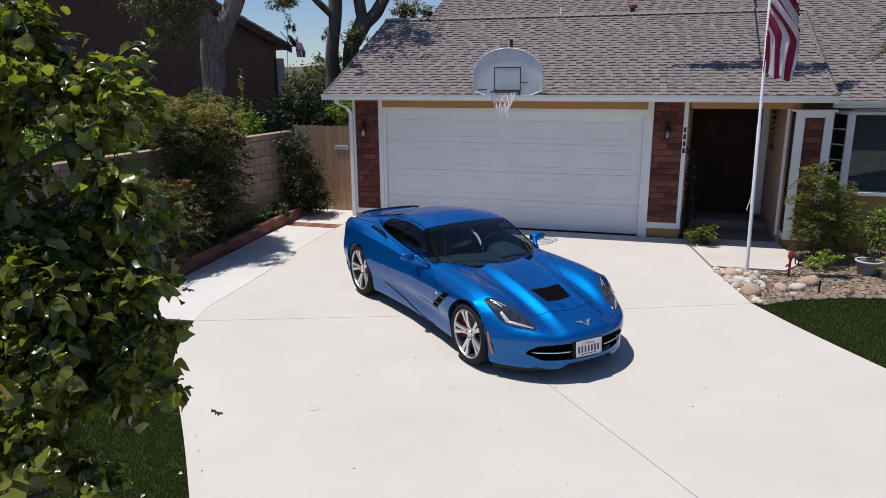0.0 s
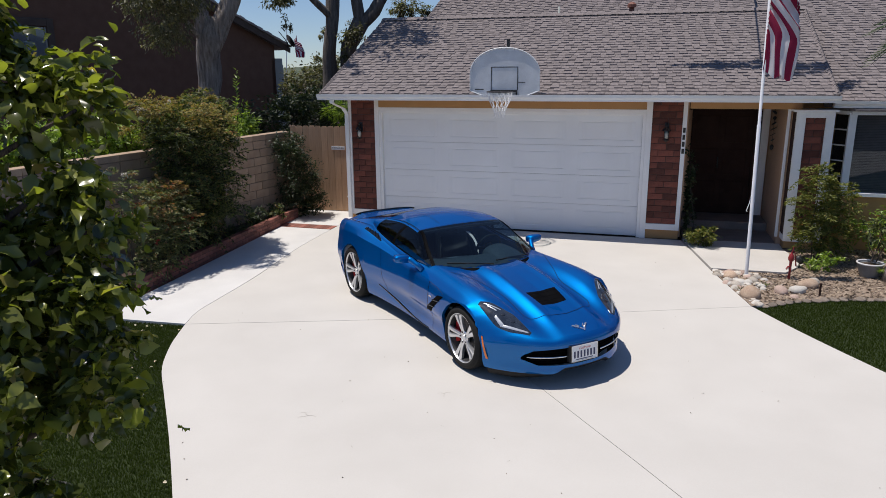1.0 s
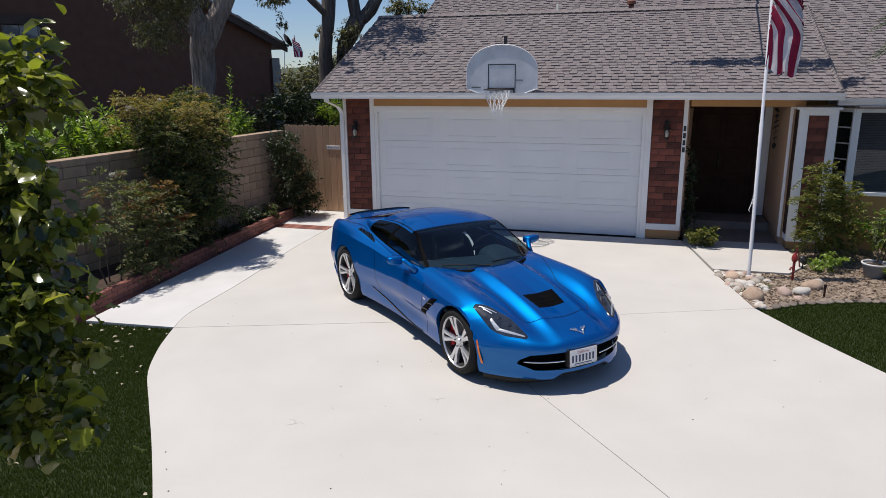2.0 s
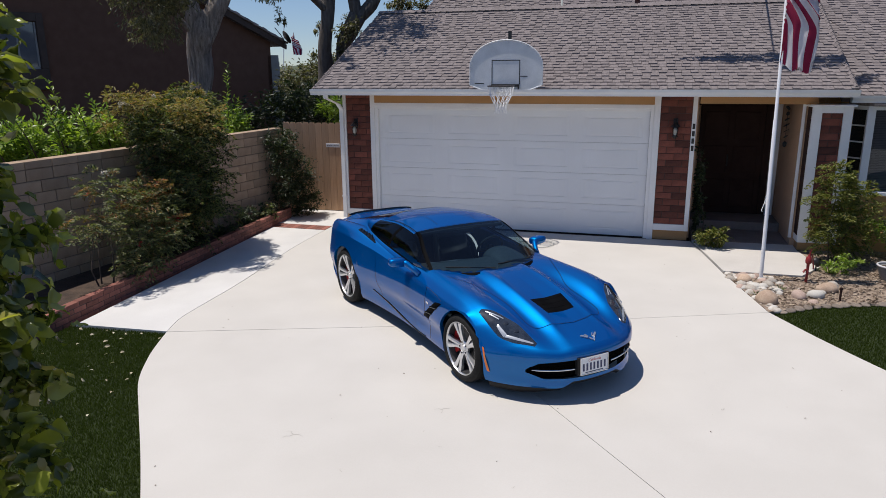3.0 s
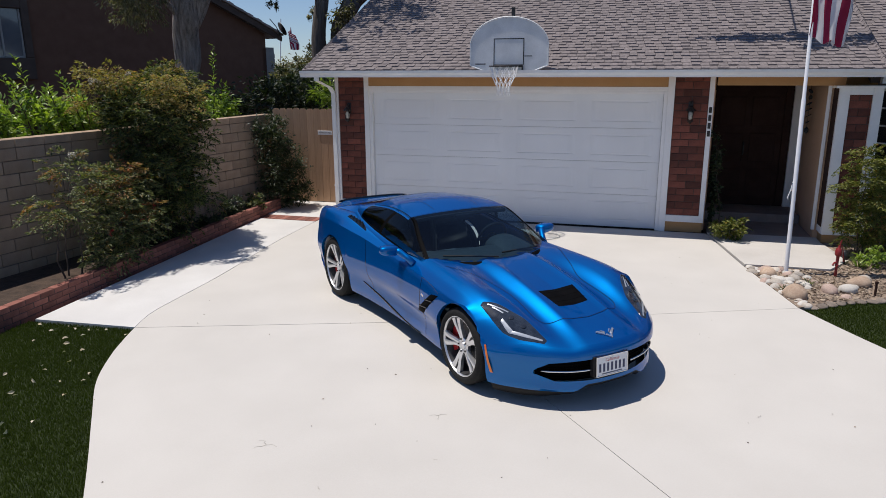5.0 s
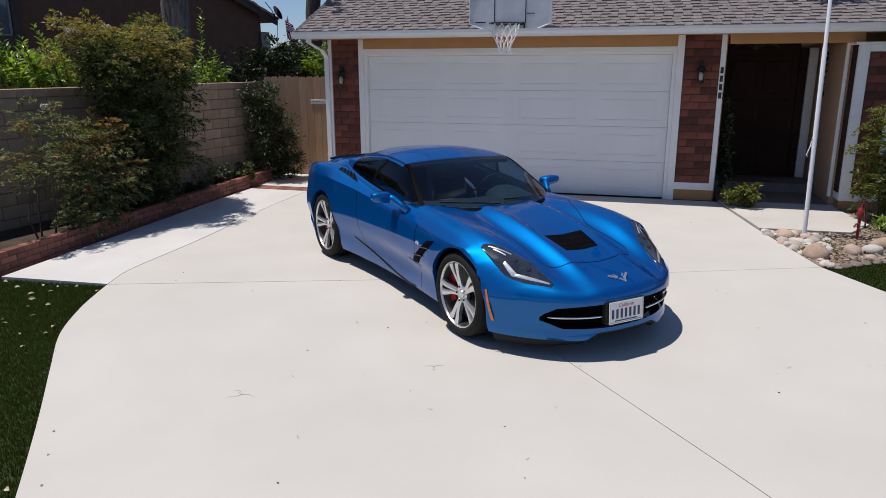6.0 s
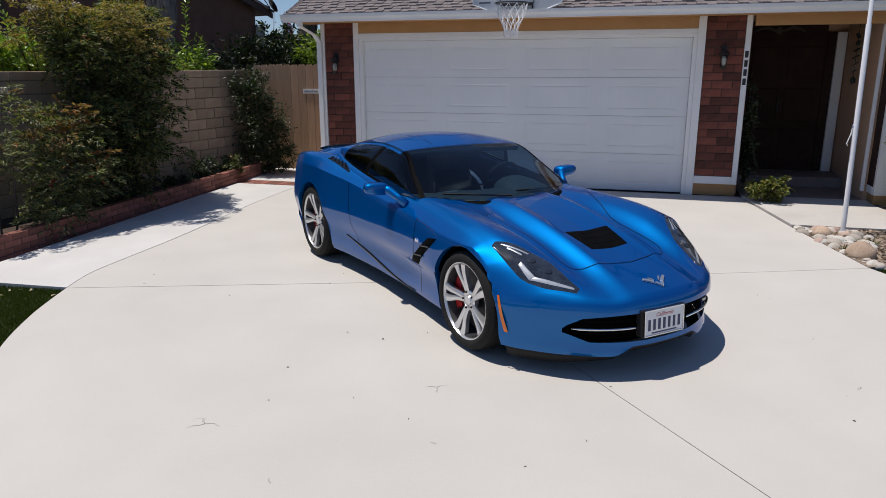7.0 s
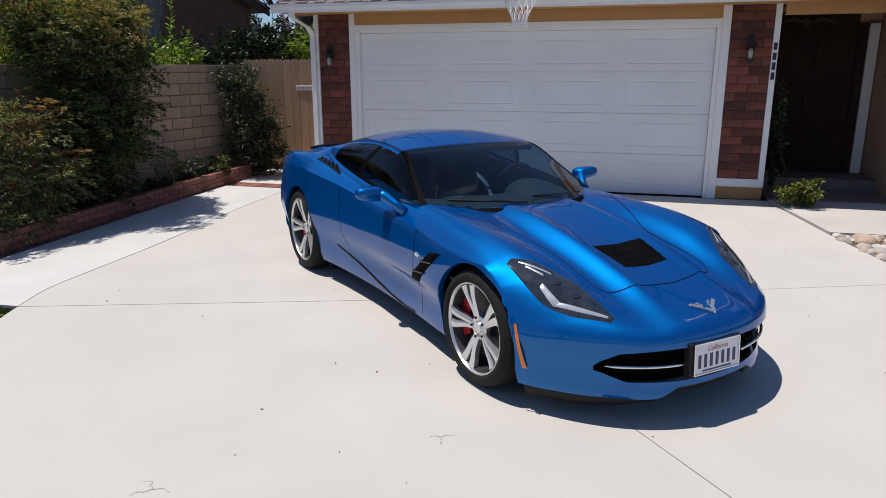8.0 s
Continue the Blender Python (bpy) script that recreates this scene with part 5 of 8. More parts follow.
panel_part("windscreen", over, 0.012, 0.400, -0.955, 0.955, CAR_GLASS, "tinted curved windscreen", 24, 31)
panel_part("roof_panel", over, 0.400, 0.70, -1.0, 1.0, PAINT, "blue painted roof panel", 20, 31)
panel_part("rear_glass", over, 0.705, 0.985, -0.90, 0.90, DARK_GLASS, "dark rear hatch glass", 20, 25)
strip([over(0.405, w) + Vector((0, 0, 0.0015)) for w in np.linspace(0, 0.96, 14)], 0.005, ROOF_LINE, "roof_gap", label="roof shut line")
strip([Vector((1, -1, 1)) * (over(0.405, w) + Vector((0, 0, 0.0015))) for w in np.linspace(0, 0.96, 14)], 0.005, ROOF_LINE, "roof_gap", label="roof shut line")
strip([over(0.645, abs(w)) * 1.0 if w >= 0 else Vector((1, -1, 1)) * over(0.645, -w) for w in np.linspace(-0.97, 0.97, 30)], 0.005, ROOF_LINE, "roof_gap", label="roof shut line")
for y0 in (0.46, -0.46):
    w0 = abs(y0)
    # dark strip paints the shade along the roof panel's crease
    strip([Vector((1, 1 if y0 > 0 else -1, 1)) * (over(q, w0 + 0.25 * (q - 0.43)) + Vector((0, 0, 0.0015))) for q in np.linspace(0.43, 0.63, 16)], 0.006, ROOF_LINE, "roof_gap", label="roof panel crease, its shade painted as a dark line")
for side in (1, -1):
    m = Vector((1, side, 1))
    f_top = lambda q, w: m * over(q, w)
    f_side = lambda q, w: m * flank(q, w)
    panel_part("pillar", f_top, 0.0, 0.405, 0.955, 1.0, MATT_BLACK, "black windscreen pillar", 22, 4, False)
    panel_part("roof_rail", f_top, 0.70, 0.99, 0.90, 1.0, PAINT, "blue painted roof rail", 18, 5, False)
    panel_part("side_window", f_side, 0.03, 0.505, 0.05, 0.97, DOOR_GLASS, "dark tinted door window", 22, 10, False)
    panel_part("quarter_window", f_side, 0.525, 0.72, 0.10, 0.95, DARK_GLASS, "dark tinted quarter window", 14, 10, False)
    panel_part("pillar", f_side, 0.0, 0.405, -0.02, 0.055, MATT_BLACK, "", 20, 3, False)
    panel_part("roof_rail", f_side, 0.400, 0.79, -0.03, 0.11, PAINT, "blue painted roof rail", 20, 4, False)
    panel_part("pillar", f_side, 0.505, 0.527, 0.05, 1.0, MATT_BLACK, "", 3, 10, False)
    panel_part("rear_pillar", f_side, 0.718, 0.785, 0.02, 1.0, PAINT, "blue painted rear pillar", 6, 10, False)
    panel_part("belt_strip", f_side, 0.0, 0.79, 0.955, 1.03, MATT_BLACK, "", 30, 3, False)
    # painted fill from the rail and belt down to the shell
    rows = []
    for q in np.linspace(0, 0.78, 30):
        b = flank(q, 1.0)
        o = on_top(b.x, b.y + 0.035, -0.004)
        rows.append([m * (b + Vector((0, -0.01, 0.002))), m * (b.lerp(o, 0.5) + Vector((0, 0.004, 0.004))), m * o])
    hang("belt_panel", mesh_from([p for r in rows for p in r], grid_faces(30, 3), True), PAINT, car)
    rows = []
    for q in np.linspace(0.76, 1.0, 16):
        b = Vector((rail_x(q), rail_y(q), rail_z(q)))
        o = on_top(b.x, 0.66 + 0.03 * min(1.0, (q - 0.76) / 0.1), -0.004)
        rows.append([m * b, m * (b.lerp(o, 0.35) + Vector((0, 0, -0.022 * (1 - q)))), m * b.lerp(o, 0.7), m * o])
    hang("haunch", mesh_from([p for r in rows for p in r], grid_faces(16, 4), True), PAINT, car, "blue painted rear haunch")
    # door mirror
    bm = bmesh.new()
    bmesh.ops.create_uvsphere(bm, u_segments=20, v_segments=12, radius=1.0)
    for v in bm.verts:
        p = v.co
        q = [math.copysign(abs(c) ** 0.62, c) for c in p]
        k = 1.0 - 0.10 * q[1]
        v.co = Vector((max(q[0] * 0.062, -0.045) * k + 0.015 * q[1], q[1] * 0.100, q[2] * 0.048 * k + 0.004 * q[1]))
    mirror = part("door_mirror", bm, PAINT, car, "blue painted door mirror", Matrix.Translation((-1.185, 0.945 * side, 0.900)) @ Matrix.Diagonal((1, side, 1, 1)) @ pose(0, 0, 0, 3, 0, 10), smooth=True)
    part("mirror_glass", boxed(-0.047, -0.043, -0.080, 0.080, -0.032, 0.032, 0.0), CHROME, mirror)
    part("mirror_stalk", tube(bmesh.new(), [(0.005, -0.05, 0.0), (0.04, -0.10, -0.012), (0.10, -0.15, -0.050), (0.17, -0.20, -0.10)], [0.040, 0.034, 0.028, 0.034], 10), PAINT, mirror, smooth=True)
cowl = [[m * 0 + Vector((mid_x(0) + (rail_x(0) - mid_x(0)) * abs(w) ** 2 + dx, rail_y(0) * w, mid_z(0) + (rail_z(0) - mid_z(0)) * abs(w) ** 2.3 + dz)) for dx, dz in ((-0.02, 0.006), (0.012, -0.002), (0.03, -0.02))] for w in np.linspace(-1, 1, 31)]
hang("cowl", mesh_from([p for r in cowl for p in r], grid_faces(31, 3), True), MATT_BLACK, car, "black windscreen cowl")
for y0, y1 in ((0.50, -0.05), (-0.10, -0.60)):
    bm = tube(bmesh.new(), [over(0.03, abs(y0) / 0.74) * 1.0 if y0 > 0 else Vector((1, -1, 1)) * over(0.03, -y0 / 0.74), (Vector((1, 1 if y1 > 0 else -1, 1)) * over(0.045, abs(y1) / 0.74)) + Vector((0.01, 0, 0.018))], 0.008, 6)
    part("wiper", bm, BLACK, car, "black windscreen wiper")
part("spoiler", tube(bmesh.new(), [(-3.50 - 0.05 * (1 - (y / 0.6) ** 2), y, 0.935 + 0.012 * (1 - (y / 0.6) ** 4)) for y in np.linspace(-0.48, 0.48, 25)],
                     [0.010 + 0.016 * (1 - abs(y) ** 6) for y in np.linspace(-1, 1, 25)], 6), GLOSS_BLACK, car, "black rear lip spoiler", smooth=True)

# cabin
part("cabin_floor", boxed(-2.75, -0.62, -0.70, 0.70, 0.30, 0.34), INTERIOR, car)
rows = [[Vector((x - 0.26 * (y / 0.6) ** 2, y, z - 0.035 * (y / 0.6) ** 2)) for y in np.linspace(-0.62, 0.62, 15)] for x, z in ((-0.66, 0.79), (-0.80, 0.815), (-1.02, 0.835), (-1.14, 0.815), (-1.17, 0.70), (-1.10, 0.45))]
hang("dashboard", mesh_from([p for r in rows for p in r], grid_faces(6, 15), True), GLARE_DASH, car, "black dashboard, greyed for the veil of light on the windscreen")
binnacle = [[Vector((x, 0.37 + 0.20 * math.cos(a), 0.80 + h * math.sin(a))) for a in np.linspace(0, math.pi, 15)] for x, h in ((-0.86, 0.02), (-0.95, 0.065), (-1.08, 0.095), (-1.20, 0.10), (-1.205, 0.08), (-1.10, 0.06))]
hang("instrument_hood", mesh_from([p for r in binnacle for p in r], grid_faces(6, 15), True), GLARE_DASH, car, "arched black instrument hood, greyed for the veil of light on the windscreen")
part("dash_trim", tube(bmesh.new(), [(-1.18, 0.05, 0.78), (-1.20, -0.2, 0.80), (-1.30, -0.45, 0.78), (-1.38, -0.60, 0.76)], 0.022, 6), GREY_TRIM, car)
bm = bmesh.new()
ring = [Vector((0, 0.175 * math.cos(a), 0.175 * math.sin(a))) for a in np.linspace(0, 2 * math.pi, 25)]
tube(bm, ring, 0.015, 8, cap=False)
for a in (0, 180, 270):
    tube(bm, [(0.02, 0, 0), (0, 0.17 * math.cos(radians(a)), 0.17 * math.sin(radians(a)))], 0.02, 6)
lathe(bm, [(0.02, -0.02), (0.06, -0.01), (0.055, 0.025), (0.01, 0.035)], 12, pose(0.01, 0, 0, 0, -90, 0))
part("steering_wheel", bm, INTERIOR, car, "black steering wheel", pose(-1.36, 0.37, 0.83, 0, 22, 0), smooth=True)


def seat_mesh(bm):
    prof = [(-1.55, 0.42), (-1.60, 0.50), (-1.95, 0.46), (-2.10, 0.50), (-2.22, 0.80), (-2.30, 1.02), (-2.37, 1.03), (-2.36, 0.85), (-2.25, 0.40), (-1.9, 0.34)]
    lo = [bm.verts.new((x, -0.24 + 0.05 * max(0, (z - 0.8) / 0.25), z)) for x, z in prof]
    hi = [bm.verts.new((x, 0.24 - 0.05 * max(0, (z - 0.8) / 0.25), z)) for x, z in prof]
    n = len(prof)
    for i in range(n):
        bm.faces.new((lo[i], lo[(i + 1) % n], hi[(i + 1) % n], hi[i]))
    bm.faces.new(lo)
    bm.faces.new(hi)
    bmesh.ops.bevel(bm, geom=list(bm.edges), offset=0.025, segments=2, affect="EDGES")
    return bm


for y in (0.37, -0.37):
    part("seat", seat_mesh(bmesh.new()), INTERIOR, car, "black bucket seat", pose(0, y, 0), smooth=True)
part("rear_bulkhead", boxed(-2.70, -2.62, -0.62, 0.62, 0.34, 0.93, 0.01), INTERIOR, car)
part("rear_shelf", boxed(-3.25, -2.70, -0.60, 0.60, 0.88, 0.90, 0.0), INTERIOR, car)
part("windscreen_header", tube(bmesh.new(), [over(0.385, w) + Vector((0, 0, -0.03)) if w >= 0 else Vector((1, -1, 1)) * (over(0.385, -w) + Vector((0, 0, -0.03))) for w in np.linspace(-0.95, 0.95, 14)], 0.02, 6), INTERIOR, car)
part("rear_view_mirror", boxed(-0.01, 0.01, -0.11, 0.11, -0.03, 0.03, 0.01), INTERIOR, car, "black rear-view mirror", pose(-1.33, 0, 1.10))
hang("headliner", mesh_from([over(q, abs(w)) * 1.0 + Vector((0, 0, -0.02)) if w >= 0 else Vector((1, -1, 1)) * over(q, -w) + Vector((0, 0, -0.02)) for q in np.linspace(0.4, 0.7, 10) for w in np.linspace(-0.98, 0.98, 15)], grid_faces(10, 15), True), INTERIOR, car)


def wheel(x, y, r, rim_r, width, side):
    """Tyre, rim with five split spokes, disc and caliper; the axle lies along y."""
    m = Matrix.Translation((x, y, r)) @ pose(0, 0, 0, -90 * side, 0, 0)
    hub = part("wheel", tyre(r, rim_r, width), RUBBER, car, "black low-profile tyre on a silver rim", m, smooth=True, angle=50)
    part("rim", rim(rim_r, width), SILVER, hub, "silver split-spoke alloy rim", smooth=True, angle=35)
    # drum and disc are coloured dark to stand for shade inside the wheel
    part("barrel", barrel(rim_r, width), SHADED_STEEL, hub, "inner drum of the rim, coloured dark as if in shade", smooth=True, angle=40)
    bm = lathe(bmesh.new(), [(0.08, -0.02), (rim_r * 0.80, -0.02), (rim_r * 0.80, 0.005), (0.08, 0.005)], 32)
    part("brake_disc", bm, SHADED_STEEL, hub, "", smooth=True, angle=40)
    bm = bmesh.new()
    arc = [((rim_r * k) * math.cos(a), (rim_r * k) * math.sin(a)) for k, seq in ((0.86, np.linspace(2.6, 3.7, 8)), (0.58, np.linspace(3.7, 2.6, 8))) for a in seq]
    prism(bm, arc, -0.03, 0.035)
    part("caliper", bm, CALIPER, hub, "red brake caliper")
    for k in range(5):
        a = radians(72 * k + 36)
        part("lug_nut", lathe(bmesh.new(), [(0.008, 0.0), (0.008, 0.006), (0.005, 0.010)], 8, pose(0.057 * math.cos(a), 0.057 * math.sin(a), width * 0.30)), BLACK, hub)
    return hub


def tyre(r, rr, w):
    prof = [(rr - 0.006, -w / 2 + 0.03), (rr + 0.008, -w / 2 + 0.008), (rr + 0.032, -w / 2), (r - 0.022, -w / 2 + 0.010), (r - 0.004, -w / 2 + 0.032), (r, -w / 2 + 0.06)]
    prof += [(a, -b) for a, b in prof[::-1]]
    bm = bmesh.new()
    rings = []
    for a, b in prof:
        rings.append([bm.verts.new((a * math.cos(2 * math.pi * k / 64), a * math.sin(2 * math.pi * k / 64), b)) for k in range(64)])
    for p, q in zip(rings, rings[1:]):
        for k in range(64):
            bm.faces.new((p[k], p[(k + 1) % 64], q[(k + 1) % 64], q[k]))
    # tread grooves
    groove = [f for f in bm.faces if all(abs(v.co.xy.length - r) < 0.005 for v in f.verts)]
    ret = bmesh.ops.inset_individual(bm, faces=groove, thickness=0.004, depth=0.003)
    return bm


def barrel(rr, w):
    """Inner drum of the rim."""
    bm = bmesh.new()
    prof = [(rr - 0.055, -w / 2 + 0.03), (rr - 0.03, -0.02), (rr - 0.022, w / 2 - 0.05), (rr - 0.016, w / 2 - 0.026)]
    rings = [[bm.verts.new((a * math.cos(2 * math.pi * k / 64), a * math.sin(2 * math.pi * k / 64), b)) for k in range(64)] for a, b in prof]
    for p, q in zip(rings, rings[1:]):
        for k in range(64):
            bm.faces.new((p[k], p[(k + 1) % 64], q[(k + 1) % 64], q[k]))
    return bm


def rim(rr, w):
    bm = bmesh.new()
    prof = [(rr - 0.020, w / 2 - 0.060), (rr - 0.012, w / 2 - 0.030), (rr - 0.003, w / 2 - 0.014), (rr + 0.002, w / 2 - 0.014), (rr + 0.006, w / 2 - 0.022), (rr, w / 2 - 0.04)]
    rings = [[bm.verts.new((a * math.cos(2 * math.pi * k / 64), a * math.sin(2 * math.pi * k / 64), b)) for k in range(64)] for a, b in prof]
    for p, q in zip(rings, rings[1:]):
        for k in range(64):
            bm.faces.new((p[k], p[(k + 1) % 64], q[(k + 1) % 64], q[k]))
    face = w * 0.30
    for k in range(5):
        a0 = radians(72 * k + 36)
        for s in (-1, 1):
            secs = []
            for t in np.linspace(0, 1, 9):
                rad = 0.050 + (rr - 0.062) * t
                ang = a0 + s * (0.120 + 0.050 * t) - 0.025 * math.sin(2 * math.pi * t)
                half = 0.019 - 0.002 * math.sin(math.pi * t) + 0.009 * t ** 3
                z = face + 0.010 * math.sin(math.pi * t) + (w / 2 - 0.020 - face) * t ** 2.2
                c, d = Vector((math.cos(ang), math.sin(ang), 0)), Vector((-math.sin(ang), math.cos(ang), 0))
                secs.append([bm.verts.new(c * rad + d * o + Vector((0, 0, zz))) for o, zz in ((-half, z - 0.035), (-half, z - 0.006), (-half * 0.45, z), (half * 0.45, z), (half, z - 0.006), (half, z - 0.035))])
            for p, q in zip(secs, secs[1:]):
                for i in range(6):
                    bm.faces.new((p[i], p[(i + 1) % 6], q[(i + 1) % 6], q[i]))
            bm.faces.new(secs[0])
            bm.faces.new(secs[-1])
    lathe(bm, [(0.066, face - 0.04), (0.070, face - 0.010), (0.058, face - 0.002), (0.036, face - 0.008), (0.030, face + 0.003), (0.004, face + 0.006)], 32)
    return bm


for side in (1, -1):
    wheel(0.0, 0.788 * side, TYRE_F, 0.256, 0.235, side)
    wheel(-WB, 0.772 * side, TYRE_R, 0.268, 0.270, side)
    for cx, r in ((0.0, 0.360), (-WB, 0.372)):
        rows = [[Vector((cx + r * math.cos(a), y * side, 0.335 + r * math.sin(a))) for y in (0.56, 0.68, 0.825)] for a in np.linspace(-0.3, math.pi + 0.3, 22)]
        hang("wheel_well", mesh_from([p for rw in rows for p in rw], grid_faces(22, 3), True), MATT_BLACK, car, "black wheel well liner")


# ---- walls, fence, neighbours ----
def piece_mesh(name, dx, dy, dz, material, bevel=0.006):
    bm = boxed(-dx / 2, dx / 2, -dy / 2, dy / 2, -dz / 2, dz / 2, bevel)
    me = bpy.data.meshes.new(name)
    bm.to_mesh(me)
    bm.free()
    me.materials.append(material)
    return me


def block_wall():
    """Running bond of concrete blocks along the side boundary, with a cap course."""
    a, b = Vector((-2.33, 0.62, 0)), Vector((-3.62, -10.0, 0))
    d = (b - a)
    n, turn = d.length, math.degrees(math.atan2(d.y, d.x))
    at = Matrix.Translation(a) @ pose(0, 0, 0, 0, 0, turn)
    wall = hang("wall_side", mesh_from(*solid(0, n, -0.085, 0.085, -0.15, 1.68)), BLOCK_JOINT, None, "", at)
    tagged(wall, "tan concrete block garden wall with dark joints", "wall", kind="structure")
    full, half, cap = piece_mesh("block", 0.388, 0.20, 0.149, BLOCK), piece_mesh("block", 0.188, 0.20, 0.149, BLOCK), piece_mesh("cap", 0.392, 0.215, 0.10, BLOCK)
    rng = random.Random(5)
    for r in range(10):
        z = 1.60 - 0.0745 - r * 0.16
        x = 0.0
        if r % 2:
            hang("block", half, None, wall, "", pose(0.094, 0, z))
            x = 0.2
        while x < n - 0.2:
            hang("block", full, None, wall, "", pose(x + 0.194, rng.uniform(-0.002, 0.002), z))
            x += 0.4
    for k in range(int(n / 0.4)):
        hang("cap_block", cap, None, wall, "", pose(0.196 + k * 0.4, 0, 1.658))
    return wall


def solid(x0, x1, y0, y1, z0, z1):
    vs = [(x, y, z) for z in (z0, z1) for y in (y0, y1) for x in (x0, x1)]
    return vs, [(0, 2, 3, 1), (4, 5, 7, 6), (0, 1, 5, 4), (2, 6, 7, 3), (0, 4, 6, 2), (1, 3, 7, 5)]


def brick_edging():
    a, b = Vector((-1.90, 0.10, 0)), Vector((-1.62, -9.4, 0))
    d = b - a
    n = d.length
    at = Matrix.Translation(a) @ pose(0, 0, 0, 0, 0, math.degrees(math.atan2(d.y, d.x)))
    edge = hang("brick_edging", mesh_from(*solid(0.01, n, -0.045, 0.045, -0.2, 0.185)), MORTAR, None, "", at)
    tagged(edge, "low red brick edging round the planter", "edging", kind="structure")
    for v in edge.data.vertices:
        v.co.z += ground_z(0, v.co.x * d.y / n)
    full, half = piece_mesh("brick", 0.196, 0.10, 0.060, EDGE_BRICK, 0.005), piece_mesh("brick", 0.094, 0.10, 0.060, EDGE_BRICK, 0.005)
    rng = random.Random(8)
    for r in range(4):
        z, x = 0.170 - r * 0.066, 0.0
        if r % 2:
            hang("brick", half, None, edge, "", pose(0.047, 0, z))
            x = 0.102
        while x < n - 0.1:
            gz = ground_z(0, a.y + (x + 0.1) * d.y / n)
            hang("brick", full, None, edge, "", pose(x + 0.098, rng.uniform(-0.004, 0.004), z + gz, rng.uniform(-1, 1), 0, rng.uniform(-0.8, 0.8)))
            x += 0.204
    return edge


block_wall()
brick_edging()

gate = thing("side_gate", "tan wooden dog-eared board gate beside the garage", "gate", pose(0, 0.92, 0))
w = 0.138
bm = bmesh.new()
c = 0.026
prism(bm, [(-w / 2, 0.02), (w / 2, 0.02), (w / 2, 1.765), (w / 2 - c * 0.4, 1.785), (w / 2 - c, 1.80), (-w / 2 + c, 1.80), (-w / 2 + c * 0.4, 1.785), (-w / 2, 1.765)], -0.009, 0.009)
bm.transform(Matrix(((1, 0, 0, 0), (0, 0, 1, 0), (0, 1, 0, 0), (0, 0, 0, 1))))
first = part("board", bm, FENCE, gate, "tan stained fence board")
rng = random.Random(2)
for k in range(12):
    x = -0.72 - k * 0.143
    if k == 0:
        first.matrix_basis = pose(x, 0, 0)
    else:
        hang("board", first.data, None, gate, "", pose(x, rng.uniform(-0.003, 0.003), rng.uniform(-0.008, 0.004)))
for z in (0.35, 1.45):
    part("rail", boxed(-2.4, -0.62, 0.012, 0.05, z, z + 0.09, 0.004), FENCE, gate)
sign = part("sign", boxed(-0.15, 0.15, -0.006, 0.0, -0.04, 0.04, 0.003), PLATE_WHITE, gate, "small white metal sign with dark lettering", pose(-1.27, -0.012, 1.35))
txt = bpy.data.curves.new("sign_text", "FONT")
txt.body, txt.size, txt.align_x, txt.align_y, txt.extrude = "BEWARE OF DOG", 0.033, "CENTER", "CENTER", 0.0008
txt.materials.append(BLACK)
lettering = new("lettering", txt)
lettering.parent, lettering.matrix_basis = sign, pose(0, -0.0075, 0, 90, 0, 0)

# neighbour's house: a dark gable wall seen over the side wall
NA, NB = Vector((-17.6, -5.6, 0)), Vector((-11.15, 16.2, 0))
nd = (NB - NA).normalized()
NL = (NB - NA).length
NM = Matrix.Translation(NA) @ pose(0, 0, 0, 0, 0, math.degrees(math.atan2(nd.y, nd.x)))
nb = thing("neighbour_house", "dark brown stucco house with a low gable roof", "house", NM)
bm = bmesh.new()
prism(bm, [(0, -0.3), (NL, -0.3), (NL, 3.98), (NL - 9.5, 7.62), (0, 7.62)], -0.2, 0.0)
part("wall", bm, BROWN_WALL, nb, "dark brown stucco wall", Matrix(((1, 0, 0, 0), (0, 0, -1, 0), (0, 1, 0, 0), (0, 0, 0, 1))))
part("wall", boxed(NL - 0.2, NL, 0.0, 7.0, -0.3, 3.4), BROWN_WALL, nb)
bm = bmesh.new()
prism(bm, [(NL + 0.68, 3.80), (NL - 9.6, 7.8), (NL - 9.6, 7.95), (NL + 0.70, 3.96)], -0.24, 9.0)
part("roof", bm, SHINGLE, nb, "brown shingle roof", Matrix(((1, 0, 0, 0), (0, 0, 1, 0), (0, 1, 0, 0), (0, 0, 0, 1))))
bm = bmesh.new()
prism(bm, [(NL + 0.70, 3.68), (NL - 9.6, 7.58), (NL - 9.6, 7.84), (NL + 0.72, 3.88)], -0.29, -0.23)
part("barge_board", bm, BROWN_TRIM, nb, "brown barge board", Matrix(((1, 0, 0, 0), (0, 0, 1, 0), (0, 1, 0, 0), (0, 0, 0, 1))))
for k in range(46):
    x0 = NL + 0.72 - k * 0.24
    z0 = 3.94 + (NL + 0.72 - x0) * 4.0 / 10.3
    part("edge_shingle", boxed(-0.24, 0.02, -0.36, 0.4, -0.02, 0.05 + 0.02 * (k % 2)), EDGE_SHINGLE, nb, "", Matrix.Translation((x0, 0, z0)) @ pose(0, 0, 0, 0, 18.0 + 3.0 * (k % 3), 0))
wx = NL - 10.15
win = part("window", boxed(wx - 1.15, wx + 0.35, -0.12, 0.0, 2.25, 2.90, 0.02), BROWN_TRIM, nb, "aluminium window in a brown stucco surround")
part("surround", boxed(wx + 0.12, wx + 0.35, -0.12, -0.001, 2.90, 4.6, 0.02), BROWN_TRIM, win)
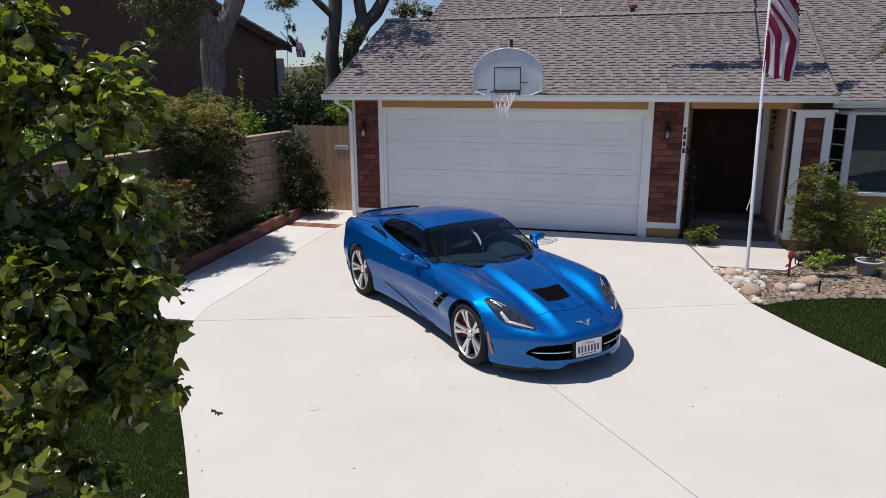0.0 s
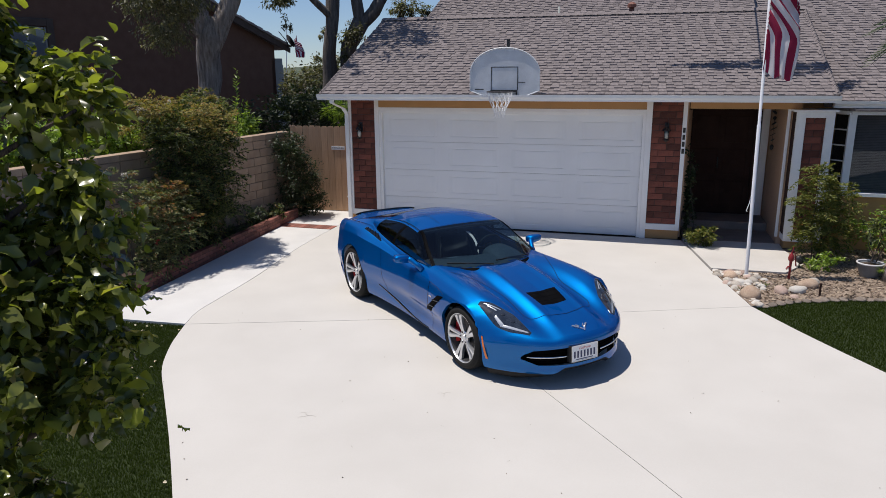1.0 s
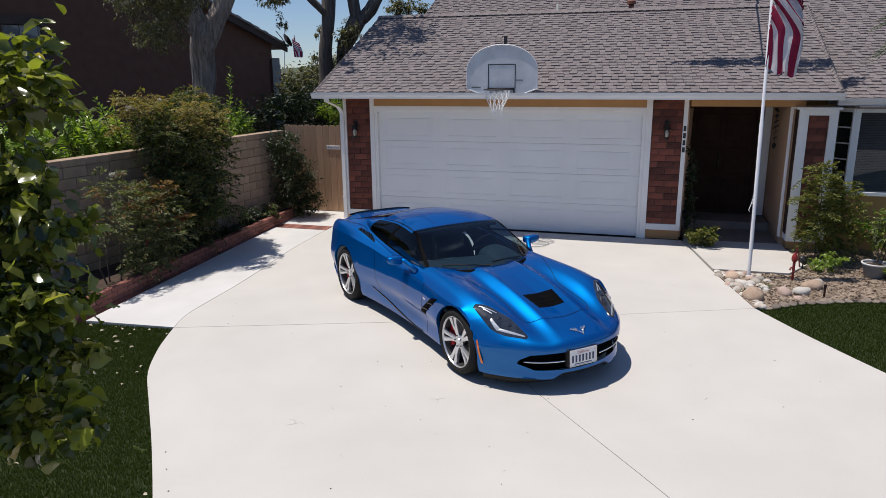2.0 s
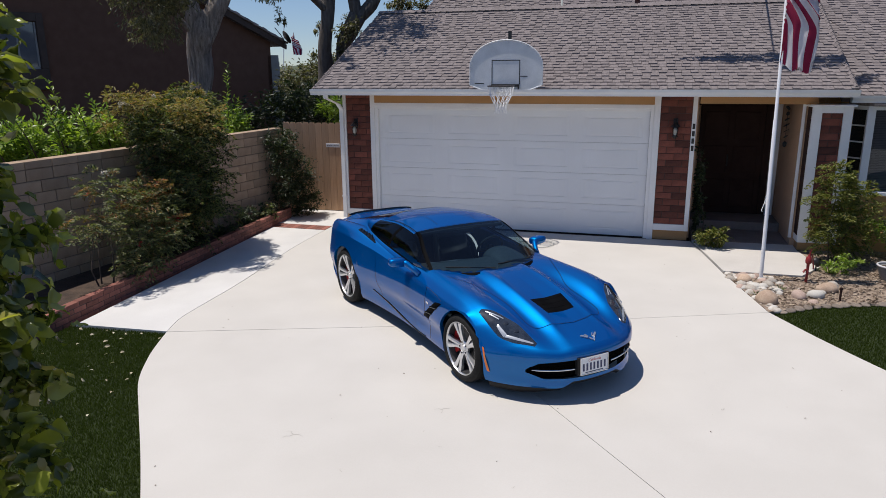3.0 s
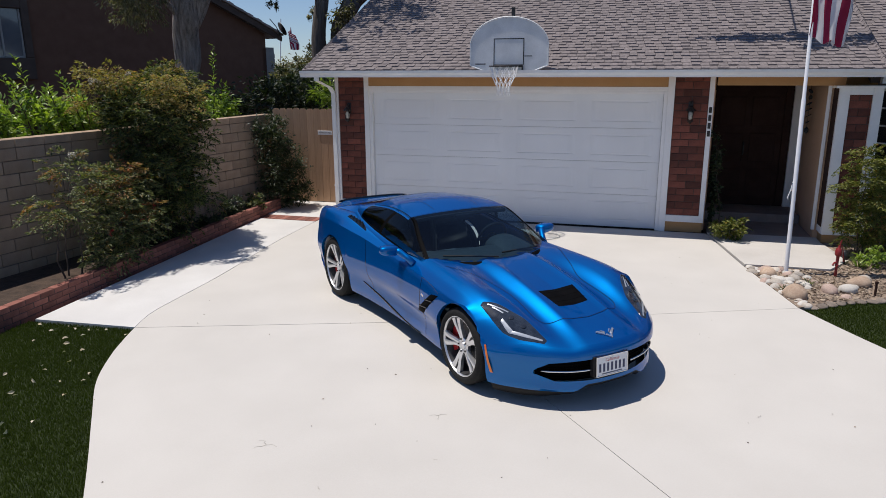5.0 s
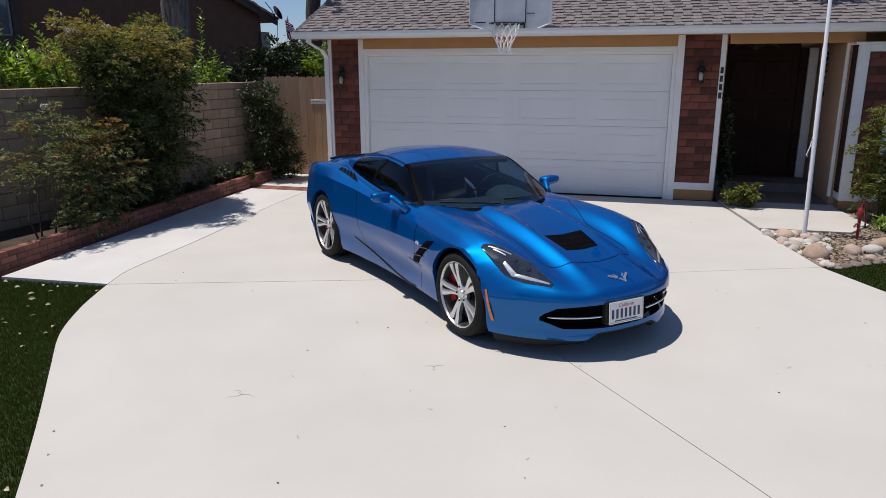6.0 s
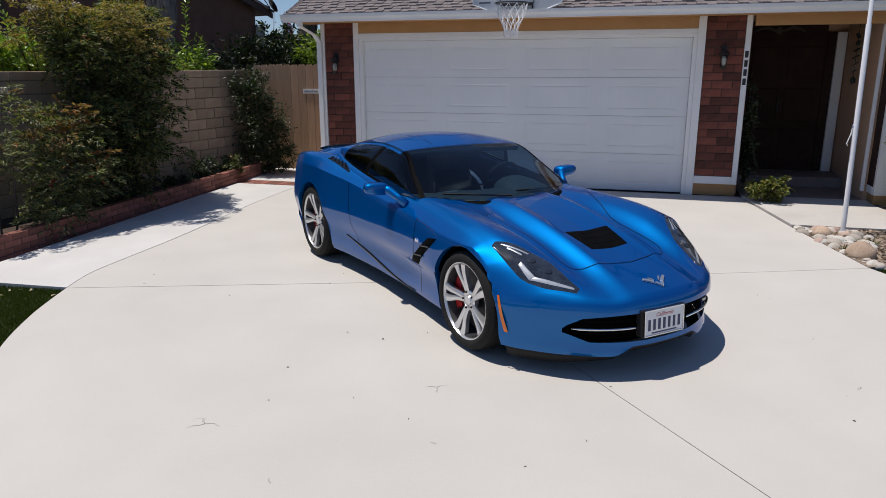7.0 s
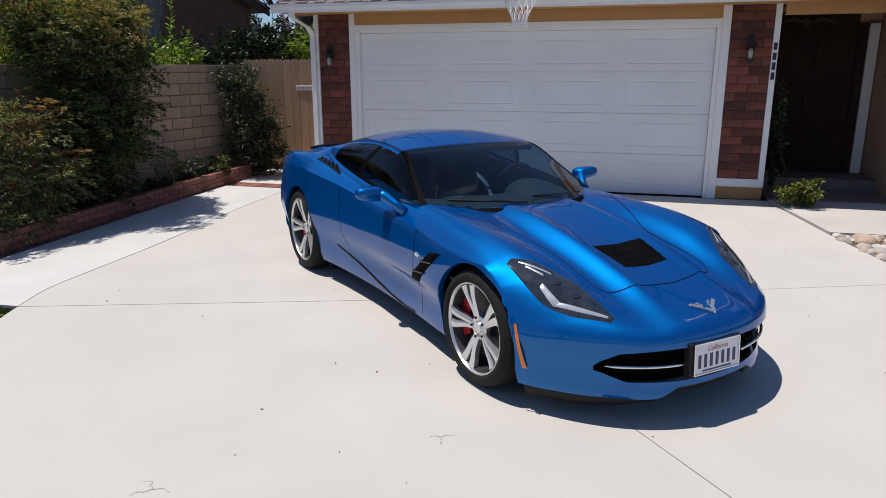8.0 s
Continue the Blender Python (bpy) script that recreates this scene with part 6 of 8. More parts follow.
part("surround", boxed(wx - 1.15, wx + 0.12, -0.12, -0.001, 4.35, 4.6, 0.02), BROWN_TRIM, win)
hang("pane", mesh_from([(wx - 1.05, -0.03, 2.92), (wx + 0.10, -0.03, 2.92), (wx + 0.10, -0.03, 4.33), (wx - 1.05, -0.03, 4.33)], [(0, 1, 2, 3)]), surface("curtained_glass", (0.10, 0.12, 0.14), (0.15, 0.17, 0.19), 2, 0.1, 0, 30, coat=1.0), win, "pale curtained pane")
for x in (wx - 0.50, wx + 0.08):
    part("window_frame", boxed(x - 0.025, x + 0.025, -0.06, -0.02, 2.92, 4.33), GREY_SIDING, win)
part("window_frame", boxed(wx - 1.05, wx + 0.1, -0.06, -0.02, 2.90, 2.95), GREY_SIDING, win)
shed = part("side_wing", boxed(NL + 0.05, NL + 1.05, 0.6, 4.0, -0.3, 3.45), GREY_SIDING, nb, "grey lap-sided wing")
for k in range(16):
    part("siding_board", boxed(NL + 0.04, NL + 1.06, 0.57, 0.605, 0.0 + k * 0.2, 0.17 + k * 0.2), GREY_SIDING, shed)
bm = tube(bmesh.new(), [(NL + 0.45, -0.4, 3.85), (NL + 0.45, -0.4, 4.15)], 0.02, 6)
dish = part("dish_mast", bm, BLACK_METAL, nb, "dark satellite dish on the eave")
bm = lathe(bmesh.new(), [(0.02, 0.0), (0.18, 0.02), (0.30, 0.07), (0.30, 0.08), (0.17, 0.035), (0.02, 0.012)], 20)
part("dish", bm, BLACK_METAL, dish, "", pose(NL + 0.50, -0.45, 4.15, 60, 10, 60))
part("dish_arm", tube(bmesh.new(), [(NL - 0.15, -0.5, 4.55), (NL + 0.2, -0.5, 4.25), (NL + 0.5, -0.4, 3.95)], 0.018, 5), BLACK_METAL, dish)


# ---- plants ----
def blob_points(blobs, count, seed, shell=0.55, grain=0.16):
    """Points in clumps inside ellipsoids (centre, radii), thicker near the outside, with gaps."""
    rng = np.random.default_rng(seed)
    vol = np.array([r[0] * r[1] * r[2] for _, r in blobs])
    pts, dirs = [], []
    for (c, r), share in zip(blobs, vol / vol.sum()):
        n = int(count * share)
        k = max(int(n / 22), 3)
        d = rng.normal(size=(k, 3))
        d /= np.linalg.norm(d, axis=1, keepdims=True)
        rad = rng.uniform(shell, 1.0, k)[:, None] * (1 + rng.normal(size=(k, 1)) * 0.09)
        twig = d * rad
        pick = rng.integers(0, k, n)
        p = twig[pick] + rng.normal(size=(n, 3)) * grain * rng.uniform(0.3, 1, (n, 1))
        pts.append(np.array(c) + p * np.array(r))
        dirs.append(d[pick])
    return np.concatenate(pts), np.concatenate(dirs)


def crown(name, blobs, count, size, material, parent, seed, label="", long=2.4, shell=0.55, grain=0.16, droop=0.25, spread=0.6, fold=0.25, rand=0.35):
    p, d = blob_points(blobs, count, seed, shell, grain)
    vs, fs = leaves(p, size, spread, droop, seed, long, outward=d * 0.6, fold=fold, rand=rand)
    return hang(name, mesh_from(vs, fs, True), material, parent, label)


def stems(parent, base, tops, r0, material, seed, name="stem"):
    rng = random.Random(seed)
    for tip in tops:
        b, t = Vector(base) + Vector((rng.uniform(-0.12, 0.12), rng.uniform(-0.12, 0.12), 0)), Vector(tip)
        pts = [b.lerp(t, k / 4) + Vector((rng.uniform(-1, 1), rng.uniform(-1, 1), 0)) * 0.05 * (0 < k < 4) for k in range(5)]
        part(name, tube(bmesh.new(), pts, [r0 * (1 - 0.17 * k) for k in range(5)], 6), material, parent)


def shrub(name, label, blobs, count, size, material, seed, base, tops=(), r0=0.012, bark=DARK_BARK, category="shrub", **kw):
    ob = thing(name, label, category, Matrix.Translation(base))
    off = Vector(base)
    bl = [((c[0] - off.x, c[1] - off.y, c[2] - off.z), r) for c, r in blobs]
    crown("foliage", bl, count, size, material, ob, seed, **kw)
    stems(ob, (0, 0, 0), [Vector(t) - off for t in tops] or [bl[0][0]], r0, bark, seed)
    return ob


def sprays(name, blobs, count, length, leaf, material, parent, seed, label="", rise=0.35):
    """Feathery compound leaves: flat arching sprays of small pointed leaflets that grow outwards in tiers."""
    rng = np.random.default_rng(seed)
    vol = np.array([r[0] * r[1] + r[1] * r[2] + r[0] * r[2] for _, r in blobs])
    pts, out = [], []
    for (c, r), share in zip(blobs, vol / vol.sum()):
        for _ in range(max(int(count * share), 1)):
            d = rng.normal(size=3)
            d /= np.linalg.norm(d)
            foot = np.array(c) + d * np.array(r) * rng.uniform(0.35, 0.95)
            go = np.array((d[0], d[1], 0.55 * d[2] + rise)) + rng.normal(size=3) * 0.35
            go /= np.linalg.norm(go)
            across = np.cross(go, (0, 0, 1)) + rng.normal(size=3) * 0.15
            across /= np.linalg.norm(across) + 1e-9
            long = length * rng.uniform(0.6, 1.25)
            for arm in np.linspace(0.15, 1.0, 6):
                reach = long * 0.55 * (1.05 - arm) + 0.02
                for q in (-1, 1):
                    for u in (0.35, 0.7, 1.0):
                        p = foot + go * long * arm + across * q * reach * u
                        p[2] -= 0.5 * long * arm * arm + 0.25 * reach * u
                        pts.append(p + rng.normal(size=3) * 0.006)
                        out.append(go * 0.8 + across * q * 0.9 + np.array((0, 0, -0.25)))
    vs, fs = leaves(np.array(pts), leaf, 0.6, 0.1, seed, 3.2, outward=np.array(out) * 1.6, fold=0.3)
    return hang(name, mesh_from(vs, fs, True), material, parent, label)


def bamboo(name, label, blobs, count, length, leaf, material, seed, base, tops, r0=0.012):
    """Heavenly bamboo: thin canes that carry feathery sprays."""
    ob = thing(name, label, "shrub", Matrix.Translation(base))
    off = Vector(base)
    sprays("foliage", [((c[0] - off.x, c[1] - off.y, c[2] - off.z), r) for c, r in blobs], count, length, leaf, material, ob, seed)
    stems(ob, (0, 0, 0), [Vector(t) - off for t in tops], r0, DARK_BARK, seed)
    return ob


CLUMPS = random.Random(8)
TALL_TUFTS = [((-2.15 + CLUMPS.uniform(-0.55, 0.62), -2.75 + CLUMPS.uniform(-1.0, 1.0), 2.30 + CLUMPS.uniform(-0.25, 0.28)), (CLUMPS.uniform(0.12, 0.22), CLUMPS.uniform(0.12, 0.24), CLUMPS.uniform(0.10, 0.20))) for _ in range(16)]
TALL_TUFTS += [((-1.72 + CLUMPS.uniform(-0.1, 0.12), -2.85 + CLUMPS.uniform(-0.7, 0.65), CLUMPS.uniform(0.7, 1.9)), (0.16, 0.2, 0.14)) for _ in range(14)]
tall = bamboo("tall_shrub", "tall bushy heavenly bamboo with olive and russet tips", [
    ((-2.15, -2.90, 2.00), (0.56, 0.78, 0.42)), ((-2.20, -2.75, 1.45), (0.46, 0.60, 0.50)), ((-2.22, -2.75, 0.80), (0.40, 0.52, 0.50)), ((-2.10, -3.35, 1.98), (0.42, 0.38, 0.32)),
    ((-2.2, -2.20, 1.8), (0.36, 0.4, 0.42)), ((-2.10, -2.85, 0.40), (0.32, 0.50, 0.32)), ((-2.2, -2.7, 1.1), (0.46, 0.56, 0.5)), ((-2.1, -2.5, 2.35), (0.42, 0.55, 0.25))] + TALL_TUFTS[16:],
    1400, 0.20, 0.052, NANDINA, 11, (-2.15, -2.5, 0.05), [(-2.2, -2.6, 1.9), (-2.3, -3.0, 2.0), (-2.1, -2.4, 1.6), (-2.2, -3.4, 1.8), (-2.0, -2.3, 1.4), (-2.1, -2.7, 2.2), (-2.0, -3.2, 1.6)])
# top sprays: young olive and orange leaves, lightened to look sunlit
tagged(sprays("young_growth", [((c[0] + 2.15, c[1] + 2.5, c[2] - 0.05), r) for c, r in TALL_TUFTS[:16]], 330, 0.17, 0.046, LIT_OLIVE_TIP, tall, 61, "olive and orange young top leaves, coloured paler as if sunlit"), kind="stuff")
for x, y, z in ((-2.35, -3.05, 2.48), (-2.3, -3.75, 2.40), (-2.25, -2.0, 2.30), (-1.72, -2.55, 1.02)):
    tagged(crown("flower_head", [((x + 2.15, y + 2.5, z - 0.05), (0.06, 0.09, 0.07))], 160, 0.018, FLOWER_PALE, tall, 3, "pale flower head", long=1.2, shell=0.1), kind="stuff")
mid = bamboo("low_shrub", "waist-high heavenly bamboo with russet tips and red berries", [
    ((-1.95, -3.95, 1.02), (0.42, 0.45, 0.34)), ((-1.90, -3.95, 0.58), (0.44, 0.55, 0.36)), ((-1.85, -4.25, 0.28), (0.30, 0.45, 0.20))],
    300, 0.16, 0.052, GREY_NANDINA, 12, (-2.0, -3.95, 0.04), [(-2.0, -3.9, 0.9), (-1.95, -4.1, 0.8), (-2.05, -3.7, 0.8), (-2.0, -4.2, 0.6)])
tagged(sprays("young_growth", [((0.05, 0.15, 1.22), (0.30, 0.25, 0.16)), ((0.10, -0.20, 1.02), (0.25, 0.22, 0.14)), ((0.30, 0.25, 0.75), (0.14, 0.25, 0.14))], 58, 0.15, 0.044, RED_TIP, mid, 62, "russet young leaves"), kind="stuff")
for x, y, z in ((-1.72, -3.55, 0.72), (-1.75, -4.35, 0.55), (-1.60, -3.95, 0.62), (-1.66, -3.70, 0.50)):
    tagged(crown("berry_cluster", [((x + 2.0, y + 3.95, z - 0.04), (0.05, 0.07, 0.05))], 90, 0.014, FLOWER_RED, mid, 4, "red berries", long=1.1, shell=0.1), kind="stuff")
sap = bamboo("sapling", "thin sapling with sparse russet tufts", [((-2.05, -4.60, 1.36), (0.28, 0.32, 0.22)), ((-2.0, -4.95, 0.95), (0.32, 0.40, 0.20)), ((-2.0, -4.5, 0.85), (0.3, 0.3, 0.16))],
            85, 0.17, 0.046, GREY_NANDINA, 13, (-2.1, -4.75, 0.03), [(-2.1, -4.5, 1.45), (-2.1, -4.9, 0.95), (-2.1, -4.45, 0.9)])
tagged(sprays("young_growth", [((0.05, 0.15, 1.38), (0.26, 0.28, 0.16)), ((0.08, -0.2, 0.98), (0.26, 0.30, 0.14))], 14, 0.15, 0.044, RED_TIP, sap, 63, "russet young leaves"), kind="stuff")
tagged(crown("flower_head", [((0.0, 0.28, 1.50), (0.05, 0.07, 0.10))], 160, 0.018, FLOWER_PALE, sap, 3, "pale flower head", long=1.2, shell=0.1), kind="stuff")
shrub("corner_shrub", "dark dense shrub in the corner by the gate", [((-1.96, 0.12, 1.30), (0.42, 0.45, 0.46)), ((-1.85, 0.22, 0.70), (0.48, 0.50, 0.58)), ((-1.72, 0.35, 0.3), (0.42, 0.4, 0.3))],
      8500, 0.058, DARK_LEAF, 14, (-1.9, 0.25, 0.03), [(-1.95, 0.1, 1.3), (-1.85, 0.3, 1.0), (-2.0, 0.4, 1.1)], long=2.8, shell=0.3)
for k, (y, s) in enumerate(((-1.25, 1.0), (-0.62, 0.85), (-2.0, 0.6))):
    shrub("edging_plant", "small pale green seedling shrub above the brick edging", [((-2.02, y, 0.30 * s), (0.24, 0.30 * s, 0.20 * s))], 700, 0.055, NANDINA if k == 1 else DARK_LEAF, 20 + k, (-2.02, y, 0.05), [(-2.02, y + 0.1, 0.35), (-2.0, y - 0.1, 0.3)], 0.006, long=2.6, shell=0.2)

bright = shrub("laurel_shrub", "glossy bright green laurel shrub growing over the side wall", [
    ((-3.75, -3.5, 1.70), (0.5, 1.3, 0.50)), ((-4.0, -4.9, 1.75), (0.6, 1.0, 0.55)), ((-3.9, -6.3, 1.8), (0.6, 1.1, 0.6)), ((-3.6, -2.2, 1.6), (0.45, 0.8, 0.45))],
    9500, 0.120, BRIGHT_LEAF, 15, (-3.9, -3.8, -0.1), [(-3.8, -3.3, 1.8), (-3.9, -4.5, 1.9), (-3.9, -5.6, 1.9)], 0.03, long=3.0, shell=0.4)


def spike(parent, base, tip, n, size, material, seed):
    """An upright shoot with leaves along it."""
    rng = np.random.default_rng(seed)
    b, t = np.array(base), np.array(tip)
    k = np.linspace(0.15, 1, n)[:, None]
    p = b + (t - b) * k + rng.normal(size=(n, 3)) * 0.012
    a = np.linspace(0, n * 2.4, n)
    out = np.stack([np.cos(a), np.sin(a), np.full(n, 0.75)], 1)
    vs, fs = leaves(p, size * (1.1 - 0.45 * k[:, 0]), 0.2, 0.0, seed, 3.2, outward=out * 3)
    hang("shoot", mesh_from(vs, fs), material, parent)
    part("stem", tube(bmesh.new(), [base, ((b + t) / 2 + (0.02, 0.01, 0)).tolist(), tip], [0.012, 0.008, 0.004], 5), DARK_BARK, parent)


for k, (y, z, dy) in enumerate([(-3.55, 2.72, -0.55), (-4.0, 2.55, -0.6), (-3.2, 2.50, -0.45), (-4.5, 2.38, -0.6), (-2.9, 2.35, -0.4)] + [(-2.3 - 0.19 * j, 2.12 + 0.28 * ((j * 0.618) % 1), -0.2 - 0.4 * ((j * 0.37) % 1)) for j in range(20)]):
    spike(bright, (0.05 + 0.2 * (k % 3), y + 3.8 - dy, 1.75), (0.15 + 0.2 * (k % 3), y + 3.8, z + 0.1), 36, 0.135, BRIGHT_LEAF, 40 + k)
mid_l = shrub("laurel_shrub", "glossy green laurel shrub with a tall shoot behind the side wall", [((-3.25, -0.2, 1.62), (0.42, 0.9, 0.42)), ((-3.5, 0.8, 1.7), (0.5, 0.7, 0.5))],
              2600, 0.10, BRIGHT_LEAF, 16, (-3.3, 0.0, -0.1), [(-3.2, 0.1, 1.8), (-3.4, 0.6, 1.8)], 0.03, long=3.0, shell=0.4)
spike(mid_l, (0.15, 0.1, 1.7), (0.18, 0.25, 3.05), 60, 0.12, BRIGHT_LEAF, 60)
spike(mid_l, (-0.1, -0.4, 1.7), (-0.1, -0.3, 2.55), 36, 0.11, BRIGHT_LEAF, 61)
shrub("hedge", "dark tall hedge behind the gate", [((-3.3, 2.4, 1.75), (0.9, 0.7, 0.62)), ((-2.2, 2.8, 1.85), (0.9, 0.7, 0.62)), ((-1.3, 3.0, 1.9), (0.7, 0.6, 0.6)), ((-2.6, 2.6, 1.0), (1.7, 0.6, 0.9)), ((-4.6, 2.2, 1.5), (0.9, 0.8, 0.8)), ((-2.7, 2.3, 2.25), (0.55, 0.4, 0.35)), ((-3.2, 3.4, 2.1), (0.9, 0.6, 0.5))],
      13000, 0.105, DARK_LEAF, 17, (-2.6, 2.6, -0.1), [(-3.3, 2.4, 1.6), (-2.2, 2.8, 1.7), (-1.4, 3.0, 1.7)], 0.03, long=2.6, shell=0.35)
shrub("oleander", "oleander with pale flowers behind the gate", [((-1.55, 2.2, 2.0), (0.55, 0.4, 0.40))], 900, 0.13, BRIGHT_LEAF, 18, (-1.5, 2.3, -0.1), [(-1.5, 2.2, 2.0)], 0.02, long=4.0, shell=0.4)


def limb(parent, pts, radii, bark, name="limb", segs=14, wob=0.22):
    fine, rad = [], []
    for i in range(len(pts) - 1):
        for k in range(5):
            fine.append(Vector(pts[i]).lerp(Vector(pts[i + 1]), k / 5))
            rad.append(radii[i] + (radii[i + 1] - radii[i]) * k / 5)
    fine.append(Vector(pts[-1]))
    rad.append(radii[-1])
    for i, p in enumerate(fine):
        p += noise.noise_vector(p * 1.7) * rad[i] * 0.22
    part(name, tube(bmesh.new(), fine, rad, segs, wob), bark, parent, smooth=True)


gum = thing("gum_tree", "grey-barked eucalyptus with a forked trunk behind the side wall", "tree", pose(-5.2, 2.25, -0.1))
limb(gum, [(-0.15, 0, 0), (-0.1, 0, 1.0), (-0.05, 0, 2.1), (0.05, 0.03, 3.0), (0.16, 0.06, 3.75), (0.18, 0.07, 4.25)], [0.40, 0.30, 0.245, 0.25, 0.30, 0.17], BARK, "trunk", 40)
limb(gum, [(0.12, 0.05, 3.55), (-0.02, -0.05, 4.3), (-0.25, -0.2, 5.2), (-0.5, -0.4, 7.5)], [0.20, 0.19, 0.16, 0.08], BARK, "limb", 28)
limb(gum, [(0.18, 0.08, 3.55), (0.50, 0.2, 4.3), (0.85, 0.4, 5.2), (1.6, 0.6, 7.8)], [0.22, 0.22, 0.19, 0.08], BARK, "limb", 28)
limb(gum, [(0.05, -0.15, 3.75), (-0.15, -0.7, 4.35), (-0.1, -1.3, 4.65), (-0.3, -1.9, 4.8)], [0.06, 0.045, 0.035, 0.02], BARK)
crown("crown", [((0.40, -1.9, 4.02), (0.55, 0.70, 0.55)), ((0.5, -1.4, 4.75), (0.8, 1.0, 0.6)), ((0.25, -2.3, 4.6), (0.6, 0.7, 0.55)), ((0.1, -0.9, 4.3), (0.45, 0.5, 0.4)), ((0.0, -1.3, 3.75), (0.6, 0.5, 0.35))], 11500, 0.080, GUM_LEAF, gum, 30, "hanging grey-green leaves", long=4.0, shell=0.3, droop=0.9)
crown("crown", [((-0.5, -0.4, 8.0), (1.8, 1.8, 1.2)), ((1.9, 0.4, 8.3), (1.5, 1.6, 1.1))], 3600, 0.16, GUM_LEAF, gum, 31, "grey-green leaves", long=4.0, shell=0.3, droop=0.9)

gum2 = thing("gum_tree", "tall straight eucalyptus behind the garage", "tree", pose(-3.5, 5.3, -0.1))
limb(gum2, [(-0.05, 0, 0), (0.0, 0, 2.2), (0.1, 0.02, 3.6), (0.2, 0.1, 5.0), (0.5, 0.0, 8.0)], [0.24, 0.20, 0.18, 0.165, 0.09], OLD_BARK, "trunk")
limb(gum2, [(0.15, 0, 4.4), (-0.2, -0.5, 4.9), (-0.6, -1.2, 5.0)], [0.10, 0.07, 0.03], OLD_BARK)
crown("crown", [((-0.55, -1.35, 4.75), (0.5, 0.5, 0.30)), ((-0.42, -1.3, 4.2), (0.16, 0.2, 0.34)), ((-0.15, 0.1, 3.95), (0.22, 0.3, 0.25))], 1500, 0.085, GUM_LEAF, gum2, 32, "hanging leaf sprays", long=3.4, shell=0.2, droop=0.9)
crown("crown", [((1.3, -2.2, 8.3), (1.2, 2.2, 0.9)), ((2.2, -3.6, 8.0), (0.9, 1.2, 0.6)), ((0.5, 0.6, 8.2), (1.5, 1.5, 1.0)), ((1.2, -4.9, 8.3), (0.5, 0.7, 0.4)), ((1.0, -4.0, 8.3), (0.5, 0.6, 0.4))], 5200, 0.15, GUM_LEAF, gum2, 33, "high leaf crown over the roof", long=3.4, shell=0.2, droop=0.9)
gum3 = thing("gum_tree", "leaning forked eucalyptus behind the garage roof", "tree", pose(-3.05, 5.6, -0.1))
limb(gum3, [(0, 0, 0), (0.0, 0, 2.5), (0.1, 0, 3.7), (0.42, 0.1, 4.3)], [0.28, 0.235, 0.22, 0.24], OLD_BARK, "trunk")
limb(gum3, [(0.40, 0.1, 4.2), (0.30, 0.05, 4.9), (0.1, 0.0, 7.0)], [0.165, 0.14, 0.08], OLD_BARK)
limb(gum3, [(0.42, 0.1, 4.2), (0.78, 0.2, 4.55), (1.05, 0.3, 5.0), (1.9, 0.8, 7.0)], [0.17, 0.155, 0.14, 0.08], OLD_BARK)
crown("crown", [((0.35, -0.4, 3.9), (0.45, 0.3, 0.35)), ((0.9, 2.2, 4.75), (0.5, 0.5, 0.35)), ((1.5, 2.4, 4.7), (0.35, 0.4, 0.28)), ((0.15, -0.2, 3.4), (0.2, 0.2, 0.25))], 2600, 0.09, GUM_LEAF, gum3, 34, "hanging leaf sprays", long=3.2, shell=0.2, droop=0.9)

# unseen tree, added so that its limb casts the dark patch on the roof
shade_gum = thing("gum_tree", "unseen eucalyptus added behind the house, its long limb shading the roof", "tree", pose(7.2, 13.0, -0.1))
limb(shade_gum, [(0, 0, 0), (0.0, 0, 3.0), (0.1, -0.3, 6.0), (0.0, -0.6, 8.5)], [0.36, 0.30, 0.22, 0.10], BARK, "trunk")
limb(shade_gum, [(0.08, -0.2, 5.2), (-0.3, -4.0, 6.4), (-0.9, -9.0, 6.5), (-1.4, -12.6, 6.1)], [0.06, 0.04, 0.022, 0.012], BARK)
crown("crown", [((-1.9, -12.65, 5.9), (0.55, 0.20, 0.22)), ((-1.2, -12.6, 5.95), (0.6, 0.22, 0.22)), ((-0.6, -12.7, 5.9), (0.4, 0.18, 0.2)), ((-1.0, -12.9, 5.7), (0.5, 0.16, 0.2)), ((-2.5, -12.6, 5.9), (0.35, 0.12, 0.15)), ((-0.2, -12.75, 5.8), (0.4, 0.2, 0.2))], 2600, 0.09, GUM_LEAF, shade_gum, 36, "added leaf sprays that cast the roof's dappled shadow", long=3.4, shell=0.2, droop=0.9)
crown("crown", [((0.0, -0.6, 9.0), (1.8, 1.8, 1.2))], 1200, 0.17, GUM_LEAF, shade_gum, 37, "grey-green leaves", long=3.4, shell=0.3, droop=0.9)

yard = thing("yard_tree", "hazy grey-green tree in the yard behind", "tree", pose(-9.4, 15.4, -0.1))
limb(yard, [(0, 0, 0), (0.05, 0, 1.2), (0.1, 0, 2.2)], [0.12, 0.10, 0.06], BARK, "trunk", 10)
crown("crown", [((-0.5, 0, 2.3), (0.8, 0.7, 0.7)), ((0.5, 0.2, 2.7), (0.75, 0.7, 0.75)), ((0.2, 0.0, 1.7), (1.1, 0.7, 0.7)), ((0.75, 0.1, 3.35), (0.3, 0.3, 0.4))], 3600, 0.13, GUM_LEAF, yard, 38, "grey-green leaves", long=2.4, shell=0.3)

far = thing("far_trees", "distant hazy tree line beyond the houses", "trees", pose(-15.7, 27.5, -0.1), kind="stuff")
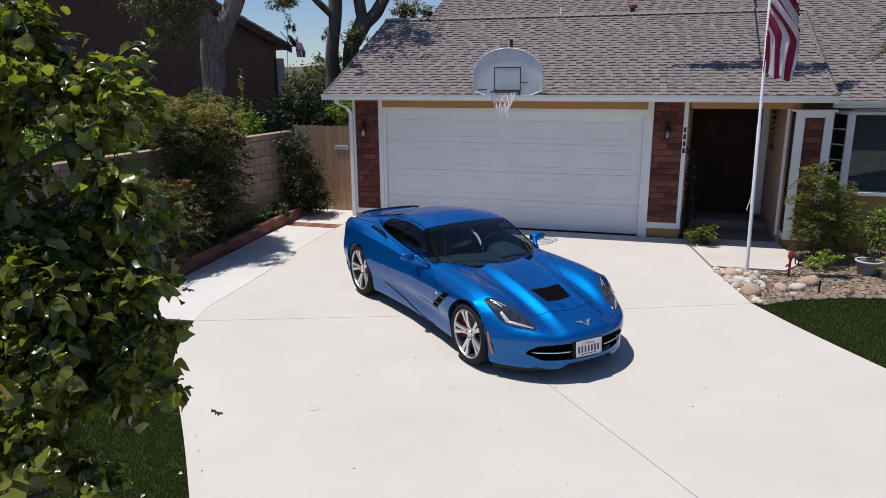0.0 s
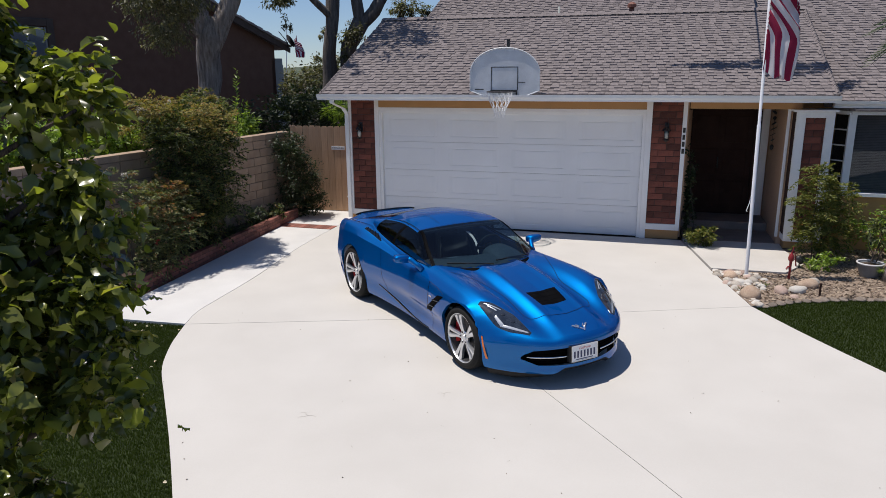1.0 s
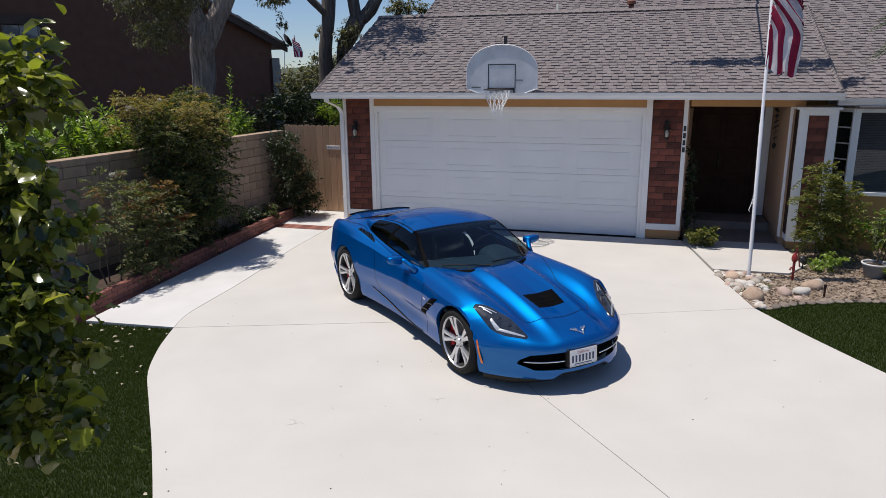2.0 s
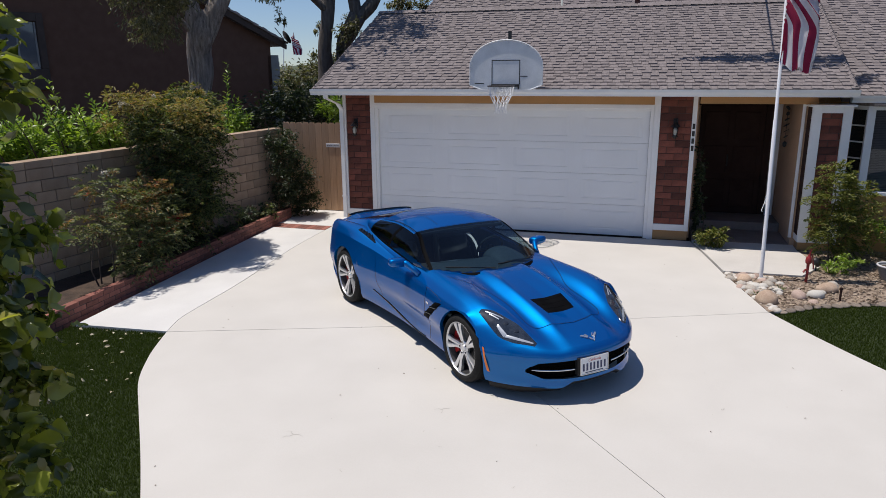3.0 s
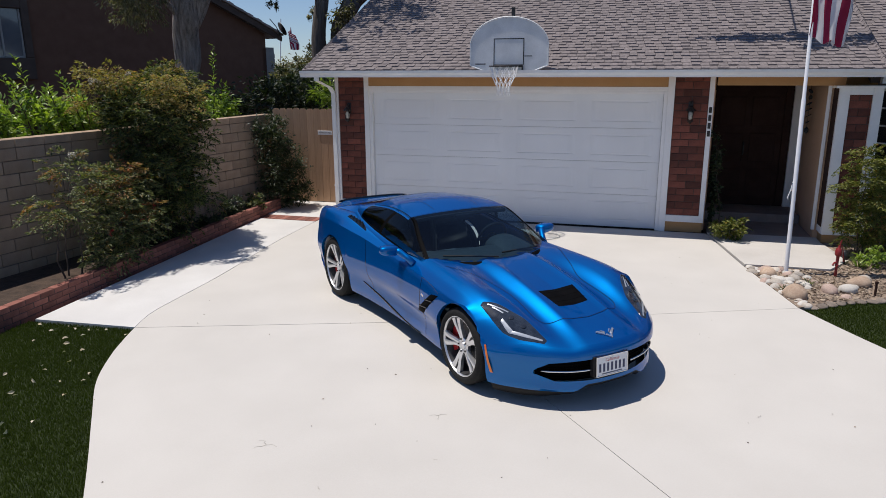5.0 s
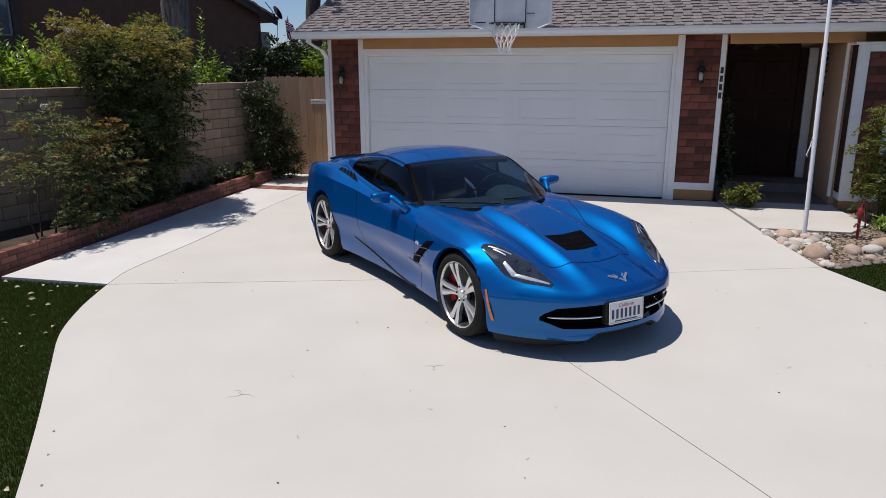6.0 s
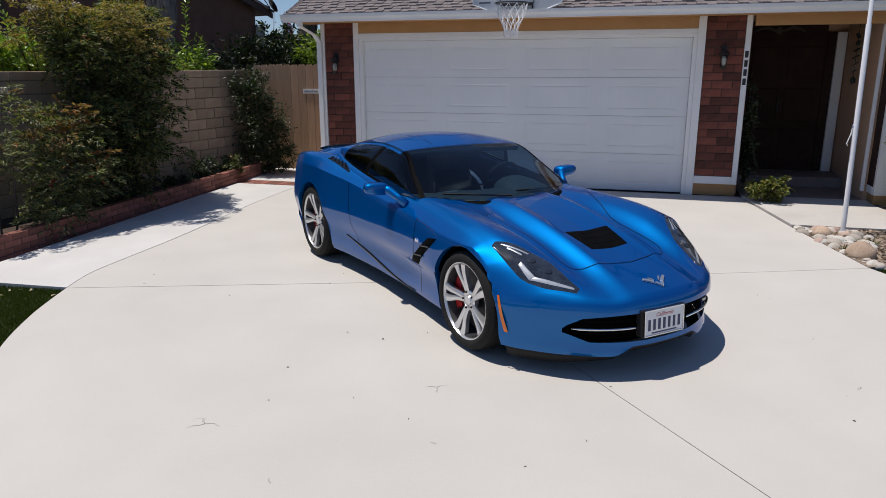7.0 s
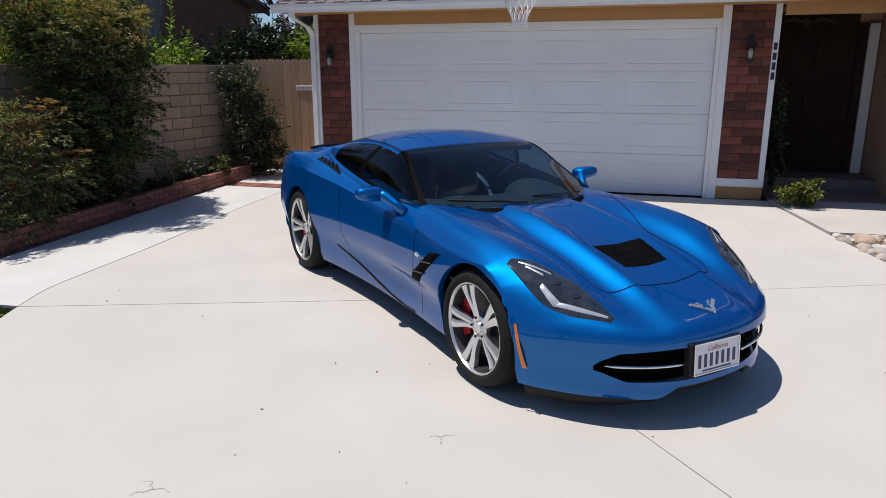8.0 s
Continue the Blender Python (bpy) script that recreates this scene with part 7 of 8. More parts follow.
crown("foliage", [((-1.5, 0.5, 1.9), (1.6, 1.5, 1.4)), ((1.0, 1.5, 2.4), (1.5, 1.5, 1.6)), ((3.4, 2.0, 2.0), (1.8, 1.5, 1.5)), ((1.2, 3, 3.3), (0.9, 1.2, 0.9)), ((-4, 2, 1.4), (2, 1.5, 1.2))], 5200, 0.22, GUM_LEAF, far, 35, "", long=2.2, shell=0.3)

# ring of plain far hills and trees that closes the view all round
vs, fs = [], []
N = 120
for k in range(N):
    a = 2 * math.pi * k / N
    h = 0.9 + 0.8 * noise.noise(Vector((3 * math.cos(a), 3 * math.sin(a), 0.3))) + 1.2 * noise.noise(Vector((17 * math.cos(a), 17 * math.sin(a), 1.3)))
    vs += [(150 * math.cos(a), 150 * math.sin(a), -1.0), (152 * math.cos(a), 152 * math.sin(a), h), (175 * math.cos(a), 175 * math.sin(a), h + 2)]
for k in range(N):
    j = (k + 1) % N
    fs += [(k * 3, j * 3, j * 3 + 1, k * 3 + 1), (k * 3 + 1, j * 3 + 1, j * 3 + 2, k * 3 + 2)]
hills = hang("backdrop", mesh_from(vs, fs, True), surface("far_woods", (0.045, 0.06, 0.035), (0.09, 0.11, 0.07), 0.3, 0.95, 0, 3))
tagged(hills, "far low wooded rise closing the horizon", "backdrop", kind="structure")

# right bed: shrub by the pilaster, pot, palm
bamboo("bed_shrub", "light green heavenly bamboo by the white pilaster", [((7.50, -0.95, 0.95), (0.28, 0.30, 0.42)), ((7.62, -0.85, 0.50), (0.40, 0.36, 0.42)), ((7.45, -1.0, 1.32), (0.18, 0.2, 0.22)), ((7.85, -0.7, 0.9), (0.22, 0.25, 0.30))],
      340, 0.17, 0.050, LIGHT_NANDINA, 50, (7.5, -0.95, -0.02), [(7.45, -0.95, 1.3), (7.6, -0.9, 0.9), (7.8, -0.8, 0.9)])
shrub("bed_shrub", "low green shrub under the bay window", [((8.55, -0.45, 0.42), (0.5, 0.4, 0.38)), ((9.3, -0.5, 0.5), (0.5, 0.4, 0.4))], 2200, 0.07, BRIGHT_LEAF, 51, (8.7, -0.45, -0.02), [(8.6, -0.4, 0.5), (9.1, -0.5, 0.5)], long=2.6, shell=0.3)
shrub("bed_shrub", "small yellow-green ground plant beside the pot", [((7.60, -1.45, 0.12), (0.30, 0.24, 0.14)), ((8.5, -1.75, 0.15), (0.35, 0.25, 0.16))], 900, 0.06, BRIGHT_LEAF, 52, (7.8, -1.5, -0.04), [(7.6, -1.4, 0.15)], 0.006, long=3.0, shell=0.2)
shrub("porch_bush", "small round green bush at the entry corner", [((5.92, -0.42, 0.19), (0.26, 0.22, 0.18))], 1300, 0.05, LIGHT_NANDINA, 53, (5.95, -0.4, 0.0), [(5.95, -0.4, 0.2), (6.05, -0.45, 0.2)], 0.006, long=1.9, shell=0.3)
shrub("entry_vine", "dark climbing vine on the entry wall", [((5.72, 0.22, 0.5), (0.10, 0.16, 0.5)), ((5.70, 0.22, 1.2), (0.08, 0.14, 0.5))], 700, 0.06, DARK_LEAF, 54, (5.70, 0.22, 0.02), [(5.68, 0.22, 1.5)], 0.01, long=1.8, shell=0.3)


def tuft(name, label, base, count, length, material, seed, up=0.8):
    """A tuft of arching blades."""
    rng = np.random.default_rng(seed)
    vs, fs = [], []
    for k in range(count):
        a, l = rng.uniform(0, 2 * math.pi), length * rng.uniform(0.6, 1.1)
        o, w = rng.uniform(0.3, 0.9), 0.008
        d = Vector((math.cos(a), math.sin(a), 0))
        s = Vector((-math.sin(a), math.cos(a), 0)) * w
        n = len(vs)
        for t in (0, 0.35, 0.7, 1.0):
            p = d * l * o * t + Vector((0, 0, l * (up * t - 0.55 * o * t * t)))
            vs += [p - s * (1 - t), p + s * (1 - t)]
        fs += [(n, n + 1, n + 3, n + 2), (n + 2, n + 3, n + 5, n + 4), (n + 4, n + 5, n + 7, n + 6)]
    ob = thing(name, label, "plant", Matrix.Translation(base))
    hang("blades", mesh_from(vs, fs), material, ob)
    return ob


tuft("strap_plant", "strappy green tuft at the end of the entry walk", (7.42, -1.42, -0.05), 60, 0.36, BRIGHT_LEAF, 1)
tuft("strap_plant", "dry sparse tuft between the stones", (6.63, -2.45, -0.05), 40, 0.20, NANDINA, 2)
tuft("strap_plant", "dry sparse tuft between the stones", (6.30, -2.72, -0.05), 26, 0.16, NANDINA, 3)
tuft("strap_plant", "dry sparse tuft between the stones", (6.85, -2.55, -0.05), 24, 0.14, NANDINA, 4)

palm = thing("palm", "small palm with narrow dark fronds at the edge of the bed", "palm", pose(8.64, -1.95, -0.05))
limb(palm, [(-0.28, 0.2, 0), (-0.2, 0.12, 0.8), (-0.1, 0.05, 1.8), (0.0, 0, 3.5)], [0.10, 0.085, 0.08, 0.07], BARK, "trunk", 10)
rng = random.Random(6)
for k in range(22):
    a = 2 * math.pi * k / 22 + rng.uniform(-0.1, 0.1)
    up = rng.uniform(-0.25, 0.7)
    vs, fs = [], []
    d = Vector((math.cos(a), math.sin(a), 0))
    s = Vector((-math.sin(a), math.cos(a), 0))
    for j in range(26):
        t = j / 25
        c = d * (0.95 * t) + Vector((0, 0, 3.55 + up * t - 0.55 * t * t))
        for q in (-1, 1):
            n = len(vs)
            tip = c + s * q * 0.26 * math.sin(math.pi * (0.12 + 0.85 * t)) + d * 0.16 + Vector((0, 0, -0.05))
            vs += [c, c + d * 0.030, tip]
            fs.append((n, n + 1, n + 2))
    frond = hang("frond", mesh_from(vs, fs), PALM_LEAF, palm)
    part("frond_stalk", tube(bmesh.new(), [d * (0.95 * t) + Vector((0, 0, 3.55 + up * t - 0.55 * t * t)) for t in np.linspace(0, 1, 6)], [0.014, 0.012, 0.01, 0.008, 0.006, 0.003], 5), PALM_LEAF, frond)

def broad_leaves(centres, size, outward, seed):
    """Rounded, slightly cupped leaves with a raised midrib line and wavy edges."""
    rng = np.random.default_rng(seed)
    c = np.asarray(centres, float)
    n = len(c)
    d = rng.normal(size=(n, 3)) * (0.8, 0.8, 0.5) + outward * 0.7 + (0, 0, -0.35)
    d /= np.linalg.norm(d, axis=1, keepdims=True)
    up = rng.normal(size=(n, 3)) * 0.55 + outward * 0.35 + (0, 0, 1)
    side = np.cross(d, up)
    side /= np.linalg.norm(side, axis=1, keepdims=True) + 1e-9
    nor = np.cross(side, d)
    s = (size * (1 + 0.45 * rng.uniform(-1, 1, n)))[:, None]
    curl, cup = rng.uniform(-0.1, 0.7, (n, 1)), rng.uniform(-0.2, 0.8, (n, 1))
    cols = []
    for a, w in ((0.0, 0.0), (0.08, 0.13), (0.26, 0.27), (0.45, 0.31), (0.64, 0.26), (0.82, 0.13), (1.0, 0.0)):
        mid = c + d * s * (a - 0.1) - nor * s * curl * a * a
        wave = rng.uniform(-0.11, 0.11, (n, 1))
        cols += [mid + side * s * w + nor * s * (cup * w + wave), mid, mid - side * s * w + nor * s * (cup * w - wave)]
    vs = np.stack(cols, 1).reshape(-1, 3)
    k = (np.arange(n) * 21)[:, None]
    fs = []
    for r in range(6):
        fs += (k + np.array((3 * r, 3 * r + 1, 3 * r + 4, 3 * r + 3))).tolist() + (k + np.array((3 * r + 1, 3 * r + 2, 3 * r + 5, 3 * r + 4))).tolist()
    return vs, fs


# young broad-leaved tree close to the path
pear = thing("broadleaf_tree", "young broad-leaved tree with glossy green leaves on the lawn", "tree", pose(2.30, -10.95, -0.13))
limb(pear, [(-0.1, 0, 0), (-0.05, 0, 0.8), (0, 0, 1.5), (0.05, 0.05, 2.4), (0.0, 0.0, 3.6)], [0.085, 0.075, 0.065, 0.045, 0.015], DARK_BARK, "trunk", 10)
PEAR = [((0.44, 0.26, 3.20), (0.16, 0.16, 0.13)), ((0.61, 0.26, 3.03), (0.20, 0.20, 0.17)), ((0.86, 0.20, 2.95), (0.11, 0.11, 0.10)), ((0.54, 0.12, 2.93), (0.16, 0.16, 0.14)),
        ((0.75, 0.22, 2.73), (0.15, 0.15, 0.13)), ((0.89, 0.21, 2.57), (0.12, 0.12, 0.11)), ((0.57, 0.20, 2.46), (0.23, 0.21, 0.19)), ((0.61, -0.03, 2.35), (0.20, 0.19, 0.17)),
        ((0.81, 0.12, 2.30), (0.20, 0.20, 0.18)), ((0.95, 0.12, 2.17), (0.11, 0.11, 0.10)), ((0.87, 0.06, 1.98), (0.16, 0.16, 0.14)), ((0.74, -0.16, 2.13), (0.19, 0.18, 0.17)),
        ((0.78, -0.30, 1.92), (0.18, 0.18, 0.16)), ((0.92, -0.18, 1.79), (0.11, 0.11, 0.10)), ((0.61, 0.10, 2.11), (0.21, 0.21, 0.19)), ((0.26, 0.08, 2.73), (0.24, 0.22, 0.22)),
        ((0.42, -0.16, 2.09), (0.26, 0.26, 0.23)), ((0.17, 0.25, 3.20), (0.22, 0.22, 0.20)), ((-0.25, 0.1, 2.9), (0.35, 0.35, 0.35)), ((-0.2, 0.0, 2.2), (0.40, 0.40, 0.38)), ((0.0, -0.35, 2.6), (0.3, 0.25, 0.35))]
for k, (c, r) in enumerate(PEAR):
    c = Vector(c)
    foot = Vector((0.03, 0.03, max(1.25, c.z - 0.35 - 0.25 * c.xy.length)))
    mid = foot.lerp(c, 0.55) + Vector((0.03 * math.sin(k * 2.1), 0.03 * math.cos(k * 1.7), 0.04))
    limb(pear, [tuple(foot), tuple(mid), tuple(c)], [0.024, 0.015, 0.005], DARK_BARK, "branch", 7)
p, d = blob_points(PEAR, 19000, 70, 0.25, 0.32)
hang("crown", mesh_from(*broad_leaves(p, 0.058, d, 70), True), BIG_LEAF, pear, "glossy broad leaves")
p, d = blob_points(PEAR, 300, 71, 0.75)
for i in range(min(len(p), 240)):
    hang("leaf", mesh_from(*broad_leaves(p[i:i + 1], 0.064, d[i:i + 1], 100 + i), True), BIG_LEAF, pear)


# ---- grass ----
def inside(poly, x, y):
    hit = np.zeros(len(x), bool)
    for (x0, y0), (x1, y1) in zip(poly, poly[1:] + poly[:1]):
        cross = ((y0 > y) != (y1 > y)) & (x < (x1 - x0) * (y - y0) / (y1 - y0 + 1e-12) + x0)
        hit ^= cross
    return hit


def turf(name, poly, box_, count, height, seed, label):
    rng = np.random.default_rng(seed)
    x, y = rng.uniform(box_[0], box_[1], count), rng.uniform(box_[2], box_[3], count)
    ok = inside(poly, x, y)
    x, y = x[ok], y[ok]
    n = len(x)
    z = 0.011 * np.minimum(y, 0) - 0.030
    a, lean = rng.uniform(0, 2 * np.pi, n), rng.uniform(0.1, 0.75, n)
    h = height * rng.uniform(0.6, 1.15, n)
    dx, dy = np.cos(a), np.sin(a)
    w = 0.0024
    base = np.stack([x, y, z], 1)
    s = np.stack([-dy, dx, np.zeros(n)], 1) * w
    m = base + np.stack([dx * lean * h * 0.35, dy * lean * h * 0.35, h * 0.6], 1)
    t = base + np.stack([dx * lean * h, dy * lean * h, h], 1)
    vs = np.stack([base - s, base + s, m + s * 0.8, m - s * 0.8, t], 1).reshape(-1, 3)
    k = (np.arange(n) * 5)[:, None]
    fs = (k + np.array((0, 1, 2, 3))).tolist() + (k + np.array((3, 2, 4))).tolist()
    ob = hang(name, mesh_from(vs, fs), BLADE)
    return tagged(ob, label, "grass", kind="stuff")


turf("grass", LEFT_LAWN, (-1.9, 3.2, -11.6, -5.7), 430000, 0.026, 1, "short dark green grass blades beside the drive")
turf("grass", RIGHT_LAWN, (6.3, 10.5, -8.0, -2.5), 240000, 0.026, 2, "short dark green grass blades in front of the bed")


# ---- small things ----
def stone(name, x, y, r, seed, label="smooth pale river stone in the bed", flat=0.7, z=None, material=STONE):
    rng = random.Random(seed)
    bm = bmesh.new()
    bmesh.ops.create_icosphere(bm, subdivisions=3, radius=1.0)
    off = Vector((rng.uniform(0, 9), rng.uniform(0, 9), rng.uniform(0, 9)))
    sx, sy = r * rng.uniform(0.9, 1.3), r * rng.uniform(0.75, 1.0)
    for v in bm.verts:
        k = 1 + 0.22 * noise.noise(v.co * 0.9 + off) + 0.05 * noise.noise(v.co * 3 + off)
        v.co = Vector((v.co.x * sx, v.co.y * sy, v.co.z * r * flat)) * k
    zz = ground_z(x, y) - 0.04 + r * flat * 0.72 if z is None else z
    ob = part(name, bm, material, None, "", pose(x, y, zz, 0, 0, rng.uniform(0, 180)), smooth=True)
    return tagged(ob, label, "stone", "river stones in the bed")


rng = random.Random(21)
for k, (x, y, r) in enumerate(((6.40, -2.93, 0.17), (6.80, -2.66, 0.125), (7.02, -2.60, 0.13), (7.22, -2.30, 0.15), (7.12, -2.40, 0.10), (6.22, -2.12, 0.13), (6.52, -2.22, 0.11), (6.68, -2.12, 0.08),
                               (6.14, -2.40, 0.09), (6.05, -2.02, 0.09), (6.10, -1.88, 0.08), (6.30, -1.86, 0.09), (6.60, -1.88, 0.08), (6.30, -2.50, 0.10), (6.72, -2.3, 0.08), (6.18, -2.28, 0.10),
                               (6.42, -2.42, 0.08), (6.95, -2.83, 0.09), (7.33, -2.06, 0.12), (6.88, -2.28, 0.05), (6.32, -2.68, 0.07), (6.55, -2.66, 0.05), (6.75, -1.9, 0.06), (6.02, -1.95, 0.05))):
    big = r > 0.12
    stone("river_stone", x, y, r * (0.80 if big else 0.70), 300 + k, "large round tan river stone beside the drive" if big else "smooth pale river stone in the bed", 0.75 if big else 0.7, None, (BOULDER, PINK_STONE, PALE_STONE, BOULDER, PALE_STONE)[k % 5] if big else (STONE, PALE_STONE, PINK_STONE)[k % 3])
for k in range(30):
    t = k / 29
    stone("river_stone", 6.0 + 0.36 * t + rng.uniform(0.03, 0.10), -1.80 - 1.45 * t + rng.uniform(-0.03, 0.03), rng.uniform(0.035, 0.065), 400 + k, "small pale river pebble at the drive's edge", material=(PALE_STONE, STONE, PALE_STONE, PINK_STONE)[k % 4])
for k in range(34):
    t = rng.uniform(0.0, 0.62)
    stone("river_stone", 6.08 + 0.30 * t + rng.uniform(0.05, 0.50) * (1 - 0.5 * t), -1.86 - 1.30 * t + rng.uniform(-0.04, 0.04), rng.uniform(0.04, 0.085), 460 + k, "smooth pale river stone piled by the flagpole", material=(PALE_STONE, PALE_STONE, STONE, PINK_STONE)[k % 4])
EDGE = [(6.45, -3.30), (6.9, -2.98), (7.6, -2.70), (8.4, -2.56), (9.6, -2.48), (12, -2.55)]
d = 0.0
for (x0, y0), (x1, y1) in zip(EDGE, EDGE[1:]):
    n = int(math.hypot(x1 - x0, y1 - y0) / 0.112)
    for k in range(n):
        t = (k + 0.5) / n
        ob = stone("edging_stone", x0 + (x1 - x0) * t, y0 + (y1 - y0) * t, rng.uniform(0.045, 0.082), 500 + int(x0 * 40) + k, "rough tan edging stone round the flower bed", 0.42, None, EDGE_STONE)
        ob["group"] = "stones edging the flower bed"

# bark chips scattered over the bed
rg = np.random.default_rng(9)
n = 9000
px, py = rg.uniform(6.0, 10.5, n), rg.uniform(-3.2, 0.2, n)
ok = inside([(6.02, -1.78), (6.40, -3.3), (6.9, -3.0), (7.6, -2.72), (8.4, -2.58), (10.5, -2.5), (10.5, 0.3), (7.8, 0.3), (7.3, -0.3), (7.4, -1.2), (7.05, -1.76)], px, py)
c = np.stack([px, py, 0.011 * np.minimum(py, 0) + 0.008], 1)[ok]
vs, fs = leaves(c, 0.05, 0.15, 0.0, 5, 2.2)
CHIP = leaf_mat("bark_chip", (0.12, 0.08, 0.055), (0.46, 0.37, 0.28), 0.9, 0.02)
tagged(hang("bark_chips", mesh_from(vs, fs), CHIP), "scattered brown bark chips", "bark chips", kind="stuff")
# hairline cracks in the drive
CRACK = surface("crack_dirt", (0.31, 0.29, 0.255), (0.38, 0.36, 0.32), 30, 0.95)
for k, (x, y, reach) in enumerate(((2.15, -7.46, 0.09), (3.22, -6.72, 0.07), (2.76, -7.85, 0.04), (3.39, -7.32, 0.03), (4.05, -7.70, 0.03))):
    bm = bmesh.new()
    for arm in range(3 if reach > 0.05 else 1):
        a = 0.4 + 2.0 * arm + 0.9 * k
        line = []
        for i in range(6):
            line.append(Vector((reach * i / 5 * math.cos(a), reach * i / 5 * math.sin(a), 0)))
            a += rng.uniform(-0.35, 0.35)
        for i in range(5):
            s_ = (line[i + 1] - line[i]).normalized().cross(Vector((0, 0, 1))) * (0.0026 - 0.0004 * i)
            bm.faces.new([bm.verts.new(p) for p in (line[i] - s_, line[i] + s_, line[i + 1] + s_ * 0.8, line[i + 1] - s_ * 0.8)])
    part("hairline_crack", bm, CRACK, drive, "", pose(x, y, 0.011 * y + 0.0015))
# fallen leaves on lawn and drive
n = 120
px, py = rg.uniform(-1.5, 2.0, n), -5.9 - 4.0 * rg.uniform(0, 1, n) ** 2
ok = inside(LEFT_LAWN, px, py)
vs, fs = leaves(np.stack([px, py, 0.011 * py + 0.008], 1)[ok], 0.045, 0.1, 0.0, 6, 1.8)
tagged(hang("fallen_leaves", mesh_from(vs, fs), leaf_mat("dry_leaf", (0.40, 0.34, 0.22), (0.6, 0.55, 0.4), 0.8, 0.1)), "pale dry leaves fallen on the lawn", "fallen leaves", kind="stuff")
n = 130
px, py = rg.uniform(-0.3, 9, n), rg.uniform(-11, -0.3, n)
vs, fs = leaves(np.stack([px, py, 0.011 * py + 0.004], 1), 0.015, 0.05, 0.0, 7, 2.0)
tagged(hang("leaf_litter", mesh_from(vs, fs), leaf_mat("drive_litter", (0.10, 0.08, 0.06), (0.28, 0.22, 0.16), 0.8, 0.05)), "few tiny dry leaves blown over the drive", "leaf litter", kind="stuff")


# wall lanterns
def lantern(x, z):
    ob = thing("wall_lantern", "dark metal wall lantern with frosted glass on the brick", "wall lamp", pose(x, 0.010, z), "wall lanterns")
    part("back_plate", boxed(-0.035, 0.035, -0.012, 0.004, -0.02, 0.16, 0.006), BLACK_METAL, ob)
    part("arm", tube(bmesh.new(), [(0, -0.01, 0.10), (0, -0.06, 0.15), (0, -0.09, 0.13)], 0.008, 6), BLACK_METAL, ob)
    m = pose(0, -0.09, 0)
    part("glass", lathe(bmesh.new(), [(0.035, -0.12), (0.052, 0.03), (0.05, 0.035), (0.03, 0.036)], 12, m), LAMP_COVER, ob)
    part("bulb", lathe(bmesh.new(), [(0.014, -0.11), (0.032, -0.09), (0.036, -0.03), (0.020, 0.015)], 12, m), LAMP_GLASS, ob, "frosted white bulb cover", smooth=True)
    part("cap", lathe(bmesh.new(), [(0.075, 0.032), (0.07, 0.042), (0.035, 0.085), (0.012, 0.10), (0.012, 0.125), (0.004, 0.135)], 12, m), BLACK_METAL, ob)
    part("base", lathe(bmesh.new(), [(0.01, -0.165), (0.018, -0.15), (0.045, -0.13), (0.048, -0.118)], 12, m), BLACK_METAL, ob)
    for k in range(4):
        a = radians(45 + 90 * k)
        part("bar", tube(bmesh.new(), [(0.037 * math.cos(a), -0.09 + 0.037 * math.sin(a), -0.12), (0.054 * math.cos(a), -0.09 + 0.054 * math.sin(a), 0.033)], 0.004, 4), BLACK_METAL, ob)
    return ob


lantern(5.245, 1.87)
lantern(-0.36, 1.80)

# house number: plain dark bars down the white board
for k in range(4):
    part("number_bar", boxed(5.508, 5.550, -0.014, -0.007, 1.865 - k * 0.118, 1.95 - k * 0.118, 0.003), BLACK_METAL, house, "dark plain bar of the house number")

# basketball backboard on the roof edge
hoop = thing("basketball_hoop", "grey fan-shaped backboard with rim and white net above the garage", "basketball hoop", pose(2.53, -0.50, 0))
# outline of the fan-shaped board: straight sides, arched top, cut lower corners
top = [(0.60 * math.cos(a), 2.86 + 0.42 * math.sin(a)) for a in np.linspace(0.0, math.pi, 25)]
outline = top + [(-0.60, 2.57), (-0.54, 2.545), (-0.30, 2.455), (0.30, 2.455), (0.54, 2.545), (0.60, 2.57)]
bm = bmesh.new()
prism(bm, outline, -0.02, 0.02)
flip = Matrix(((1, 0, 0, 0), (0, 0, 1, 0), (0, 1, 0, 0), (0, 0, 0, 1)))
board_ob = part("backboard", bm, BACKBOARD, hoop, "weathered grey fan-shaped board", flip)
ring_pts = [(x, z, -0.022) for x, z in outline] + [(outline[0][0], outline[0][1], -0.022)]
part("edge_trim", tube(bmesh.new(), ring_pts, 0.011, 6), BACKBOARD, board_ob)
for x0, x1, z0, z1 in ((-0.235, 0.235, 2.955, 2.968), (-0.235, -0.222, 2.58, 2.955), (0.222, 0.235, 2.58, 2.955)):
    part("target_line", boxed(x0, x1, z0, z1, -0.0235, -0.0205), BLACK_METAL, board_ob)
part("wear_bar", boxed(-0.52, -0.36, 2.585, 2.60, -0.0225, -0.0205), BLACK_METAL, board_ob)
part("wear_bar", boxed(0.24, 0.36, 2.70, 2.715, -0.0222, -0.0205), GREY_TRIM, board_ob)
part("bracket", boxed(-0.235, 0.225, -0.06, -0.021, 2.545, 2.585, 0.004), BLACK_METAL, hoop)
part("bracket", boxed(0.205, 0.225, -0.05, -0.021, 2.45, 2.545, 0.003), BLACK_METAL, hoop)
part("rim", tube(bmesh.new(), [(-0.02 + 0.215 * math.cos(a), -0.30 + 0.215 * math.sin(a), 2.56) for a in np.linspace(0, 2 * math.pi, 33)], 0.009, 8, cap=False), RIM_ORANGE, hoop, "dark painted steel rim")
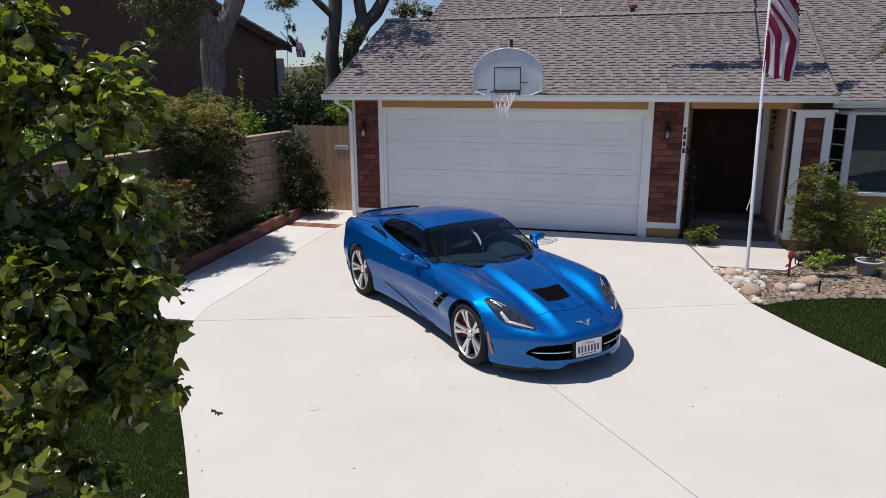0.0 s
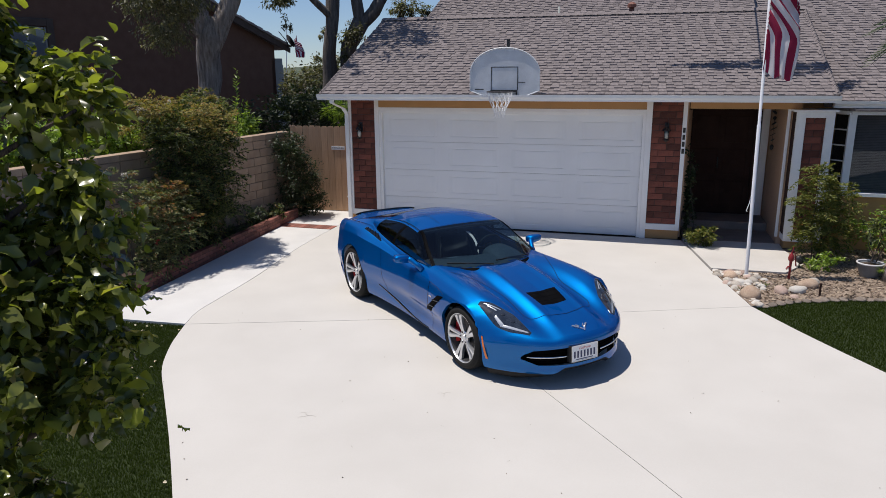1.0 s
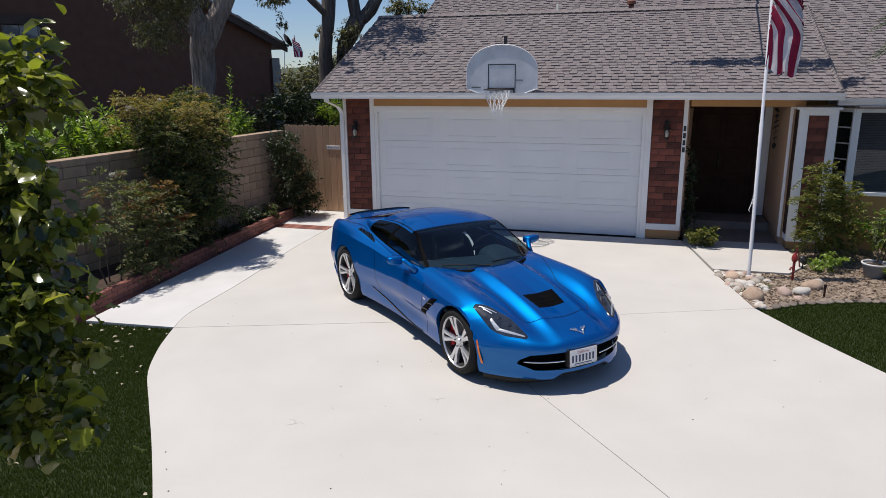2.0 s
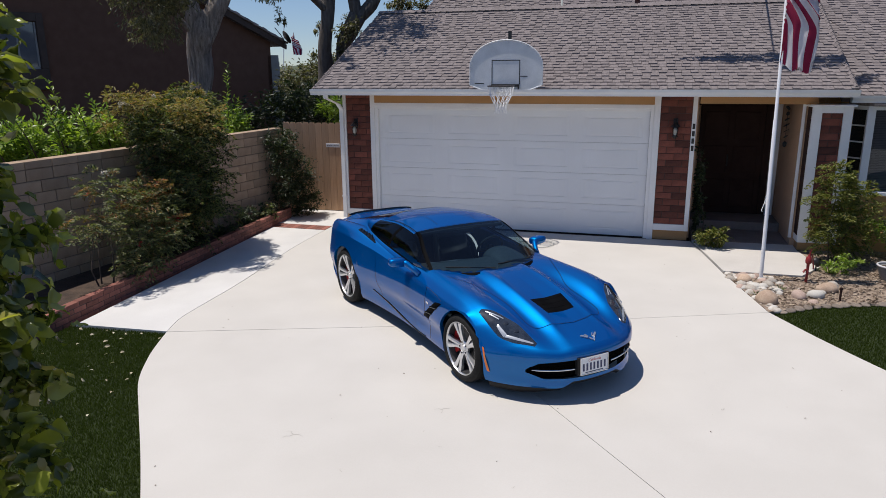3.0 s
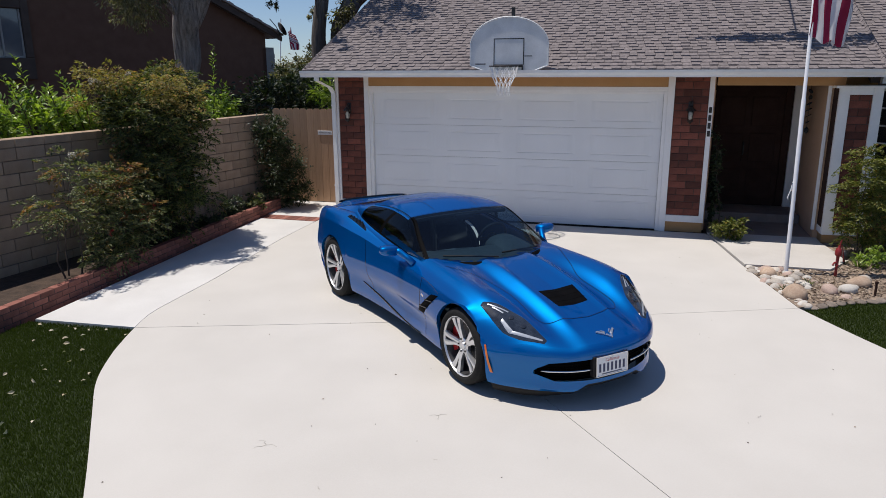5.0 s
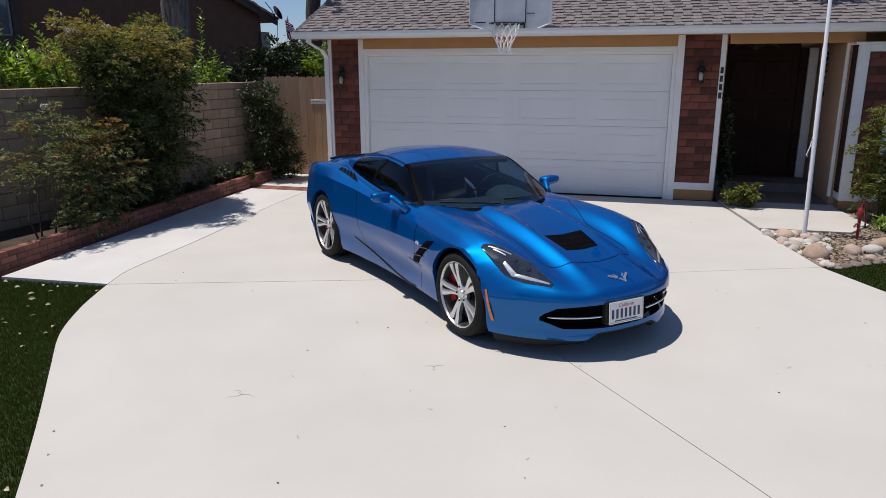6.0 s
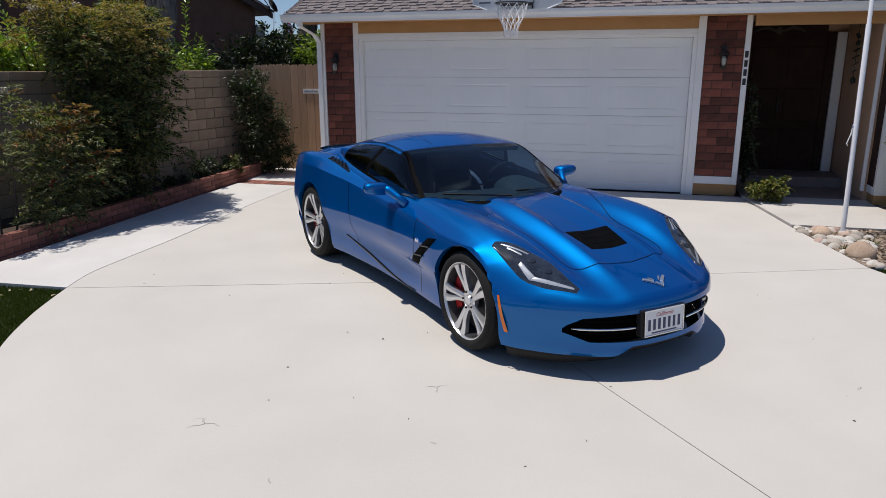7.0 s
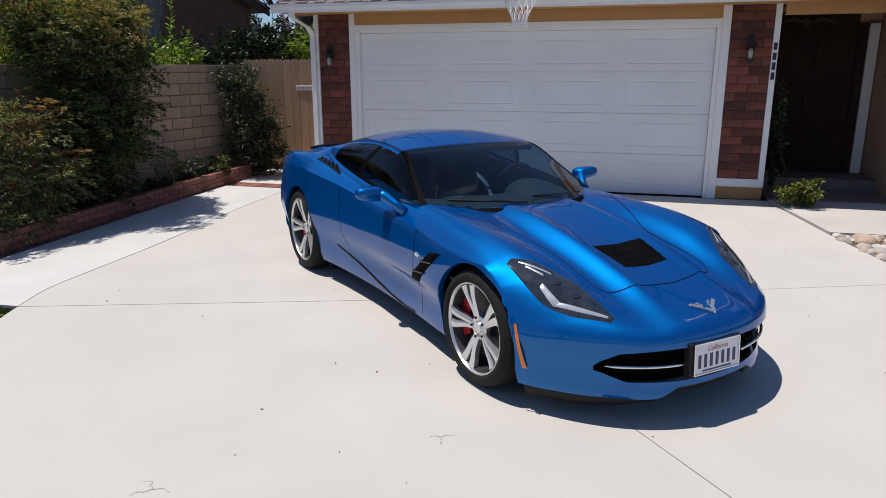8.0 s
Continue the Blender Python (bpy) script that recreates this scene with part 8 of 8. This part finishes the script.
net = tagged(new("net"), "white diamond-knotted net")
net.parent = hoop
for k in range(12):
    for s in (1, -1):
        pts = []
        for j in range(9):
            t = j / 8
            a = 2 * math.pi * (k + s * t * 2.2) / 12
            r = 0.213 - 0.11 * min(1.0, t * 1.35) + 0.012 * math.sin(6 * t)
            pts.append((-0.02 + r * math.cos(a), -0.30 + r * math.sin(a), 2.55 - 0.42 * t))
        part("cord", tube(bmesh.new(), pts, 0.0055, 4), CORD, net)
part("mount_post", boxed(0.02, 0.075, 0.03, 0.06, 2.60, 3.42, 0.004), BLACK_METAL, hoop, "black mounting post")
for s in (1, -1):
    part("mount_arm", tube(bmesh.new(), [(0.25 * s, 0.02, 2.75), (0.25 * s, 0.62, 2.80)], 0.014, 6), BLACK_METAL, hoop)

# flagpole and flag
pole = thing("flagpole", "white metal flagpole standing among the stones", "flagpole", pose(6.445, -2.02, -0.04))
part("shaft", lathe(bmesh.new(), [(0.026, 0.0), (0.026, 2.2), (0.021, 2.21), (0.021, 5.4), (0.005, 5.42)], 16), STEEL_WHITE, pole, "white tapered shaft", pose(0, 0, 0, 0, -0.95, 0), smooth=True, angle=40)
part("cleat", tube(bmesh.new(), [(-0.035, 0, 1.20), (-0.05, 0, 1.17), (-0.05, 0, 1.11), (-0.035, 0, 1.08)], 0.010, 6), CHROME, pole)
part("rope", tube(bmesh.new(), [(-0.045, 0, 1.2), (-0.06, -0.01, 1.10), (-0.09, -0.02, 1.0), (-0.075, -0.01, 0.98)], 0.006, 5), CORD, pole)
part("rope", tube(bmesh.new(), [(-0.040, 0, 1.15), (-0.036, 0, 3.0), (-0.034, 0, 5.3)], 0.004, 5), CORD, pole)


def limp(i, h):
    """Cloth of a limp flag: i stripes across, h up from the hem; the edges fold back behind."""
    lo, hi = -0.08, 0.30
    lean = max(0.0, h - 0.50)
    x = lo - 0.02 + 0.078 * i - 0.95 * lean * lean / (lean + 0.12) + 0.02 * math.sin(5 * h + i)
    y = 0.035 * math.sin(i * 1.55 + 2.0 * h) + 0.02 * math.sin(i * 3.1 - 5 * h)
    if x < lo:
        y, x = y * 0.5 + 0.07, lo + 0.16 * (1 - math.exp((x - lo) / 0.16))
    if x > hi + 0.04 * math.sin(3.5 * h):
        e = hi + 0.04 * math.sin(3.5 * h)
        y, x = y * 0.5 + 0.07, e - 0.2 * (1 - math.exp((e - x) / 0.2))
    return Vector((x, y, h - 0.22 * x + 0.03 * math.sin(i * 2.4)))


def limp_flag(name, label, at):
    ob = thing(name, label, "flag", at)
    for i in range(13):
        top = 1.62 if i < 7 else 2.1
        vs = [limp(i + c / 5, top * r / 33) for r in range(34) for c in range(6)]
        hang("stripe", mesh_from(vs, grid_faces(34, 6), True), FLAG_WHITE if i % 2 else FLAG_RED, ob, "white stripe" if i % 2 else "red stripe")
    vs = [limp(c / 3, 1.62 + 0.48 * r / 8) for r in range(9) for c in range(22)]
    hang("canton", mesh_from(vs, grid_faces(9, 22), True), FLAG_BLUE, ob, "dark blue canton")
    return ob


limp_flag("hanging_flag", "red and white striped flag hanging limp from the pole", pose(6.45, -2.08, 2.83, 0, 0, -8))
fp = thing("far_flagpole", "thin far flagpole beyond the neighbour's roof", "flagpole", pose(-18.85, 31.6, -0.2))
part("shaft", tube(bmesh.new(), [(-0.3, 0, 0), (0.15, 0, 5.9)], [0.035, 0.025], 8), STEEL_WHITE, fp)
limp_flag("far_flag", "small red and white flag on the far pole", pose(-18.00, 31.6, 3.75, 0, -6, 15) @ Matrix.Diagonal((1.5, 1.0, 0.68, 1.0)))

# hand pump, spotlight, stake
pump = thing("hand_pump", "red cast-iron hand water pump in the bed", "water pump", pose(7.02, -1.98, -0.06) @ Matrix.Diagonal((0.72, 0.72, 0.88, 1)))
part("body", lathe(bmesh.new(), [(0.07, 0.0), (0.07, 0.02), (0.026, 0.035), (0.022, 0.20), (0.034, 0.21), (0.024, 0.23), (0.028, 0.34), (0.052, 0.36), (0.058, 0.40), (0.045, 0.45), (0.02, 0.47), (0.012, 0.50)], 16), RED_PAINT, pump, "red iron pump body", smooth=True, angle=40)
part("spout", tube(bmesh.new(), [(0, 0, 0.25), (-0.05, -0.03, 0.25), (-0.075, -0.045, 0.215)], [0.018, 0.016, 0.019], 8), RED_PAINT, pump)
part("handle", tube(bmesh.new(), [(0, 0, 0.46), (0.05, 0.02, 0.50), (0.075, 0.03, 0.42), (0.11, 0.05, 0.26)], [0.012, 0.012, 0.011, 0.014], 6), RED_PAINT, pump, "red iron handle")
part("lever_post", tube(bmesh.new(), [(0.0, 0, 0.44), (0.03, 0.012, 0.58)], 0.011, 6), RED_PAINT, pump)
spot = thing("garden_spotlight", "black ground spotlight by the shrub", "spotlight", pose(7.26, -1.36, -0.03))
part("head", lathe(bmesh.new(), [(0.03, -0.06), (0.055, 0.02), (0.058, 0.05), (0.05, 0.052)], 14, pose(0, 0, 0.14, -55, 0, 40)), BLACK_METAL, spot, smooth=True)
part("stake", tube(bmesh.new(), [(0, 0, -0.05), (0, 0, 0.10)], 0.010, 6), BLACK_METAL, spot)
stake = thing("drip_stake", "short dark metal stake at the bed's edge", "stake", pose(7.28, -2.68, -0.06))
part("rod", lathe(bmesh.new(), [(0.014, 0.0), (0.014, 0.17), (0.02, 0.175), (0.02, 0.20), (0.004, 0.205)], 8), DARK_WOOD, stake)

# potted plant
pot = thing("plant_pot", "dark grey round pot with a pale rim and a thin shrub", "plant pot", pose(8.15, -1.55, -0.02) @ Matrix.Diagonal((0.82, 0.82, 0.82, 1)))
part("bowl", lathe(bmesh.new(), [(0.13, 0.0), (0.15, 0.01), (0.205, 0.22), (0.215, 0.25), (0.195, 0.25), (0.185, 0.22), (0.01, 0.20)], 28), GREY_POT, pot, "dark grey bowl", smooth=True, angle=40)
part("rim", tube(bmesh.new(), [(0.208 * math.cos(a), 0.208 * math.sin(a), 0.245) for a in np.linspace(0, 2 * math.pi, 33)], 0.017, 8, cap=False), surface("pale_pot_rim", (0.5, 0.5, 0.5), (0.6, 0.6, 0.6), 9, 0.6), pot, "pale worn rim", smooth=True)
part("earth", lathe(bmesh.new(), [(0.19, 0.20), (0.19, 0.215), (0.01, 0.225)], 20), SOIL, pot)
plant = thing("pot_shrub", "thin leafy shrub growing in the pot", "shrub", pose(8.17, -1.55, 0.19))
crown("foliage", [((0.0, 0.05, 0.42), (0.26, 0.24, 0.20)), ((0.1, -0.05, 0.6), (0.18, 0.16, 0.14))], 520, 0.06, NANDINA, plant, 91, long=2.6, shell=0.3)
stems(plant, (0, 0, 0), [(0.12, 0.03, 0.55), (-0.10, 0.05, 0.5), (0.0, -0.05, 0.6)], 0.009, DARK_BARK, 92)

# vent pipes on the ridge
pipe = thing("roof_vent", "rusty red roof vent pipe with a cap", "roof vent", pose(4.46, 3.10, RZ - 0.04))
part("pipe", lathe(bmesh.new(), [(0.07, 0.0), (0.065, 0.06), (0.052, 0.07), (0.052, 0.20)], 14), surface("rusty_vent", (0.14, 0.05, 0.035), (0.22, 0.09, 0.06), 14, 0.7, 0.002), pipe, smooth=True)
part("cap", lathe(bmesh.new(), [(0.09, 0.18), (0.09, 0.24), (0.03, 0.29)], 14), bpy.data.materials["rusty_vent"], pipe)
pipe = thing("roof_vent", "thin grey roof vent pipe", "roof vent", pose(2.97, 3.08, RZ - 0.04))
part("pipe", lathe(bmesh.new(), [(0.05, 0.0), (0.045, 0.05), (0.022, 0.06), (0.022, 0.24), (0.012, 0.24)], 12), GREY_SIDING, pipe, smooth=True)

# thin hose looped by the garage door
part_ob = part("garden_hose", tube(bmesh.new(), [(3.15 + 0.28 * math.cos(a) * (1 + 0.08 * math.sin(3 * a)), -0.85 + 0.22 * math.sin(a), 0.006 + 0.004 * math.sin(2 * a)) for a in np.linspace(0, 7.6, 60)], 0.006, 6), GREY_SIDING)
tagged(part_ob, "thin pale hose looped on the concrete by the garage", "hose")
# wind ornament over the front door and a wall ornament beside it
orn = thing("door_ornament", "dark carved scroll ornament over the front door", "ornament", pose(6.18, 1.83, 2.28))
part("boss", lathe(bmesh.new(), [(0.004, -0.02), (0.05, -0.015), (0.05, 0.0)], 14, pose(0, 0, 0, 90, 0, 0)), BROWN_TRIM, orn)
for s in (1, -1):
    part("scroll", tube(bmesh.new(), [(0.05 * s, -0.01, 0), (0.16 * s, -0.01, 0.045), (0.28 * s, -0.01, 0.03), (0.36 * s, -0.01, -0.02)], [0.02, 0.03, 0.026, 0.008], 8), BROWN_TRIM, orn)

# wind chime on the recess wall
chime = thing("wind_chime", "dark metal wind chime with hanging leaves by the entry", "wind chime", pose(7.06, 0.95, 2.22))
part("cord", tube(bmesh.new(), [(0, 0, 0.18), (0, 0.005, -0.2), (0, 0, -0.62)], 0.003, 5), BLACK_METAL, chime)
for k in range(6):
    z = -0.06 - 0.095 * k
    bm = bmesh.new()
    w = 0.075 - 0.006 * k
    prism(bm, [(-w, 0.0), (-w * 0.4, 0.03), (w * 0.5, 0.026), (w, 0.0), (w * 0.4, -0.028), (-w * 0.5, -0.024)], -0.002, lambda x, y: 0.004 + 0.15 * abs(y))
    part("leaf_plate", bm, BLACK_METAL, chime, "", pose(0.006 * math.sin(3 * k), 0.02 * math.cos(2.2 * k), z, 22 * math.sin(1.7 * k), 30, 60 + 31 * k))
part("weight", lathe(bmesh.new(), [(0.004, 0.03), (0.034, 0.0), (0.03, -0.05), (0.006, -0.075)], 12, pose(0, 0, -0.64)), BLACK_METAL, chime, smooth=True)
